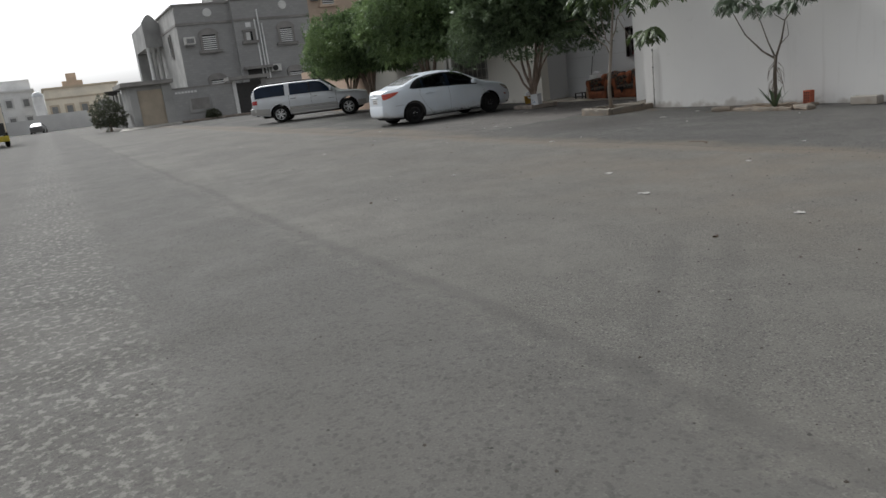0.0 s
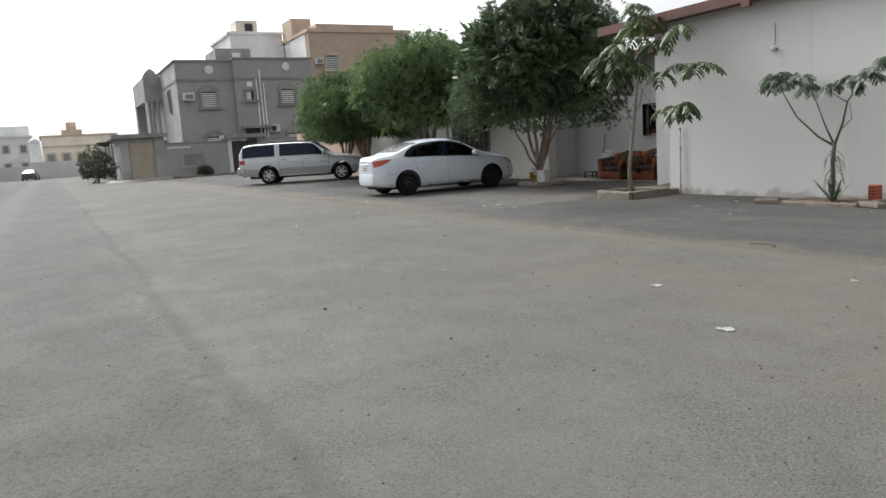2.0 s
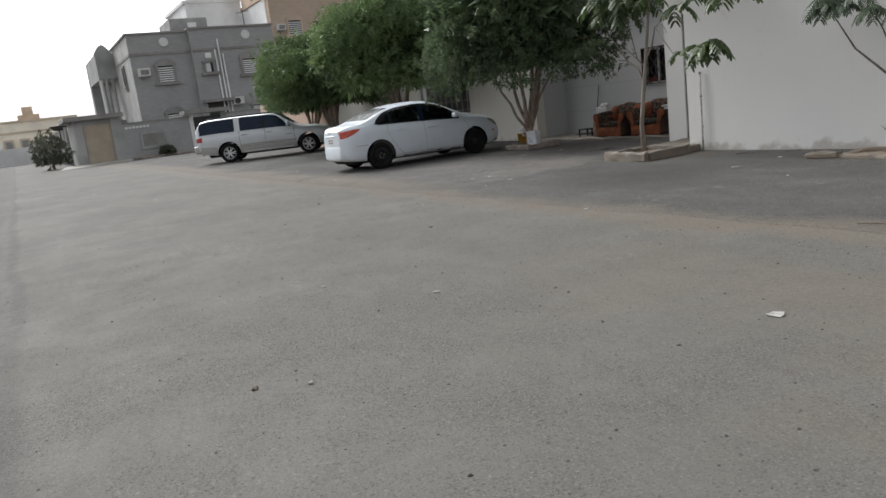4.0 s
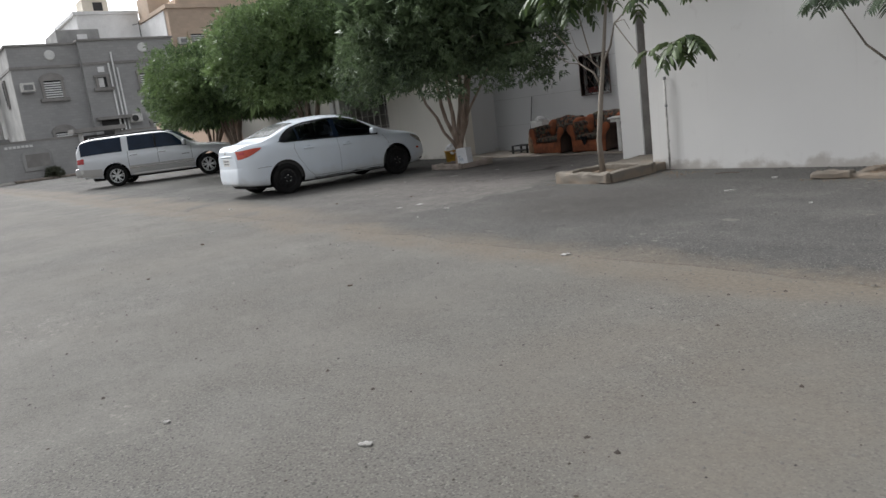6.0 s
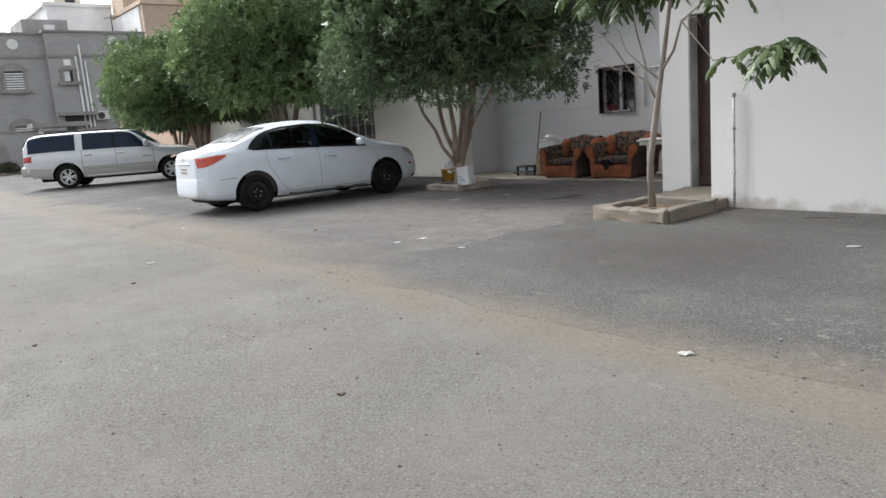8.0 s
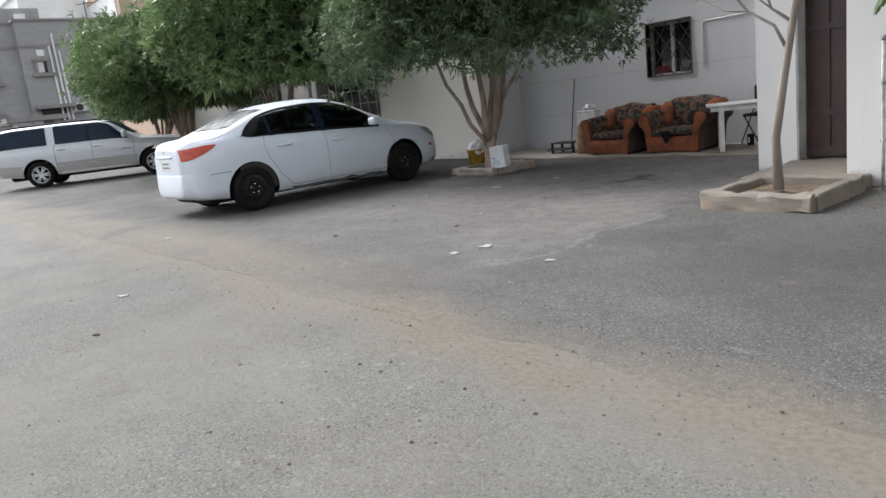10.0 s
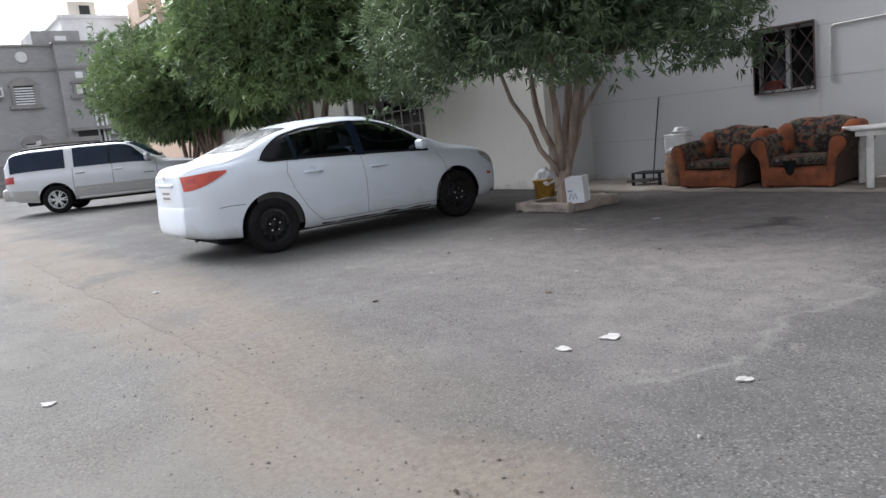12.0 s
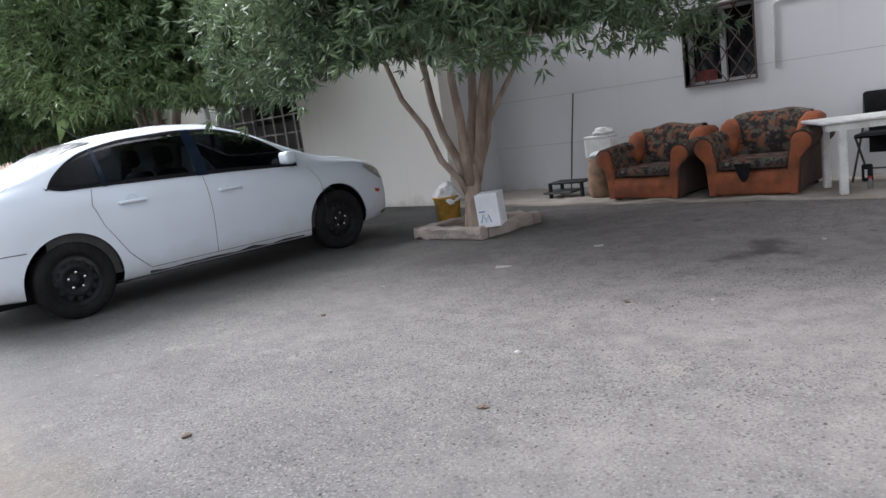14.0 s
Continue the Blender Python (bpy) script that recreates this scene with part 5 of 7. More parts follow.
part("tail_trim", Geo().soft_box(xr - 0.048, xr + 0.03, -0.27, 0.27, 0.845, 0.885, 0.014, None, 2), "sedan_white", sedan, smooth=True)
part("badge", Geo().lathe([(0.0, 0.006), (0.03, 0.004), (0.034, 0)], 16, pose(xr - 0.03, 0, 0.94, 0, -90, 0)), "chrome", sedan)
part("exhaust", Geo().tube([(xr + 0.30, -0.45, 0.27), (xr + 0.06, -0.45, 0.25)], 0.025, 10), "iron_dark", sedan)
part("underbody", Geo().soft_box(-0.6, 3.2, -0.66, 0.66, 0.17, 0.34, 0.05), "black_plastic", sedan)
part("aerial", Geo().tube([(0.55, 0.0, 1.44), (0.42, 0.0, 1.56)], 0.006, 6), "black_plastic", sedan)

# large estate car
vb = Body(5.60,
          width=[(0, 0.86), (0.08, 0.94), (0.3, 0.985), (1.0, 1.0), (3.0, 1.0), (4.6, 0.99), (5.2, 0.95), (5.42, 0.88), (5.60, 0.74)],
          belt=[(0, 1.12), (0.1, 1.16), (1.0, 1.18), (3.0, 1.17), (4.0, 1.16), (4.4, 1.12), (5.0, 1.08), (5.45, 1.0), (5.6, 0.95)],
          top=[(0, 1.36), (0.08, 1.64), (0.22, 1.79), (0.6, 1.84), (2.0, 1.86), (3.15, 1.84), (3.45, 1.77), (3.85, 1.48), (4.16, 1.24), (4.6, 1.19), (5.2, 1.12), (5.45, 1.04), (5.6, 0.96)],
          floor=[(0, 0.50), (0.2, 0.42), (0.8, 0.34), (4.8, 0.34), (5.3, 0.38), (5.6, 0.46)],
          roof_half=0.76, glass_height=0.66, axles=(1.30, 4.60), wheel_r=0.39, arch_r=0.475, tumble=0.06)
suv = thing("estate_car", "long silver four-wheel-drive estate car with grey lower trim and roof rails", "car", pose(-35.2, 12.62, 0.018, 0, 0, 63.6))
autosmooth(part("body", vb.shell(), "suv_silver", suv), 50)
fit_wheels(suv, vb, 0.985, "alloy")
for s in (1, -1):
    part("quarter_window", vb.patch(0.16, 1.62, 6.22, 7.86, 0.012, s), "glass_blue", suv, "dark tinted rear glass")
    part("side_window", vb.patch(1.85, 2.78, 6.22, 7.88, 0.012, s), "glass_blue", suv, "dark tinted door glass")
    part("side_window", vb.patch(2.84, 3.92, 6.22, lambda x: 7.88 if x < 3.3 else 7.88 - 1.4 * ((x - 3.3) / 0.62) ** 1.6, 0.012, s), "glass_blue", suv, "dark tinted door glass")
    part("pillar_trim", vb.patch(2.78, 2.84, 6.22, 7.88, 0.006, s, 2), "black_plastic", suv)
    for x0, x1 in ((0.12, 0.84), (1.78, 4.12), (5.08, 5.45)):
        part("lower_trim", vb.patch(x0, x1, 2.0, 3.45, 0.008, s, 20, 5), "suv_tan", suv, "warm grey lower trim", True)
    part("trim_strip", vb.patch(1.80, 4.10, 3.0, 3.14, 0.016, s, 16, 2), "chrome", suv)
    for xd, tilt in ((1.80, 0.0), (2.86, 0.0), (4.06, 0.0)):
        part("door_gap", vb.seam([(xd, 2.1), (xd, 4.0), (xd, 6.2)], 0.012, side=s), "seam", suv)
    for xh in (2.0, 3.02):
        px, py, pz = vb.at(xh, 5.3, 0.015, s)
        part("door_handle", Geo().soft_box(px - 0.13, px + 0.13, py - 0.018, py + 0.018, pz - 0.02, pz + 0.02, 0.01), "chrome", suv)
    part("tail_lamp", vb.patch(0.0, 0.26, 4.5, 5.85, 0.012, s, 8, 4), "lamp_deep", suv, "deep red tail lamp", True)
    part("fender_badge", vb.patch(3.70, 3.98, 4.3, 4.42, 0.008, s, 4, 2), "bar_dark", suv)
    part("roof_rail", Geo().tube([vb.at(x, 8.2, 0.055, s) for x in (0.5, 0.8, 1.6, 2.4, 3.0, 3.25)], 0.03, 8), "black_plastic", suv, "black roof rail", True)
    mx, my, mz = vb.at(3.86, 6.2, 0.14, s)
    part("wing_mirror", Geo().soft_box(mx - 0.07, mx + 0.07, my - 0.12, my + 0.12, mz - 0.02, mz + 0.20, 0.05, None, 2), "suv_silver", suv, smooth=True)
    part("running_board", Geo().soft_box(0.58, 2.72, s * 0.97 - 0.09, s * 0.97 + 0.09, 0.33, 0.40, 0.02), "suv_tan", suv)
    part("reflector", Geo().box(-1.22, -1.12, s * 0.95, s * 0.965, 0.60, 0.74), "plate", suv)
part("windscreen", vb.across(3.40, 4.06, 8.2, 0.007, bow=-0.14), "glass_blue", suv, "dark windscreen", True)
part("rear_bumper", Geo().soft_box(-1.42, -1.10, -0.92, 0.92, 0.48, 0.80, 0.06, None, 2), "suv_tan", suv, smooth=True)
part("rear_window", Geo().soft_box(-1.30, -1.22, -0.66, 0.66, 1.20, 1.62, 0.03), "glass_blue", suv)
part("underbody", Geo().soft_box(-0.9, 3.9, -0.75, 0.75, 0.26, 0.5, 0.05), "black_plastic", suv)
part("tow_hook", Geo().tube([(-1.4, 0.2, 0.40), (-1.2, 0.2, 0.42)], 0.04, 8), "iron_dark", suv)

# far cars
fcar = thing("far_car", "dark saloon car parked far down the street", "car", pose(-117, 1.0, 0, 0, 0, 172))
autosmooth(part("body", plain_shell, "far_car", fcar), 50)
fit_wheels(fcar, sb, 0.872, "steel")
for s in (1, -1):
    part("side_window", sb.patch(SX0, SX1, 6.16, top_line, 0.006, s), "glass_tint", fcar)
# both screens take a pale lens colour in place of reflected sky
part("windscreen", sb.across(2.64, 3.36, 8.25, 0.006, bow=-0.12), "lamp_clear", fcar, "windscreen, sky reflection in its pale colour")
part("rear_window", sb.across(0.66, 1.25, 8.25, 0.006, bow=0.10), "lamp_clear", fcar)
truck = thing("truck", "pale truck with a yellow and black bumper", "truck", pose(-60, -1.5, 0, 0, 0, 2))
part("cab", Geo().soft_box(-2.0, 0, -1.2, 1.2, 1.0, 3.6, 0.18, None, 3), "far_cream", truck, smooth=True)
part("windscreen", Geo().box(-0.02, 0.02, -1.0, 1.0, 2.2, 3.2), "glass_tint", truck)
part("side_window", Geo().box(-1.2, -0.3, 1.19, 1.22, 2.2, 3.1), "glass_tint", truck)
part("bumper", Geo().soft_box(-0.2, 0.25, -1.25, 1.25, 0.4, 0.8, 0.05), "yellow_paint", truck, "yellow bumper")
part("grille", Geo().box(0.0, 0.12, -1.1, 1.1, 0.85, 1.7), "iron_dark", truck)
part("load_bed", Geo().box(-8.0, -2.1, -1.2, 1.2, 1.0, 2.6), "iron_grey", truck)
for x in (-1.0, -6.2):
    for s in (1, -1):
        part("wheel", Geo().lathe([(0, -0.15), (0.42, -0.15), (0.5, -0.1), (0.5, 0.1), (0.42, 0.15), (0, 0.12)], 20, pose(x, s * 1.05, 0.5, 90, 0, 0)), "tyre", truck, smooth=True)


# ---- trees ----
def leaf_cloud(centres, size, rng, per=9, length=0.112, width=0.0215, droop=0.25):
    """Sprays of lance-shaped leaves, each folded along its rib, at the given points; size scales them."""
    P = np.repeat(centres[:, :3], per, axis=0)
    out = np.repeat(centres[:, 3:6], per, axis=0)
    n = len(P)
    d = rng.normal(size=(n, 3)) * 0.75 + out * 0.9
    d[:, 2] -= droop
    d /= np.linalg.norm(d, axis=1)[:, None]
    r = rng.normal(size=(n, 3))
    s = np.cross(d, r)
    s /= np.linalg.norm(s, axis=1)[:, None] + 1e-9
    up = np.cross(s, d)
    L = (length * size * rng.uniform(0.65, 1.25, n))[:, None]
    W = (width * size * rng.uniform(0.8, 1.25, n))[:, None]
    base = P + d * 0.03 * rng.uniform(0, 1, (n, 1))
    mid = base + d * L * 0.5 - up * W * 0.3
    tip = base + d * L - up * L * 0.18
    a, b = base + d * L * 0.45 + s * W * 0.5 + up * W * 0.25, base + d * L * 0.45 - s * W * 0.5 + up * W * 0.25
    V = np.stack([base, a, mid, b, tip], axis=1).reshape(-1, 3)
    k = np.arange(n)[:, None] * 5
    F = np.concatenate([k + np.array([[0, 2, 1]]), k + np.array([[0, 3, 2]]), k + np.array([[1, 2, 4]]), k + np.array([[2, 3, 4]])])
    return V, F


def fast_mesh(name, V, F, material, parent=None, label=""):
    me = bpy.data.meshes.new(name)
    me.vertices.add(len(V))
    me.vertices.foreach_set("co", V.astype(np.float32).ravel())
    me.loops.add(F.size)
    me.loops.foreach_set("vertex_index", F.astype(np.int32).ravel())
    me.polygons.add(len(F))
    me.polygons.foreach_set("loop_start", np.arange(len(F), dtype=np.int32) * F.shape[1])
    me.update(calc_edges=True)
    me.materials.append(M[material])
    ob = new(name, me)
    if parent:
        ob.parent = parent
    return tagged(ob, label)


def crown_points(rng, n, rx, ry, z0, z1, lobes, skirt=0.0, fill=0.35):
    """Points in an uneven domed crown: most near its skin. Rows of place and outward way."""
    lob = rng.normal(size=(lobes, 3))
    lob /= np.linalg.norm(lob, axis=1)[:, None]
    amp = rng.uniform(-0.26, 0.30, lobes)
    d = rng.normal(size=(n, 3))
    d /= np.linalg.norm(d, axis=1)[:, None]
    d[:, 2] = np.where(d[:, 2] < -0.55, -0.55 + 0.25 * rng.uniform(size=n), d[:, 2])
    bulge = np.zeros(n)
    for q, a in zip(lob, amp):
        bulge += a * np.exp(-(1 - d @ q) * 16)
    rad = np.where(rng.uniform(size=n) < fill, rng.uniform(0.35, 0.9, n), 1 - np.abs(rng.normal(0, 0.08, n)) + 0.13 * (rng.uniform(size=n) > 0.93)) * (1 + bulge)
    zc = z0 + (z1 - z0) * 0.36
    up, dn = z1 - zc, zc - z0
    p = np.empty((n, 3))
    p[:, 0], p[:, 1] = d[:, 0] * rad * rx, d[:, 1] * rad * ry
    p[:, 2] = zc + np.where(d[:, 2] > 0, d[:, 2] * up, d[:, 2] / 0.55 * dn) * rad
    # shoots that stand out of the dome
    shoot = rng.integers(0, 90, n)
    ways = rng.normal(size=(90, 3)) * np.array([0.7, 0.7, 0.5]) + np.array([0, 0, 0.45])
    ways /= np.linalg.norm(ways, axis=1)[:, None]
    pick = rng.uniform(size=n) < 0.13
    q = ways[shoot] * rng.uniform(0.86, 1.10 + 0.14 * (shoot % 3) / 2, n)[:, None] + rng.normal(size=(n, 3)) * 0.022
    q = q * np.array([rx, ry, 1.0])
    q[:, 2] = zc + np.where(q[:, 2] > 0, q[:, 2] * up, q[:, 2] * dn)
    p = np.where(pick[:, None], q, p)
    p[:, 2] -= skirt * np.clip((np.hypot(p[:, 0] / rx, p[:, 1] / ry) - 0.7), 0, 1) * 1.2 * (d[:, 2] < 0.25)
    return np.concatenate([p, d], axis=1)


def shade_tree(name, label, at, rx, ry, z0, z1, seed, clumps, scale=1.0, stems=None, wash=False, per=9, extra=None, green="leaf_lit", trim=None):
    rng = np.random.default_rng(seed)
    tree = thing(name, label, "tree", pose(*at), group="row of shade trees")
    g = Geo()
    if stems:
        # stems given as (across, deep, height, radius)
        for k, line in enumerate(stems):
            line = [(u, w, z, r * (1.0 if k < 2 else 1.1)) for u, w, z, r in line]
            line = [(u * (0.88 if u < 0 else 1.0) + 0.10 * max(0.0, z - 0.3), w, z, r) for u, w, z, r in line]
            g.tube([(u * 0.705 - w * 0.705, u * 0.71 + w * 0.705, z) for u, w, z, r in line], [r for u, w, z, r in line], 10)
    else:
        for k in range(7):
            ex, ey = rng.uniform(-0.5, 0.5), rng.uniform(-0.4, 0.4)
            r0 = 0.05 + 0.02 * (k % 3 == 0)
            b = Vector((0.05 * math.cos(k * 2.4), 0.05 * math.sin(k * 2.4), 0))
            top = Vector((ex * 2.0, ey * 2.0, z0 + 0.9))
            midp = Vector((ex * 0.75 + 0.05 * rng.normal(), ey * 0.75, z0 * 0.66))
            h = 0.45 + 0.12 * (k % 3)
            pts = [b, b * 0.9 + Vector((ex * 0.05, ey * 0.05, h)), b.lerp(midp, 0.55) + Vector((0, 0, h * 0.4)), midp, midp.lerp(top, 0.45) + Vector((0.03, 0.02, 0)), top]
            g.tube(pts, [r0 * 1.4, r0 * 1.15, r0, r0 * 0.85, r0 * 0.62, r0 * 0.35], 9)
    part("trunk", g, "bark", tree, "several pinkish brown stems from one foot", True)
    if wash:
        g = Geo()
        g.tube([(0, 0, 0), (0, 0, 0.35), (0.02, 0, 0.9)], [0.17, 0.13, 0.12], 12)
        part("limewash_band", g, "limewash", tree, "limewashed lower trunk", True)
    g = Geo()
    for k in range(26):
        a = 2 * math.pi * k / 26 + rng.uniform(-0.1, 0.1)
        q = rng.uniform(0.5, 0.92)
        zt = z0 + (z1 - z0) * rng.uniform(0.1, 0.75)
        g.tube([(0.1 * math.cos(a), 0.1 * math.sin(a), z0 + 0.2 + 0.3 * rng.uniform()), (rx * q * 0.5 * math.cos(a), ry * q * 0.5 * math.sin(a), (z0 + zt) / 2 + 0.2), (rx * q * math.cos(a), ry * q * math.sin(a), zt)], [0.035, 0.022, 0.007], 6)
    part("branch", g, "bark", tree, smooth=True)
    pts = crown_points(rng, clumps, rx, ry, z0, z1, 70, 0.12)
    if trim:
        # one flank clipped shorter: way x, way y, reach
        u = pts[:, 0] * trim[0] + pts[:, 1] * trim[1]
        over = np.clip(u - trim[2], 0, None) * 0.48
        pts[:, 0] -= over * trim[0]
        pts[:, 1] -= over * trim[1]
    if extra is not None:
        m = len(extra) * 60
        e = np.repeat(np.array(extra, float), 60, axis=0)
        pos = e[:, :3] + rng.normal(size=(m, 3)) * e[:, 3:4] * np.array([1, 1, 0.45])
        dirs = rng.normal(size=(m, 3)) * 0.5 + np.array([0.5, 0, -0.3])
        pts = np.concatenate([pts, np.concatenate([pos, dirs / np.linalg.norm(dirs, axis=1)[:, None]], axis=1)])
    V, F = leaf_cloud(pts, scale, rng, per)
    fast_mesh("crown", V, F, green, tree, "dense dome of long dark green leaves")
    core = crown_points(rng, 1500, rx * 0.78, ry * 0.78, z0 + 0.25, z1 - 0.45, 20, 0, 0.8)
    V, F = leaf_cloud(core, scale, rng, 7, 0.42, 0.15)
    fast_mesh("inner_leaves", V, F, green, tree)
    return tree


shade_tree("shade_tree", "dense round-crowned shade tree in a low concrete kerb", (-17.98, 15.38, 0.02), 2.25, 2.15, 1.92, 4.95, 11, 14000,
           stems=[[(0, 0, 0, 0.125), (-0.01, 0, 0.12, 0.10), (0, 0, 0.32, 0.085), (0.0, 0.01, 0.52, 0.088), (0.02, 0.02, 0.72, 0.06)],
                  [(-0.02, 0, 0.36, 0.045), (-0.14, -0.02, 0.55, 0.036), (-0.36, -0.05, 0.78, 0.032), (-0.52, -0.06, 1.10, 0.030), (-0.78, -0.1, 1.42, 0.027), (-1.0, -0.15, 1.9, 0.02), (-1.2, -0.2, 2.5, 0.01)],
                  [(-0.03, 0.02, 0.48, 0.05), (-0.14, 0.05, 0.72, 0.043), (-0.32, 0.1, 1.02, 0.038), (-0.44, 0.12, 1.36, 0.034), (-0.56, 0.2, 1.9, 0.026), (-0.8, 0.3, 2.7, 0.01)],
                  [(-0.02, -0.03, 0.50, 0.05), (-0.09, -0.10, 0.80, 0.045), (-0.13, -0.14, 1.15, 0.04), (-0.22, -0.2, 1.55, 0.034), (-0.26, -0.3, 2.1, 0.025), (-0.2, -0.5, 3.0, 0.01)],
                  [(0.0, 0.0, 0.55, 0.06), (0.0, 0.06, 0.9, 0.05), (0.03, 0.12, 1.3, 0.045), (0.02, 0.2, 1.75, 0.036), (0.0, 0.3, 2.4, 0.025), (0.1, 0.4, 3.4, 0.01)],
                  [(0.03, 0.02, 0.52, 0.06), (0.09, 0.0, 0.85, 0.052), (0.10, -0.04, 1.25, 0.046), (0.16, -0.06, 1.7, 0.038), (0.25, -0.1, 2.3, 0.027), (0.4, -0.2, 3.2, 0.01)],
                  [(0.05, 0.03, 0.60, 0.045), (0.16, 0.08, 0.95, 0.042), (0.19, 0.1, 1.35, 0.038), (0.22, 0.2, 1.8, 0.03), (0.4, 0.35, 2.6, 0.012)],
                  [(0.15, 0.05, 1.02, 0.026), (0.27, 0.04, 1.28, 0.023), (0.42, 0.02, 1.55, 0.02), (0.56, 0.0, 1.82, 0.016), (0.8, 0, 2.4, 0.008)]], per=9, green="leaf", trim=(-0.553, -0.833, 1.15),
           extra=[(2.2, -0.6, 1.75, 0.22), (2.5, -0.3, 2.05, 0.25), (1.6, -1.4, 1.62, 0.2), (0.9, -1.7, 1.85, 0.2), (2.05, 0.5, 1.7, 0.2)])
shade_tree("shade_tree", "dense shade tree with fresh green tips beside the white car", (-24.5, 15.35, 0.02), 2.35, 2.3, 2.1, 4.85, 23, 10500, 1.3, per=8)
shade_tree("shade_tree", "rounded shade tree with a limewashed trunk", (-30.6, 15.5, 0.02), 2.45, 2.25, 1.95, 4.55, 37, 7500, 1.45, wash=True, per=8)
shade_tree("shade_tree", "small rounded shade tree at the end of the row", (-36.0, 16.6, 0.02), 1.5, 1.5, 2.0, 3.9, 41, 3800, 1.6, per=8)


def feather_leaf(g, base, way, length, rng, pairs=7, pinna=0.12, droop=0.5):
    """A feathered leaf: a bending rib with pairs of blunt drooping leaflets."""
    base, way = Vector(base), Vector(way).normalized()
    side = way.cross(Vector((0, 0, 1)))
    side = side.normalized() if side.length > 0.05 else Vector((1, 0, 0))
    p = base.copy()
    stepl = length / pairs
    v, f = [], []
    for k in range(pairs):
        way = (way + Vector((0, 0, -droop / pairs))).normalized()
        q = p + way * stepl
        w = pinna * (0.55 + 0.9 * math.sin(math.pi * (k + 0.8) / (pairs + 0.8))) * rng.uniform(0.85, 1.15)
        for s in (1, -1):
            o = (side * s + way * 0.55 + Vector((0, 0, -0.30 + 0.12 * rng.normal()))).normalized()
            t = way * stepl * 0.50
            pts = [(0.0, 0.15, 0.0), (0.35, 0.85, 0.010), (0.72, 0.95, -w * 0.10), (0.95, 0.55, -w * 0.26)]
            i = len(v)
            for reach, wide, rise in pts:
                c = q + o * w * reach + Vector((0, 0, rise))
                v += [c - t * wide, c + t * wide]
            v.append(q + o * w * 1.04 + Vector((0, 0, -w * 0.34)))
            f += [(i, i + 1, i + 3, i + 2), (i + 2, i + 3, i + 5, i + 4), (i + 4, i + 5, i + 7, i + 6), (i + 6, i + 7, i + 8)]
        i = len(v)
        nrm = side * 0.004
        v += [p - nrm, p + nrm, q + nrm, q - nrm]
        f += [(i, i + 1, i + 2, i + 3)]
        p = q
    g.add(v, f)


def sapling(name, label, at, trunk, limbs, sprays, material, seed, bark="bark_grey", thin=1.0, leafy=1.0, pairs=5):
    rng = np.random.default_rng(seed)
    tree = thing(name, label, "tree", pose(*at))
    part("trunk", Geo().tube([p[:3] for p in trunk], [p[3] * thin for p in trunk], 10), bark, tree, "thin bare trunk", True)
    for limb in limbs:
        part("branch", Geo().tube([p[:3] for p in limb], [p[3] * thin for p in limb], 7), bark, tree, smooth=True)
    g = Geo()
    for x, y, z, n, ln in sprays:
        for k in range(n):
            a = 2 * math.pi * k / n + rng.uniform(-0.4, 0.4)
            way = (math.cos(a), math.sin(a), rng.uniform(-0.15, 0.55))
            feather_leaf(g, (x + rng.normal() * 0.03, y + rng.normal() * 0.03, z + rng.normal() * 0.03), way, ln * leafy * rng.uniform(0.7, 1.15), rng, pairs, ln * leafy * 0.30, rng.uniform(0.9, 1.7))
    fast = part("foliage", g, material, tree, "feathery drooping leaves")
    return tree


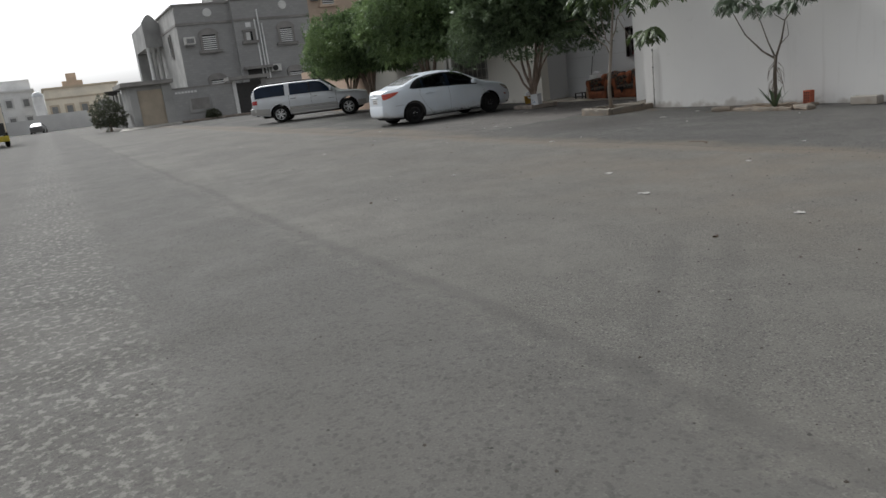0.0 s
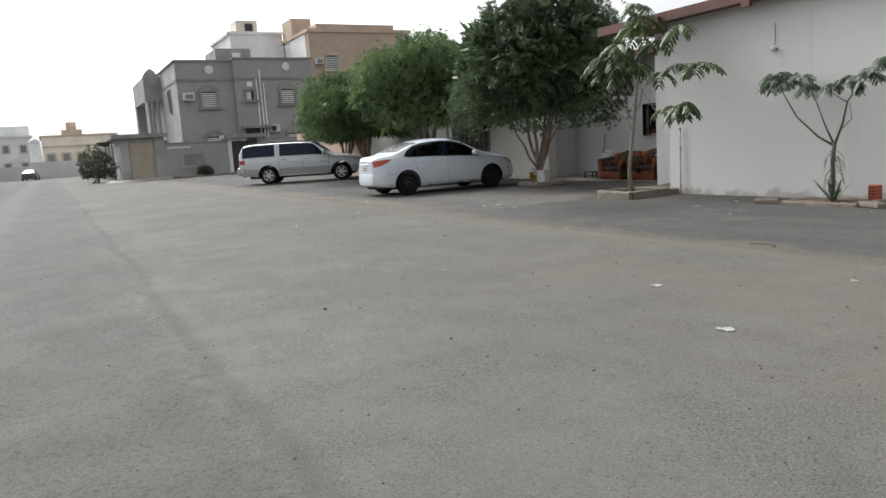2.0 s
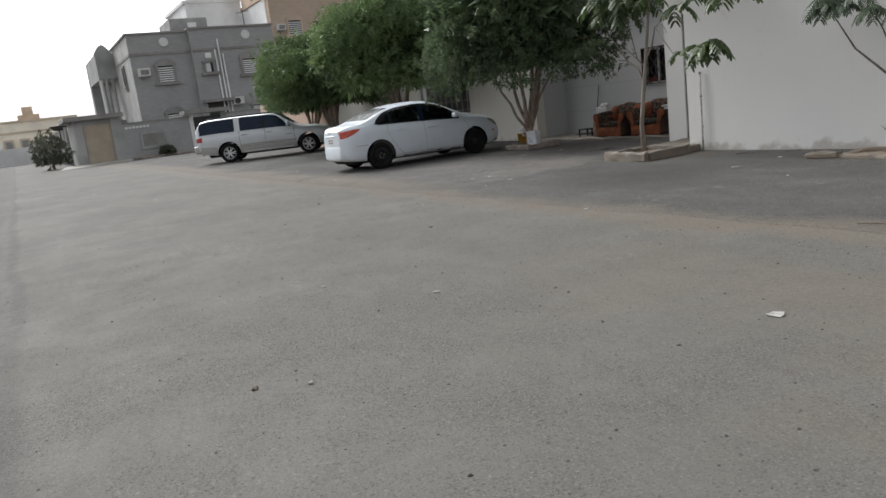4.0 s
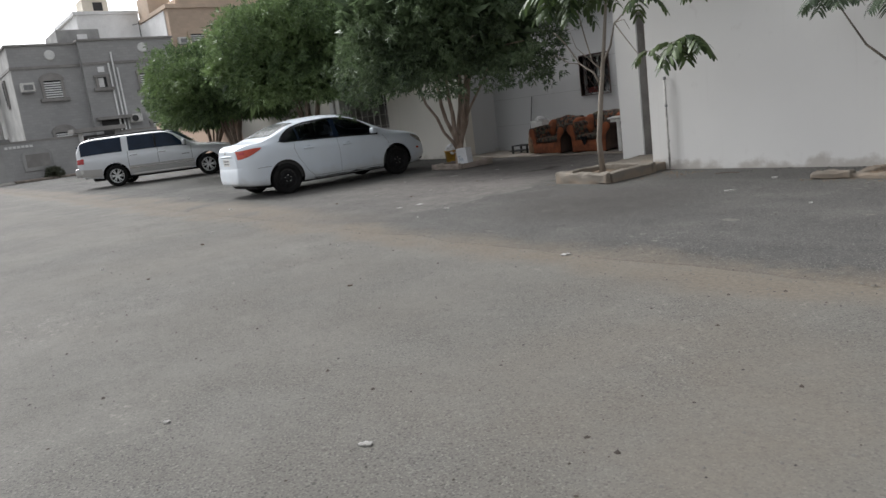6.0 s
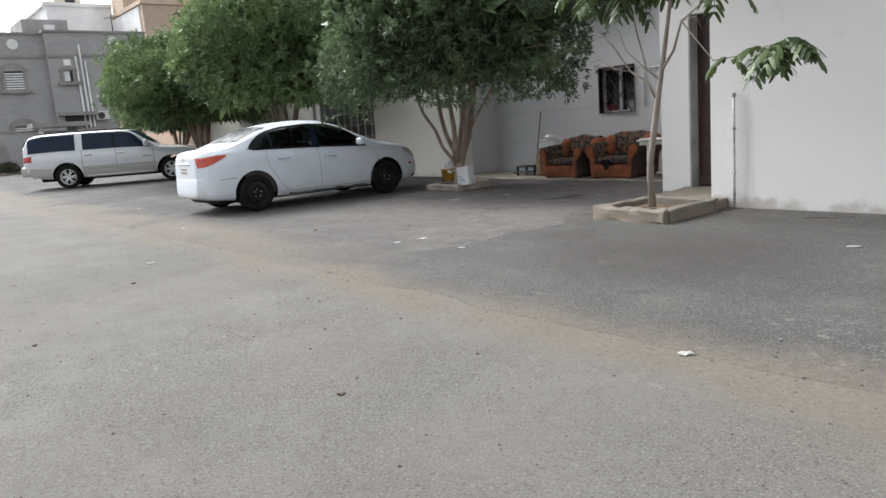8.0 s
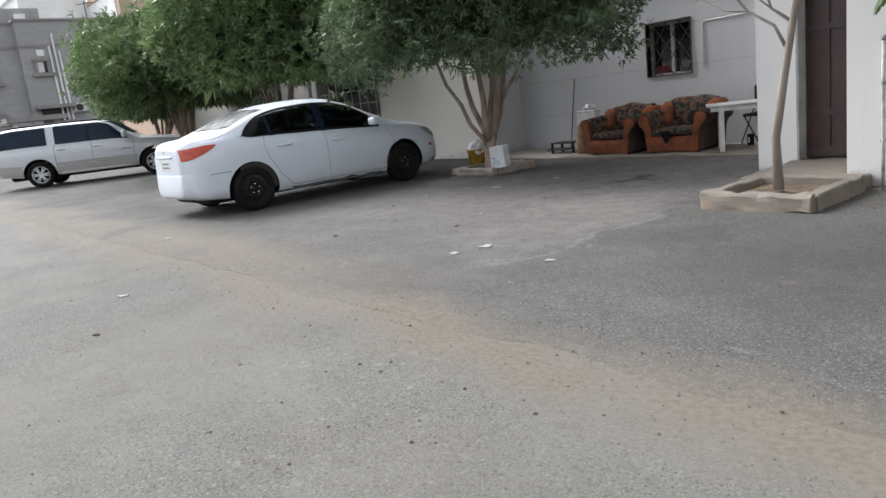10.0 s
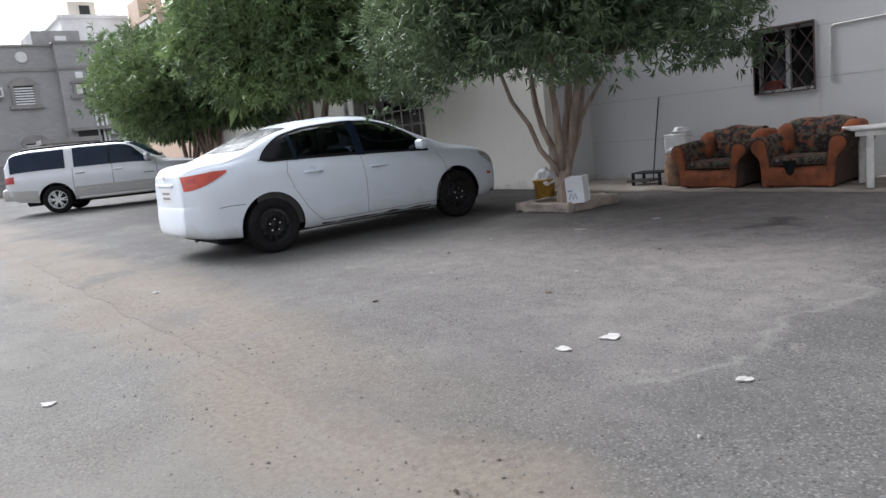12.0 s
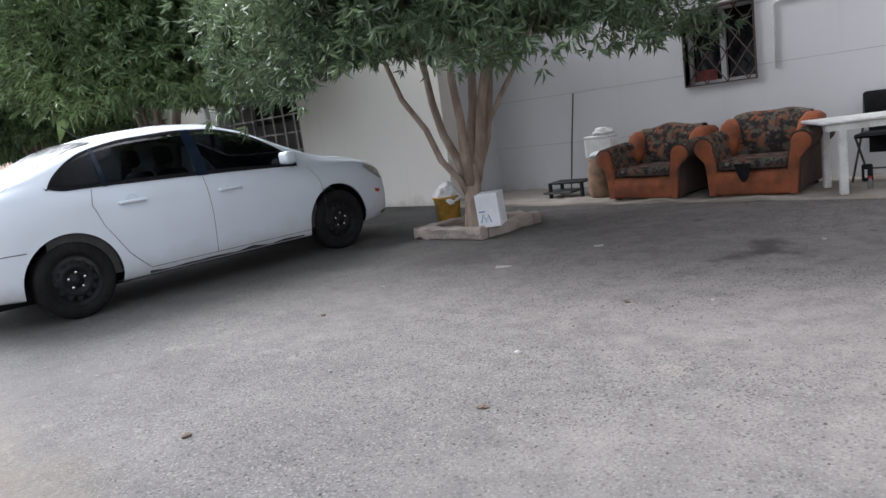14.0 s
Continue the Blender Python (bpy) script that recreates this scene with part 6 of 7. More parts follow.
sapling("poinciana_sapling", "young feather-leaved tree with a leaning thin trunk in a concrete planter", (-12.62, 13.72, 0.12),
        [(0, 0, 0, 0.055), (-0.02, 0, 0.45, 0.046), (0.06, 0.0, 0.95, 0.042), (0.14, 0.0, 1.40, 0.036), (0.22, -0.02, 1.75, 0.03), (0.32, -0.03, 2.3, 0.022), (0.40, 0.0, 2.9, 0.014), (0.42, 0, 3.4, 0.007)],
        [[(0.08, 0, 1.22, 0.02), (0.0, -0.02, 1.40, 0.016), (-0.22, -0.04, 1.55, 0.014), (-0.45, -0.05, 1.86, 0.011), (-0.62, -0.1, 2.05, 0.006)],
         [(0.13, 0, 1.42, 0.018), (-0.05, 0.03, 1.55, 0.014), (-0.18, 0.05, 1.95, 0.011), (-0.32, 0.06, 2.5, 0.006)],
         [(0.16, -0.01, 1.50, 0.02), (0.34, -0.03, 1.72, 0.017), (0.45, -0.05, 2.0, 0.013), (0.85, -0.08, 2.22, 0.009), (1.4, -0.15, 2.36, 0.007), (1.9, -0.18, 2.30, 0.005)],
         [(0.45, -0.05, 2.0, 0.011), (0.62, -0.1, 1.82, 0.009), (0.85, -0.12, 1.55, 0.008), (1.15, -0.18, 1.56, 0.007), (1.62, -0.22, 1.64, 0.005)],
         [(-0.22, -0.04, 1.55, 0.009), (-0.40, -0.06, 1.58, 0.007), (-0.62, -0.08, 1.72, 0.005), (-0.75, -0.08, 1.70, 0.003)],
         [(-0.05, 0.03, 1.55, 0.009), (-0.30, 0.0, 1.78, 0.006), (-0.38, -0.02, 2.02, 0.004), (-0.55, -0.02, 2.12, 0.003)],
         [(0.45, -0.05, 2.0, 0.009), (0.62, -0.06, 2.02, 0.006), (0.70, -0.06, 1.88, 0.004)],
         [(0.32, -0.03, 2.3, 0.012), (0.05, -0.05, 2.6, 0.009), (-0.35, -0.08, 2.75, 0.005)],
         [(0.36, 0, 2.6, 0.010), (0.75, 0.02, 2.85, 0.008), (1.35, 0.0, 3.05, 0.005)]],
        [(-0.32, 0.06, 2.5, 6, 0.42), (-0.35, -0.08, 2.75, 7, 0.45), (0.05, -0.05, 2.6, 5, 0.42), (0.42, 0, 3.4, 7, 0.40), (0.40, 0, 3.0, 5, 0.42),
         (1.4, -0.15, 2.36, 4, 0.38), (1.9, -0.18, 2.30, 5, 0.42), (0.95, -0.1, 2.27, 3, 0.36), (1.64, -0.22, 1.64, 8, 0.40), (1.40, -0.2, 1.60, 5, 0.36), (1.05, -0.14, 1.58, 2, 0.26), (1.35, 0, 3.05, 5, 0.42), (0.25, 0, 3.62, 5, 0.40), (0.75, 0.02, 2.86, 4, 0.42), (0.3, 0.0, 2.45, 4, 0.4), (-0.6, -0.05, 2.45, 6, 0.42), (-0.75, -0.1, 2.7, 5, 0.42), (-0.1, -0.1, 2.95, 5, 0.42), (0.1, 0.05, 3.25, 4, 0.4)],
        "leaf_fresh", 5, "bark_grey", 0.82)
sapling("feather_tree", "small spreading tree with feathery grey-green leaves against the white wall", (-8.61, 14.18, 0.05),
        [(0, 0, 0, 0.062), (0.01, 0, 0.3, 0.055), (0.0, 0, 0.6, 0.05), (0.02, 0, 0.88, 0.048)],
        [[(0.0, 0, 0.86, 0.034), (-0.25, 0, 1.0, 0.026), (-0.62, -0.02, 1.34, 0.02), (-0.86, -0.05, 1.76, 0.013), (-0.96, -0.05, 1.98, 0.006)],
         [(0.0, 0, 0.9, 0.03), (-0.12, -0.03, 1.18, 0.02), (-0.25, -0.05, 1.54, 0.014), (-0.38, -0.05, 1.80, 0.007)],
         [(0.03, 0, 0.88, 0.034), (0.15, 0, 1.2, 0.026), (0.22, 0, 1.52, 0.019), (0.55, -0.03, 1.86, 0.013), (0.85, -0.05, 2.04, 0.008), (0.94, -0.05, 2.36, 0.004)],
         [(0.22, 0, 1.50, 0.014), (0.05, -0.03, 1.62, 0.010), (-0.05, -0.04, 1.75, 0.005)],
         [(0.12, 0.0, 1.1, 0.014), (0.28, 0.02, 1.25, 0.010), (0.24, 0.02, 1.5, 0.005)]],
        [(-0.98, -0.05, 2.05, 9, 0.40), (-0.85, -0.05, 1.94, 6, 0.34), (-0.65, 0.05, 1.98, 5, 0.32), (-0.38, -0.05, 1.84, 6, 0.32), (-0.05, -0.04, 1.82, 5, 0.30), (0.3, 0, 1.84, 5, 0.34), (0.55, -0.03, 1.92, 7, 0.38), (0.85, -0.05, 2.06, 8, 0.38), (0.2, -0.05, 1.86, 4, 0.32), (0.95, -0.05, 2.12, 4, 0.30)],
        "leaf_dull", 8, "bark_dark", 0.62, 0.85, 9)
dead = Geo()
rg = np.random.default_rng(3)
for k in range(26):
    z = 0.25 + 0.6 * rg.uniform()
    a = rg.uniform(0, 6.28)
    dead.tube([(0.04 * math.cos(a), 0.04 * math.sin(a), z), (0.13 * math.cos(a), 0.1 * math.sin(a), z - 0.10), (0.16 * math.cos(a), 0.12 * math.sin(a), z - 0.28)], [0.006, 0.004, 0.002], 4)
solid("dry_creeper", dead, "twig", "dry creeper stems hanging on the small trunk", "creeper", m=pose(-8.57, 14.16, 0.05))
g = Geo()
for k in range(11):
    a = 2 * math.pi * k / 11 + 0.2 * (k % 3)
    ln, lean = 0.30 + 0.07 * (k % 3), 0.45 + 0.25 * (k % 2)
    o = Vector((math.cos(a), math.sin(a), 0))
    s = Vector((-math.sin(a), math.cos(a), 0))
    v = []
    for j in range(5):
        q = j / 4
        c = o * (0.02 + ln * lean * q) + Vector((0, 0, ln * (q - 0.18 * q * q)))
        w = 0.035 * (1 - q) ** 0.6 * (0.7 + 0.6 * q)
        v += [c - s * w + Vector((0, 0, 0.012)), c - o * 0.012, c + s * w + Vector((0, 0, 0.012))]
    f = []
    for j in range(4):
        f += [(3 * j, 3 * j + 1, 3 * j + 4, 3 * j + 3), (3 * j + 1, 3 * j + 2, 3 * j + 5, 3 * j + 4)]
    g.add(v, f)
solid("agave", g, "leaf_dull", "small agave with stiff grey-green blades at the tree's foot", "plant", m=pose(-8.47, 13.98, 0.04))
rng = np.random.default_rng(77)
bush = thing("bush", "dusty dark rounded bush beside the garage wall", "bush", pose(-66.5, 6.9, 0))
V, F = leaf_cloud(crown_points(rng, 520, 1.35, 1.35, 0.45, 2.65, 26, 0.2, 0.5), 2.4, rng, 8)
fast_mesh("foliage", V, F, "leaf_bush", bush)
part("stem", Geo().tube([(0, 0, 0), (0.1, 0, 0.9)], [0.12, 0.08], 8), "bark", bush)
bush2 = thing("bush", "low dark shrub at the foot of the block wall", "bush", pose(GX + 0.9, 14.7, 0.1))
V, F = leaf_cloud(crown_points(rng, 180, 0.65, 0.5, 0.0, 0.65, 8), 2.0, rng, 8)
fast_mesh("foliage", V, F, "leaf_bush", bush2)


# ---- planters and loose things ----
def planter(name, label, x0, x1, y0, y1, h, rim, material, m=None):
    """A box of four cast walls with soil inside."""
    ob = thing(name, label, "planter", m)
    s = x0 * 3.1
    part("front_wall", Geo().rough_box(x0, x1, y0, y0 + rim, 0, h, 0.015, 0.022, s), material, ob)
    part("back_wall", Geo().rough_box(x0, x1, y1 - rim, y1, 0, h, 0.012, 0.014, s + 3), material, ob)
    part("side_wall", Geo().rough_box(x0, x0 + rim, y0 + rim, y1 - rim, 0, h - 0.003, 0.012, 0.012, s + 6), material, ob)
    part("side_wall", Geo().rough_box(x1 - rim, x1, y0 + rim, y1 - rim, 0, h - 0.003, 0.012, 0.012, s + 9), material, ob)
    g = Geo()
    rows = []
    for j in range(9):
        rows.append([(x0 + rim + (x1 - x0 - 2 * rim) * i / 8, y0 + rim + (y1 - y0 - 2 * rim) * j / 8, h * 0.55 + 0.03 * noise.noise((i * 0.9 + x0, j * 0.9, 0))) for i in range(9)])
    g.grid(rows)
    part("soil", g, "soil", ob, "dry brown soil", True)
    return ob


planter("planter", "chipped bare cement planter box joined to the doorstep", -13.10, -12.12, 13.22, 14.30, 0.165, 0.11, "planter_cement")
kerb = planter("planter", "low square kerb of worn concrete round the shade tree", -0.52, 0.42, -0.48, 0.50, 0.12, 0.14, "kerb", pose(-17.98, 15.45, 0.018, 0, 0, 0))
low = planter("planter", "low broken kerb round the small tree", -9.25, -7.88, 13.66, 14.42, 0.07, 0.12, "planter_cement")
for x, y, r in ((-9.40, 13.70, 12), (-7.72, 13.75, -14)):
    solid("kerb_stone", Geo().rough_box(-0.20, 0.20, -0.09, 0.09, 0, 0.085, 0.02, 0.016, x), "planter_cement", "loose worn kerb stone beside the low planter", "kerb stone", m=pose(x, y, 0.018, 0, 0, r))
solid("concrete_block", Geo().soft_box(-0.23, 0.23, -0.10, 0.10, 0, 0.14, 0.012), "concrete", "grey concrete block at the foot of the white wall", "block", m=pose(-6.98, 14.36, 0.018, 0, 0, 2))
clay = thing("clay_block", "upright red hollow clay block", "block", pose(-8.03, 14.33, 0.018))
part("body", Geo().soft_box(-0.075, 0.075, -0.06, 0.06, 0, 0.275, 0.006), "clay", clay)
# dark plates on the face paint the shade inside the block's holes
g = Geo()
for i in range(3):
    for j in range(5):
        g.box(-0.057 + i * 0.042, -0.027 + i * 0.042, -0.0635, -0.0605, 0.03 + j * 0.047, 0.062 + j * 0.047)
part("hollow", g, "clay_hole", clay)


def armchair(m, label, seed):
    """A wide upholstered armchair: scrolled arms that flare outwards, printed seat and back, ear-shaped wings; front towards -y."""
    rng = np.random.default_rng(seed)
    ch = thing("armchair", label, "armchair", m, "old armchairs")
    d = 0.88
    scroll = [(0.465 + 0.098 * math.cos(a), 0.512 + 0.098 * math.sin(a)) for a in np.linspace(-0.95, math.pi + 0.25, 13)]
    prof = [(0.425, 0.02), (0.435, 0.20), (0.45, 0.34), (0.478, 0.405)] + scroll + [(0.352, 0.42), (0.335, 0.30), (0.33, 0.02)]
    split = 9                       # the print covers the arm from here inwards
    part("base", Geo().soft_box(-0.40, 0.40, 0.06, d, 0.02, 0.27, 0.03, None, 2), "brown_side", ch, "dusty dark brown base", True)
    rail = Geo()
    rows = []
    for x in np.linspace(-0.37, 0.37, 15):
        dip = 0.020 * (1 - (x / 0.37) ** 2)
        rows.append([(x, 0.05, 0.02), (x, -0.022, 0.022), (x, -0.032, 0.05), (x, -0.036, 0.16), (x, -0.026, 0.245 - dip), (x, 0.012, 0.268 - dip), (x, 0.07, 0.268 - dip)])
    part("seat_rail", rail.grid(rows), "orange_velour", ch, "worn orange velour front", True)
    part("seat_cushion", Geo().soft_box(-0.335, 0.335, -0.012, d - 0.24, 0.262, 0.372, 0.045, None, 4), "print", ch, "dark floral seat cushion", True)
    part("cushion_piping", Geo().tube([(x, -0.016, 0.285) for x in np.linspace(-0.32, 0.32, 9)], 0.008, 6), "piping", ch, smooth=True)
    for s in (-1, 1):
        ys = ((0.0, 0.97), (0.02, 1.0), (0.2, 1.0), (0.42, 1.0), (0.64, 0.99), (0.84, 0.97))
        rows = [[(s * (0.40 + (x - 0.40) * k), y, 0.02 + (z - 0.02) * k + 0.035 * math.sin(y * 3.0)) for x, z in prof[:split + 1]] for y, k in ys]
        a = part("arm", Geo().grid(rows), "brown_side", ch, "dusty dark brown arm side", True)
        rows = [[(s * (0.40 + (x - 0.40) * k), y, 0.02 + (z - 0.02) * k + 0.035 * math.sin(y * 3.0) + 0.005 * rng.normal()) for x, z in prof[split:]] for y, k in ys]
        part("arm_cover", Geo().grid(rows), "print", a, "dark floral arm cover", True)
        ring = lambda k, y, up: [(s * (0.40 + (x - 0.40) * k), y, 0.02 + (z - 0.02) * (1 - (1 - k) * up)) for x, z in prof]
        front = Geo().grid([ring(0.985, 0.012, 0.5), ring(0.94, -0.016, 0.45), ring(0.82, -0.030, 0.35), ring(0.6, -0.034, 0.3)], True)
        front.add(ring(0.6, -0.034, 0.3), [tuple(range(len(prof)))])
        part("arm_front", front, "orange_velour", a, "orange velour scroll front", True)
        part("arm_piping", Geo().tube([(x, -0.006, z) for x, y, z in ring(0.985, 0, 0.5)], 0.008, 6), "piping", a, smooth=True)
        ear = [(0.335, 0.36), (0.29, 0.46), (0.275, 0.57), (0.295, 0.67), (0.35, 0.735), (0.42, 0.745), (0.475, 0.70), (0.495, 0.61), (0.47, 0.50), (0.43, 0.40)]
        cx, cz = 0.385, 0.57
        rows = [[(s * (cx + (x - cx) * k), y + 0.22 * (z - 0.36), cz + (z - cz) * k) for x, z in ear] for y, k in ((0.425, 0.40), (0.435, 0.72), (0.47, 0.95), (0.54, 1.03), (0.66, 1.0), (0.80, 0.92))]
        wing = Geo().grid(rows, True)
        wing.add(rows[0], [tuple(range(len(ear)))]).add(rows[-1], [tuple(range(len(ear)))])
        part("wing", wing, "orange_velour", ch, "orange velour wing", True)
    rows = []
    for z, y0, k in ((0.34, 0.53, 0.88), (0.45, 0.545, 0.95), (0.58, 0.575, 1.0), (0.69, 0.615, 1.02), (0.755, 0.66, 1.03), (0.785, 0.72, 1.02), (0.77, 0.80, 1.0), (0.60, 0.88, 1.0), (0.3, 0.90, 1.05), (0.04, 0.90, 1.05)):
        rows.append([(x * k * 0.375, y0 - 0.035 * (1 - x * x) * (0.4 < z < 0.78 and y0 < 0.75), z + (0.022 * math.cos(2.2 * x) + 0.012 * math.sin(5 * x + seed)) * (z > 0.6)) for x in np.linspace(-1, 1, 15)])
    part("backrest", Geo().grid(rows), "print", ch, "dark floral backrest", True)
    for x in (-0.36, 0.36):
        for y in (0.08, d - 0.08):
            part("foot", Geo().lathe([(0.03, 0.0), (0.035, 0.025)], 8, pose(x, y, 0), True), "black_plastic", ch)
    return ch


armchair(pose(-16.99, 17.06, 0.055, 0, 0, -3) @ Matrix.Diagonal((1, 1, 0.95, 1)), "worn orange armchair with dark floral cushions beside a foam box", 2)
armchair(pose(-15.82, 17.09, 0.055, 0, 0, 3), "worn orange armchair with dark floral cushions and a cloth", 5)
g = Geo()
rows = []
for j in range(7):
    rows.append([(-0.075 + 0.026 * i + 0.02 * noise.noise((i, j, 1)), -0.035 - 0.02 * noise.noise((i * 0.7, j * 0.8, 5)) - 0.004 * j, 0.12 - 0.030 * j * (1 - 0.085 * abs(i - 3.4) ** 2)) for i in range(7)])
g.grid(rows)
cl = solid("cloth", g, "black_cloth", "crumpled black cloth hanging over the seat's edge", "cloth", m=pose(-15.88, 17.06, 0.27))
sm = cl.modifiers.new("thick", "SOLIDIFY")
sm.thickness = 0.008

table = thing("plastic_table", "chalky white plastic garden table", "table", pose(-14.85, 17.36, 0.055, 0, 0, 31))
part("tabletop", Geo().soft_box(-0.48, 0.62, -0.28, 0.42, 0.642, 0.670, 0.012, None, 3), "white_plastic", table, smooth=True)
for y in (-0.24, 0.365):
    part("apron", Geo().box(-0.43, 0.57, y, y + 0.015, 0.58, 0.635), "white_plastic", table)
for x in (-0.28, 0.50):
    for y in (-0.20, 0.34):
        part("leg", Geo().soft_box(x - 0.04, x + 0.03, y - 0.03, y + 0.04, 0, 0.60, 0.012), "white_plastic", table)
chair = thing("folding_chair", "black folding chair with a padded back, against the wall", "chair", pose(-14.92, 18.07, 0.055, 0, 0, 0))
part("backrest", Geo().soft_box(-0.21, 0.21, 0.20, 0.235, 0.62, 0.86, 0.03, None, 3), "black_cloth", chair, smooth=True)
part("seat", Geo().soft_box(-0.21, 0.21, -0.20, 0.20, 0.42, 0.465, 0.025, None, 2), "black_cloth", chair, smooth=True)
part("back_panel", Geo().box(-0.17, 0.17, 0.21, 0.22, 0.24, 0.62), "black_cloth", chair)
for x in (-0.21, 0.21):
    part("leg", Geo().tube([(x, -0.26, 0), (x, 0.20, 0.55), (x, 0.235, 0.84)], 0.011, 8), "iron_dark", chair, smooth=True)
    part("leg", Geo().tube([(x * 0.94, 0.26, 0), (x * 0.94, -0.16, 0.43)], 0.011, 8), "iron_dark", chair, smooth=True)
part("rung", Geo().tube([(-0.2, 0.20, 0.08), (0.2, 0.20, 0.08)], 0.009, 6), "iron_dark", chair)
can = thing("can", "dark drink can with a pale mark under the table", "can", pose(-15.02, 17.9, 0.055))
part("body", Geo().lathe([(0, 0), (0.045, 0), (0.05, 0.01), (0.05, 0.15), (0.042, 0.165), (0, 0.165)], 16), "black_plastic", can, smooth=True)
part("mark", Geo().box(-0.012, 0.012, -0.052, -0.049, 0.04, 0.12), "plate", can)
btl = thing("bottle", "small dark bottle with a red cap on the plinth", "bottle", pose(-14.86, 17.35, 0.055))
part("body", Geo().lathe([(0, 0), (0.022, 0), (0.024, 0.06), (0.012, 0.09), (0.012, 0.105)], 12), "bar_dark", btl, smooth=True)
part("cap", Geo().lathe([(0.014, 0.1), (0.014, 0.12), (0, 0.122)], 10), "lamp_deep", btl)

pole = solid("pole", Geo().tube([(-18.68, 18.16, 0.055), (-18.65, 18.24, 0.7), (-18.61, 18.32, 1.33)], 0.011, 8), "iron_dark", "dark thin pole leaning on the back wall", "pole", smooth=True)
rack = thing("low_bench", "low black slatted frame on the plinth", "bench", pose(-18.26, 17.55, 0.055, 0, 0, 6))
for k in range(4):
    part("slat", Geo().soft_box(-0.24, 0.24, -0.16 + k * 0.09, -0.10 + k * 0.09, 0.17, 0.195, 0.006), "black_plastic", rack)
for x in (-0.22, 0.22):
    for y in (-0.14, 0.16):
        part("leg", Geo().box(x - 0.018, x + 0.018, y - 0.018, y + 0.018, 0, 0.17), "black_plastic", rack)
part("shelf", Geo().soft_box(-0.30, 0.10, -0.2, 0.1, 0.055, 0.08, 0.006), "iron_dark", rack)
sack = Geo().lathe([(0.0, 0.0), (0.16, 0.0), (0.19, 0.06), (0.195, 0.2), (0.18, 0.33), (0.155, 0.41), (0.165, 0.45), (0.12, 0.47), (0, 0.455)], 20)
sack.v = [(x * 0.85 + 0.012 * noise.noise((x * 9, y * 9, z * 9)), y * 0.8 + 0.012 * noise.noise((x * 9 + 5, y * 9, z * 9)), z) for x, y, z in sack.v]
solid("sack", sack, "sack", "tan woven sack standing beside the armchair", "sack", smooth=True, m=pose(-17.73, 17.42, 0.055))
stand = solid("stool", Geo().soft_box(-0.17, 0.17, -0.15, 0.15, 0.0, 0.44, 0.02), "brown_side", "dark crate behind the sack", "crate", m=pose(-17.86, 17.86, 0.055))
cool = thing("foam_box", "white foam box with a crumpled plastic bag on top", "box", pose(-17.95, 17.84, 0.495, 0, 0, 12))
part("box", Geo().soft_box(-0.17, 0.17, -0.14, 0.14, 0, 0.235, 0.015), "foam", cool)
part("lid", Geo().soft_box(-0.174, 0.174, -0.144, 0.144, 0.237, 0.27, 0.012), "foam", cool)


def crumple(name, label, at, r, seed, material="bag_white", flat=0.7):
    rng = np.random.default_rng(seed)
    bm = bmesh.new()
    bmesh.ops.create_icosphere(bm, subdivisions=3, radius=r)
    for v in bm.verts:
        v.co *= 1 + 0.35 * noise.noise(v.co * (3.2 / r) * 0.5 + Vector((seed, 0, 0))) + 0.12 * noise.noise(v.co * (9 / r) * 0.5)
        v.co.z = max(v.co.z * flat, -r * flat * 0.55)
    bm.verts.index_update()
    g = Geo().add([v.co[:] for v in bm.verts], [[v.index for v in f.verts] for f in bm.faces])
    bm.free()
    lo = min(p[2] for p in g.v)
    g.v = [(x, y, z - lo) for x, y, z in g.v]
    return solid(name, g, material, label, "bag", m=pose(*at))


crumple("plastic_bag", "crumpled white plastic bag on the foam box", (-17.90, 17.83, 0.766), 0.13, 2, flat=0.5)
crumple("plastic_bag", "small white bag stuffed behind the sack", (-17.74, 17.42, 0.52), 0.11, 9, flat=0.45)
carton = thing("carton", "white cardboard carton with blue marks leaning on the tree", "carton", pose(-17.60, 15.22, 0.13, 0, -3, 28))
part("body", Geo().soft_box(-0.11, 0.11, -0.15, 0.15, 0, 0.32, 0.004), "card_white", carton)
part("print_mark", Geo().tube([(-0.08, -0.1505, 0.05), (-0.05, -0.1505, 0.13), (-0.03, -0.1505, 0.06), (0.0, -0.1505, 0.12), (0.02, -0.1505, 0.05)], 0.006, 5), "blue_print", carton, "faded blue print")
part("print_mark", Geo().box(-0.09, -0.03, -0.1525, -0.1502, 0.15, 0.162), "blue_print", carton, "faded blue print")
part("flap_line", Geo().box(-0.108, 0.108, -0.002, 0.002, 0.3195, 0.322), "joint", carton)
tub = thing("tub", "dirty yellow plastic tub with a bag in it", "bucket", pose(-18.62, 15.66, 0.08))
part("body", Geo().lathe([(0.0, 0), (0.125, 0), (0.15, 0.27), (0.162, 0.275), (0.162, 0.295), (0.145, 0.29), (0.13, 0.05), (0, 0.04)], 24), "yellow_tub", tub, smooth=True)
part("handle", Geo().tube([(0.15 * math.cos(a), 0.02, 0.27 - 0.12 * math.sin(a)) for a in np.linspace(0, math.pi, 9)], 0.005, 6), "iron_grey", tub)
crumple("plastic_bag", "white plastic bag stuffed in the yellow tub", (-18.62, 15.66, 0.28), 0.145, 4, flat=1.0)


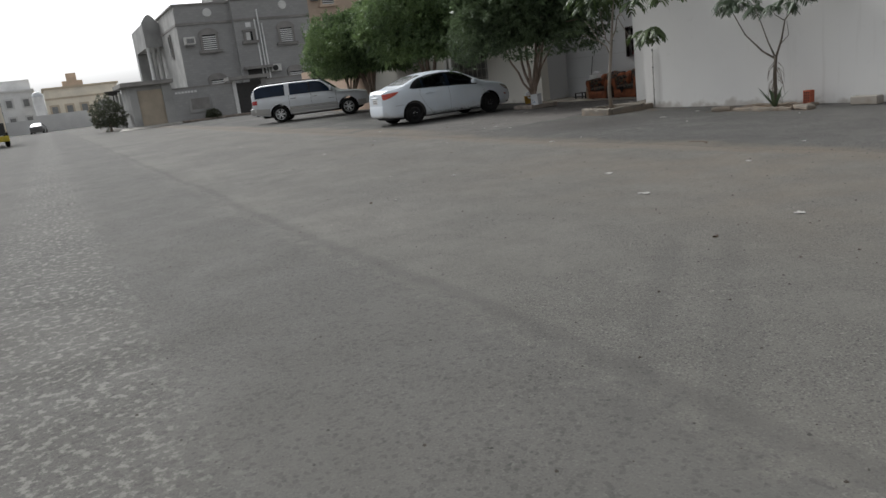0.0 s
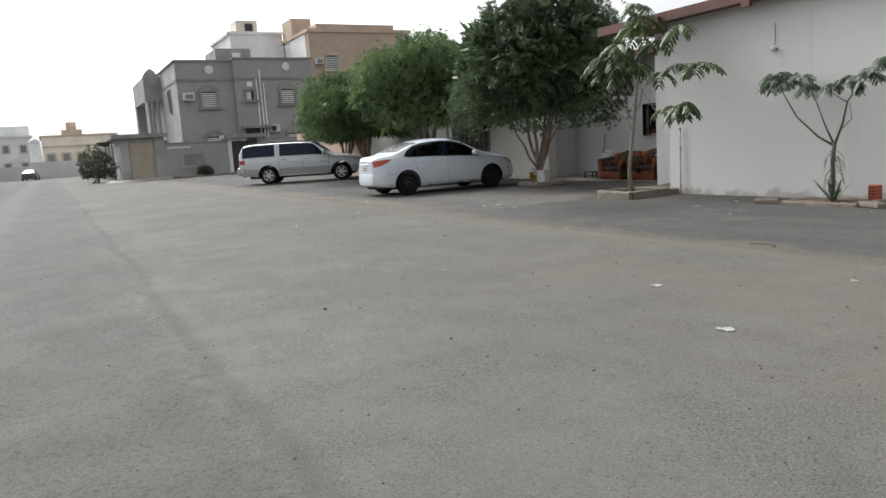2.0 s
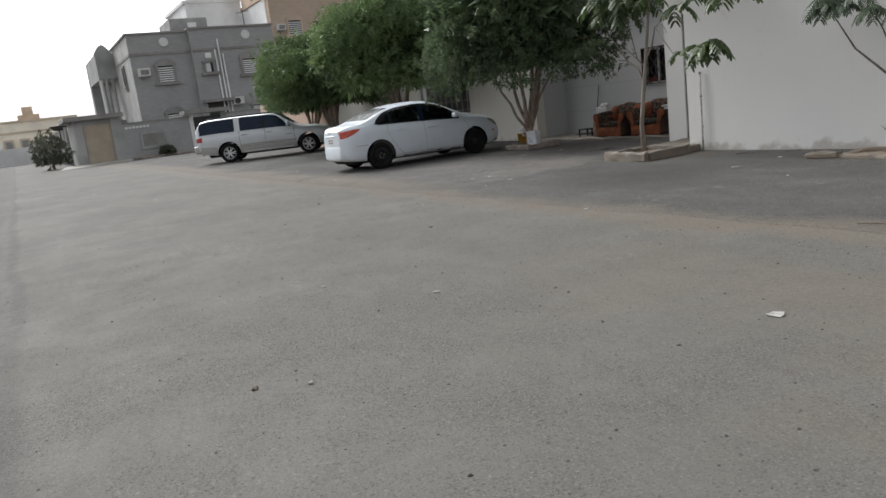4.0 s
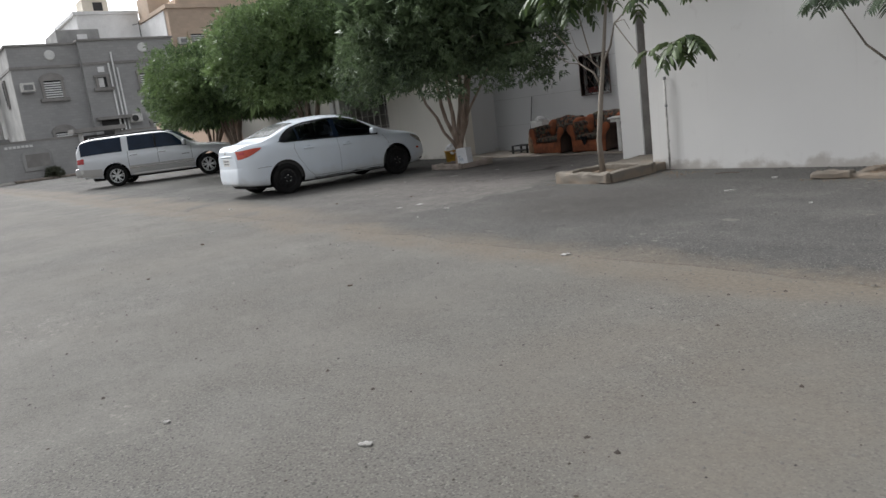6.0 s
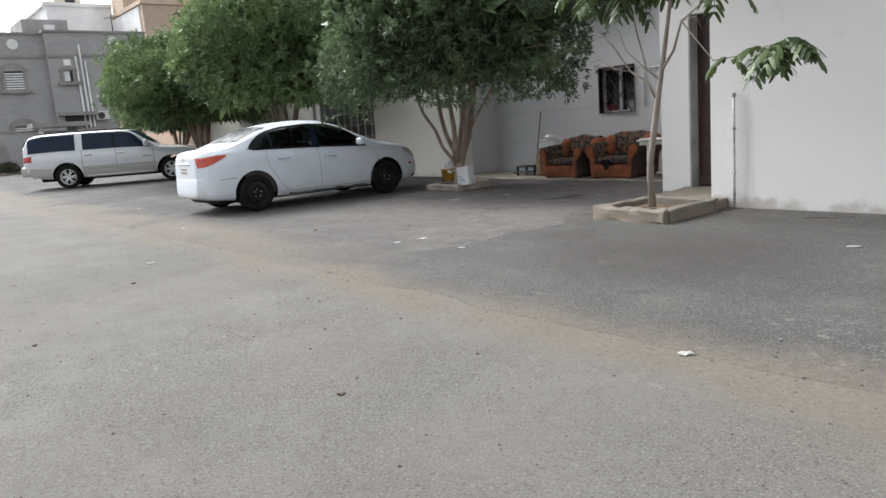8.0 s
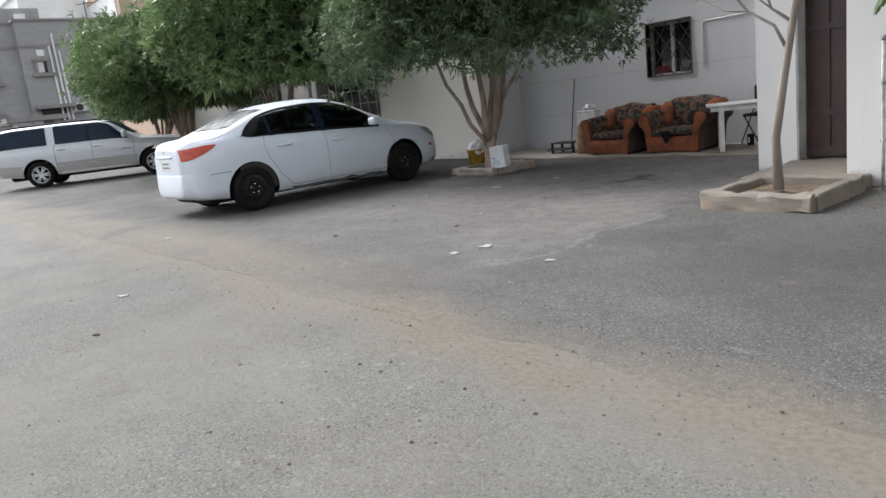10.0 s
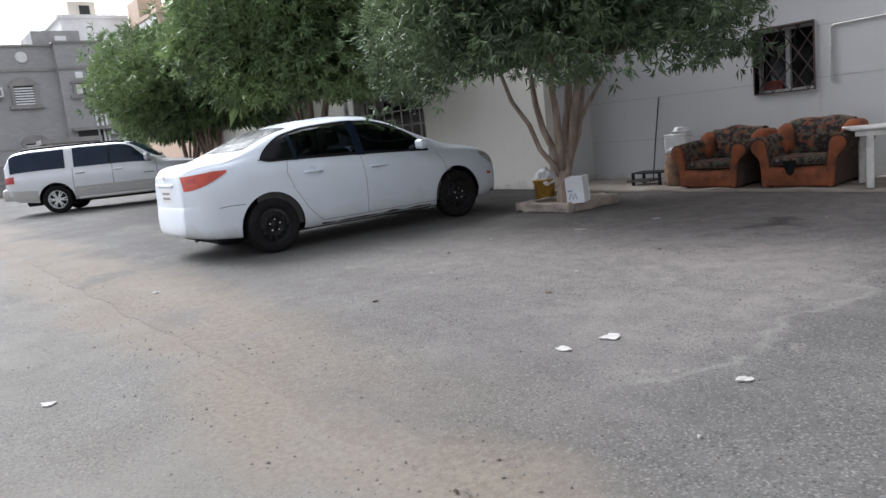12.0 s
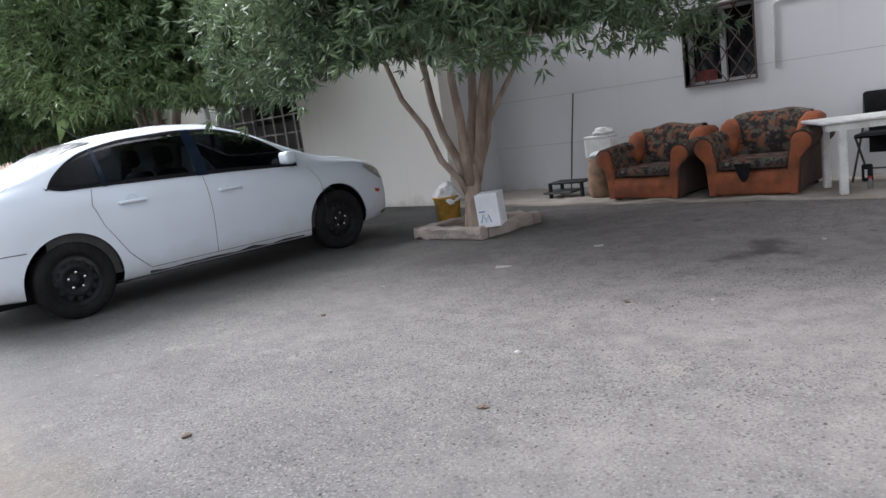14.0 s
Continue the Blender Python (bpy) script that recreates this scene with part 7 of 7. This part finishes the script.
# ---- litter ----
def scrap(x, y, size, turn, seed, z=0.0, material="paper", name="paper_scrap", label="crumpled white scrap lying on the asphalt", ratio=0.72):
    rng = np.random.default_rng(seed)
    n = 18
    top, bot = [], []
    lump = rng.uniform(0, 6.28, 3)
    for k in range(n):
        a = 2 * math.pi * k / n
        r = size * 0.5 * (0.9 + 0.16 * math.sin(2 * a + lump[0]) + 0.12 * math.sin(3 * a + lump[1]) + 0.08 * math.sin(5 * a + lump[2]) + 0.05 * rng.normal())
        h = 0.003 + 0.009 * rng.uniform()
        top.append((r * math.cos(a), r * ratio * math.sin(a), h))
        bot.append((r * 0.92 * math.cos(a), r * ratio * 0.92 * math.sin(a), 0.0))
    g = Geo()
    g.add(top + bot + [(0, 0, 0.007 + 0.008 * rng.uniform())], [(k, (k + 1) % n, 2 * n) for k in range(n)] + [((k + 1) % n, k, n + k, n + (k + 1) % n) for k in range(n)] + [tuple(range(2 * n - 1, n - 1, -1))])
    return solid(name, g, material, label, "litter", group="scraps on the ground", m=pose(x, y, z + 0.001, 0, 0, turn))


LITTER = ((-5.97, 7.81, 0.30, 20), (-4.67, 7.12, 0.36, -10), (-8.05, 6.89, 0.15, 40), (-5.0, 9.0, 0.18, 5), (-2.98, 7.09, 0.30, 60), (-15.6, 8.96, 0.26, 60), (-9.68, 9.78, 0.26, 15), (-13.98, 11.06, 0.28, 25),
          (-13.91, 11.34, 0.36, 30), (-13.07, 11.18, 0.22, 80), (-18.1, 10.22, 0.20, 10), (-16.2, 14.85, 0.22, 45), (-15.18, 12.49, 0.11, 0), (-16.55, 14.05, 0.34, 20), (-14.63, 15.25, 0.10, 10), (-17.1, 13.3, 0.10, 65),
          (-10.07, 12.8, 0.30, 33), (-10.08, 13.75, 0.24, 12), (-8.9, 12.2, 0.12, 70), (-12.4, 9.2, 0.07, 20), (-9.03, 6.4, 0.12, 0), (-1.6, 7.4, 0.15, 50), (-14.3, 7.25, 0.14, 20), (-7.05, 5.55, 0.11, 5), (-12.9, 10.6, 0.06, 9), (-15.9, 11.9, 0.07, 44),
          (-10.05, 13.7, 0.14, 12), (-7.4, 13.2, 0.09, 80), (-14.7, 13.6, 0.07, 15), (-22.5, 10.9, 0.14, 40), (-20.9, 7.0, 0.13, 15), (-26.5, 6.2, 0.16, 22), (-5.27, 10.34, 0.13, 30), (-9.4, 10.2, 0.08, 70))
for k, (x, y, s, a) in enumerate(LITTER):
    scrap(x, y, s * 0.36, a, 100 + k, 0.02 if y > 9.85 else 0.0)
for k, (x, y) in enumerate(((-6.49, 9.99), (-14.59, 8.49), (-15.85, 11.11), (-15.13, 13.44), (-13.0, 7.4), (-10.6, 8.3), (-7.2, 5.3), (-16.9, 12.6), (-14.9, 11.9), (-3.0, 6.2))):
    scrap(x, y, 0.05, 50 * k, 300 + k, 0.02 if y > 9.85 else 0.0, "twig", "leaf_litter", "curled dry brown leaf on the asphalt", 0.6)
for k, (x, y, a, ln) in enumerate(((-6.65, 10.02, 10, 0.3), (-10.9, 14.1, 20, 0.3), (-12.0, 14.4, 70, 0.25))):
    solid("stick", Geo().tube([(-ln / 2, 0, 0.010), (0, 0.015, 0.016), (ln / 2, -0.01, 0.010)], 0.0045, 6), "twig", "thin dry stick on the ground", "stick", m=pose(x, y, 0.02, 0, 0, a))


def gravel(name, label, n, seed, x0, x1, y_lo, y_hi, s0, s1, material="pebble"):
    """Loose stones, joined."""
    rng = np.random.default_rng(seed)
    x = rng.uniform(x0, x1, n)
    y = rng.uniform(y_lo, y_hi, n) if not callable(y_lo) else y_lo(rng, n)
    s = s0 + (s1 - s0) * rng.uniform(size=n) ** 3
    base = np.array([(1, 0, 0), (0.3, 0.95, 0), (-0.85, 0.5, 0), (-0.7, -0.7, 0), (0.4, -0.9, 0), (0.1, 0.05, 0.75)])
    rot = rng.uniform(0, 6.28, n)
    jit = rng.uniform(0.7, 1.3, (n, 6, 3))
    P = base[None] * jit * s[:, None, None]
    c, sn = np.cos(rot)[:, None], np.sin(rot)[:, None]
    X = P[:, :, 0] * c - P[:, :, 1] * sn + x[:, None]
    Y = P[:, :, 0] * sn + P[:, :, 1] * c + y[:, None]
    Z = P[:, :, 2] + np.where(y > 9.95, 0.018, np.where(y > 9.8, 0.008, 0.0))[:, None]
    V = np.stack([X, Y, Z], axis=2).reshape(-1, 3)
    tri = np.array([(0, 1, 5), (1, 2, 5), (2, 3, 5), (3, 4, 5), (4, 0, 5)])
    F = (np.arange(n)[:, None, None] * 6 + tri[None]).reshape(-1, 3)
    ob = fast_mesh(name, V, F, material)
    return tagged(ob, label, "gravel", kind="stuff")


gravel("gravel", "loose grit and small stones on the street", 15000, 1, -19, 1.5, 2.2, 10.0, 0.002, 0.010)
gravel("gravel", "loose grit and small stones on the forecourt", 16000, 2, -20, -4, 9.8, 16.8, 0.002, 0.010)
gravel("gravel", "grit gathered along the sandy seam", 5000, 3, -21, 0, lambda r, n: 9.75 + r.normal(0, 0.28, n), None, 0.002, 0.011)
gravel("gravel", "crumbled render and stones at the foot of the white wall", 900, 4, -12.4, -6.8, lambda r, n: 14.55 - np.abs(r.normal(0, 0.12, n)), None, 0.004, 0.025)
gravel("gravel", "brown crumbs of soil spilt round the planter and doorstep", 700, 12, -13.4, -11.4, lambda r, n: 14.35 - np.abs(r.normal(0, 0.45, n)), None, 0.004, 0.020, "soil")
gravel("gravel", "dry crumbs and dirt along the cement plinth", 500, 13, -19.8, -13.8, lambda r, n: 16.96 - np.abs(r.normal(0, 0.12, n)), None, 0.003, 0.016, "soil")
gravel("gravel", "crumbled dirt at the small tree's broken kerb", 350, 14, -9.7, -7.3, lambda r, n: 13.62 - np.abs(r.normal(0, 0.10, n)), None, 0.004, 0.018, "soil")
gravel("gravel", "scattered dark clods of dirt on the street", 900, 6, -19, 1.5, 2.2, 9.9, 0.004, 0.014, "clod")
gravel("gravel", "scattered dark clods of dirt on the forecourt", 900, 7, -20, -4, 9.8, 16.8, 0.004, 0.012, "clod")
gravel("gravel", "coarse dark stones on the broken forecourt asphalt", 5000, 9, -15.5, -8.5, 10.0, 13.6, 0.002, 0.010, "clod")
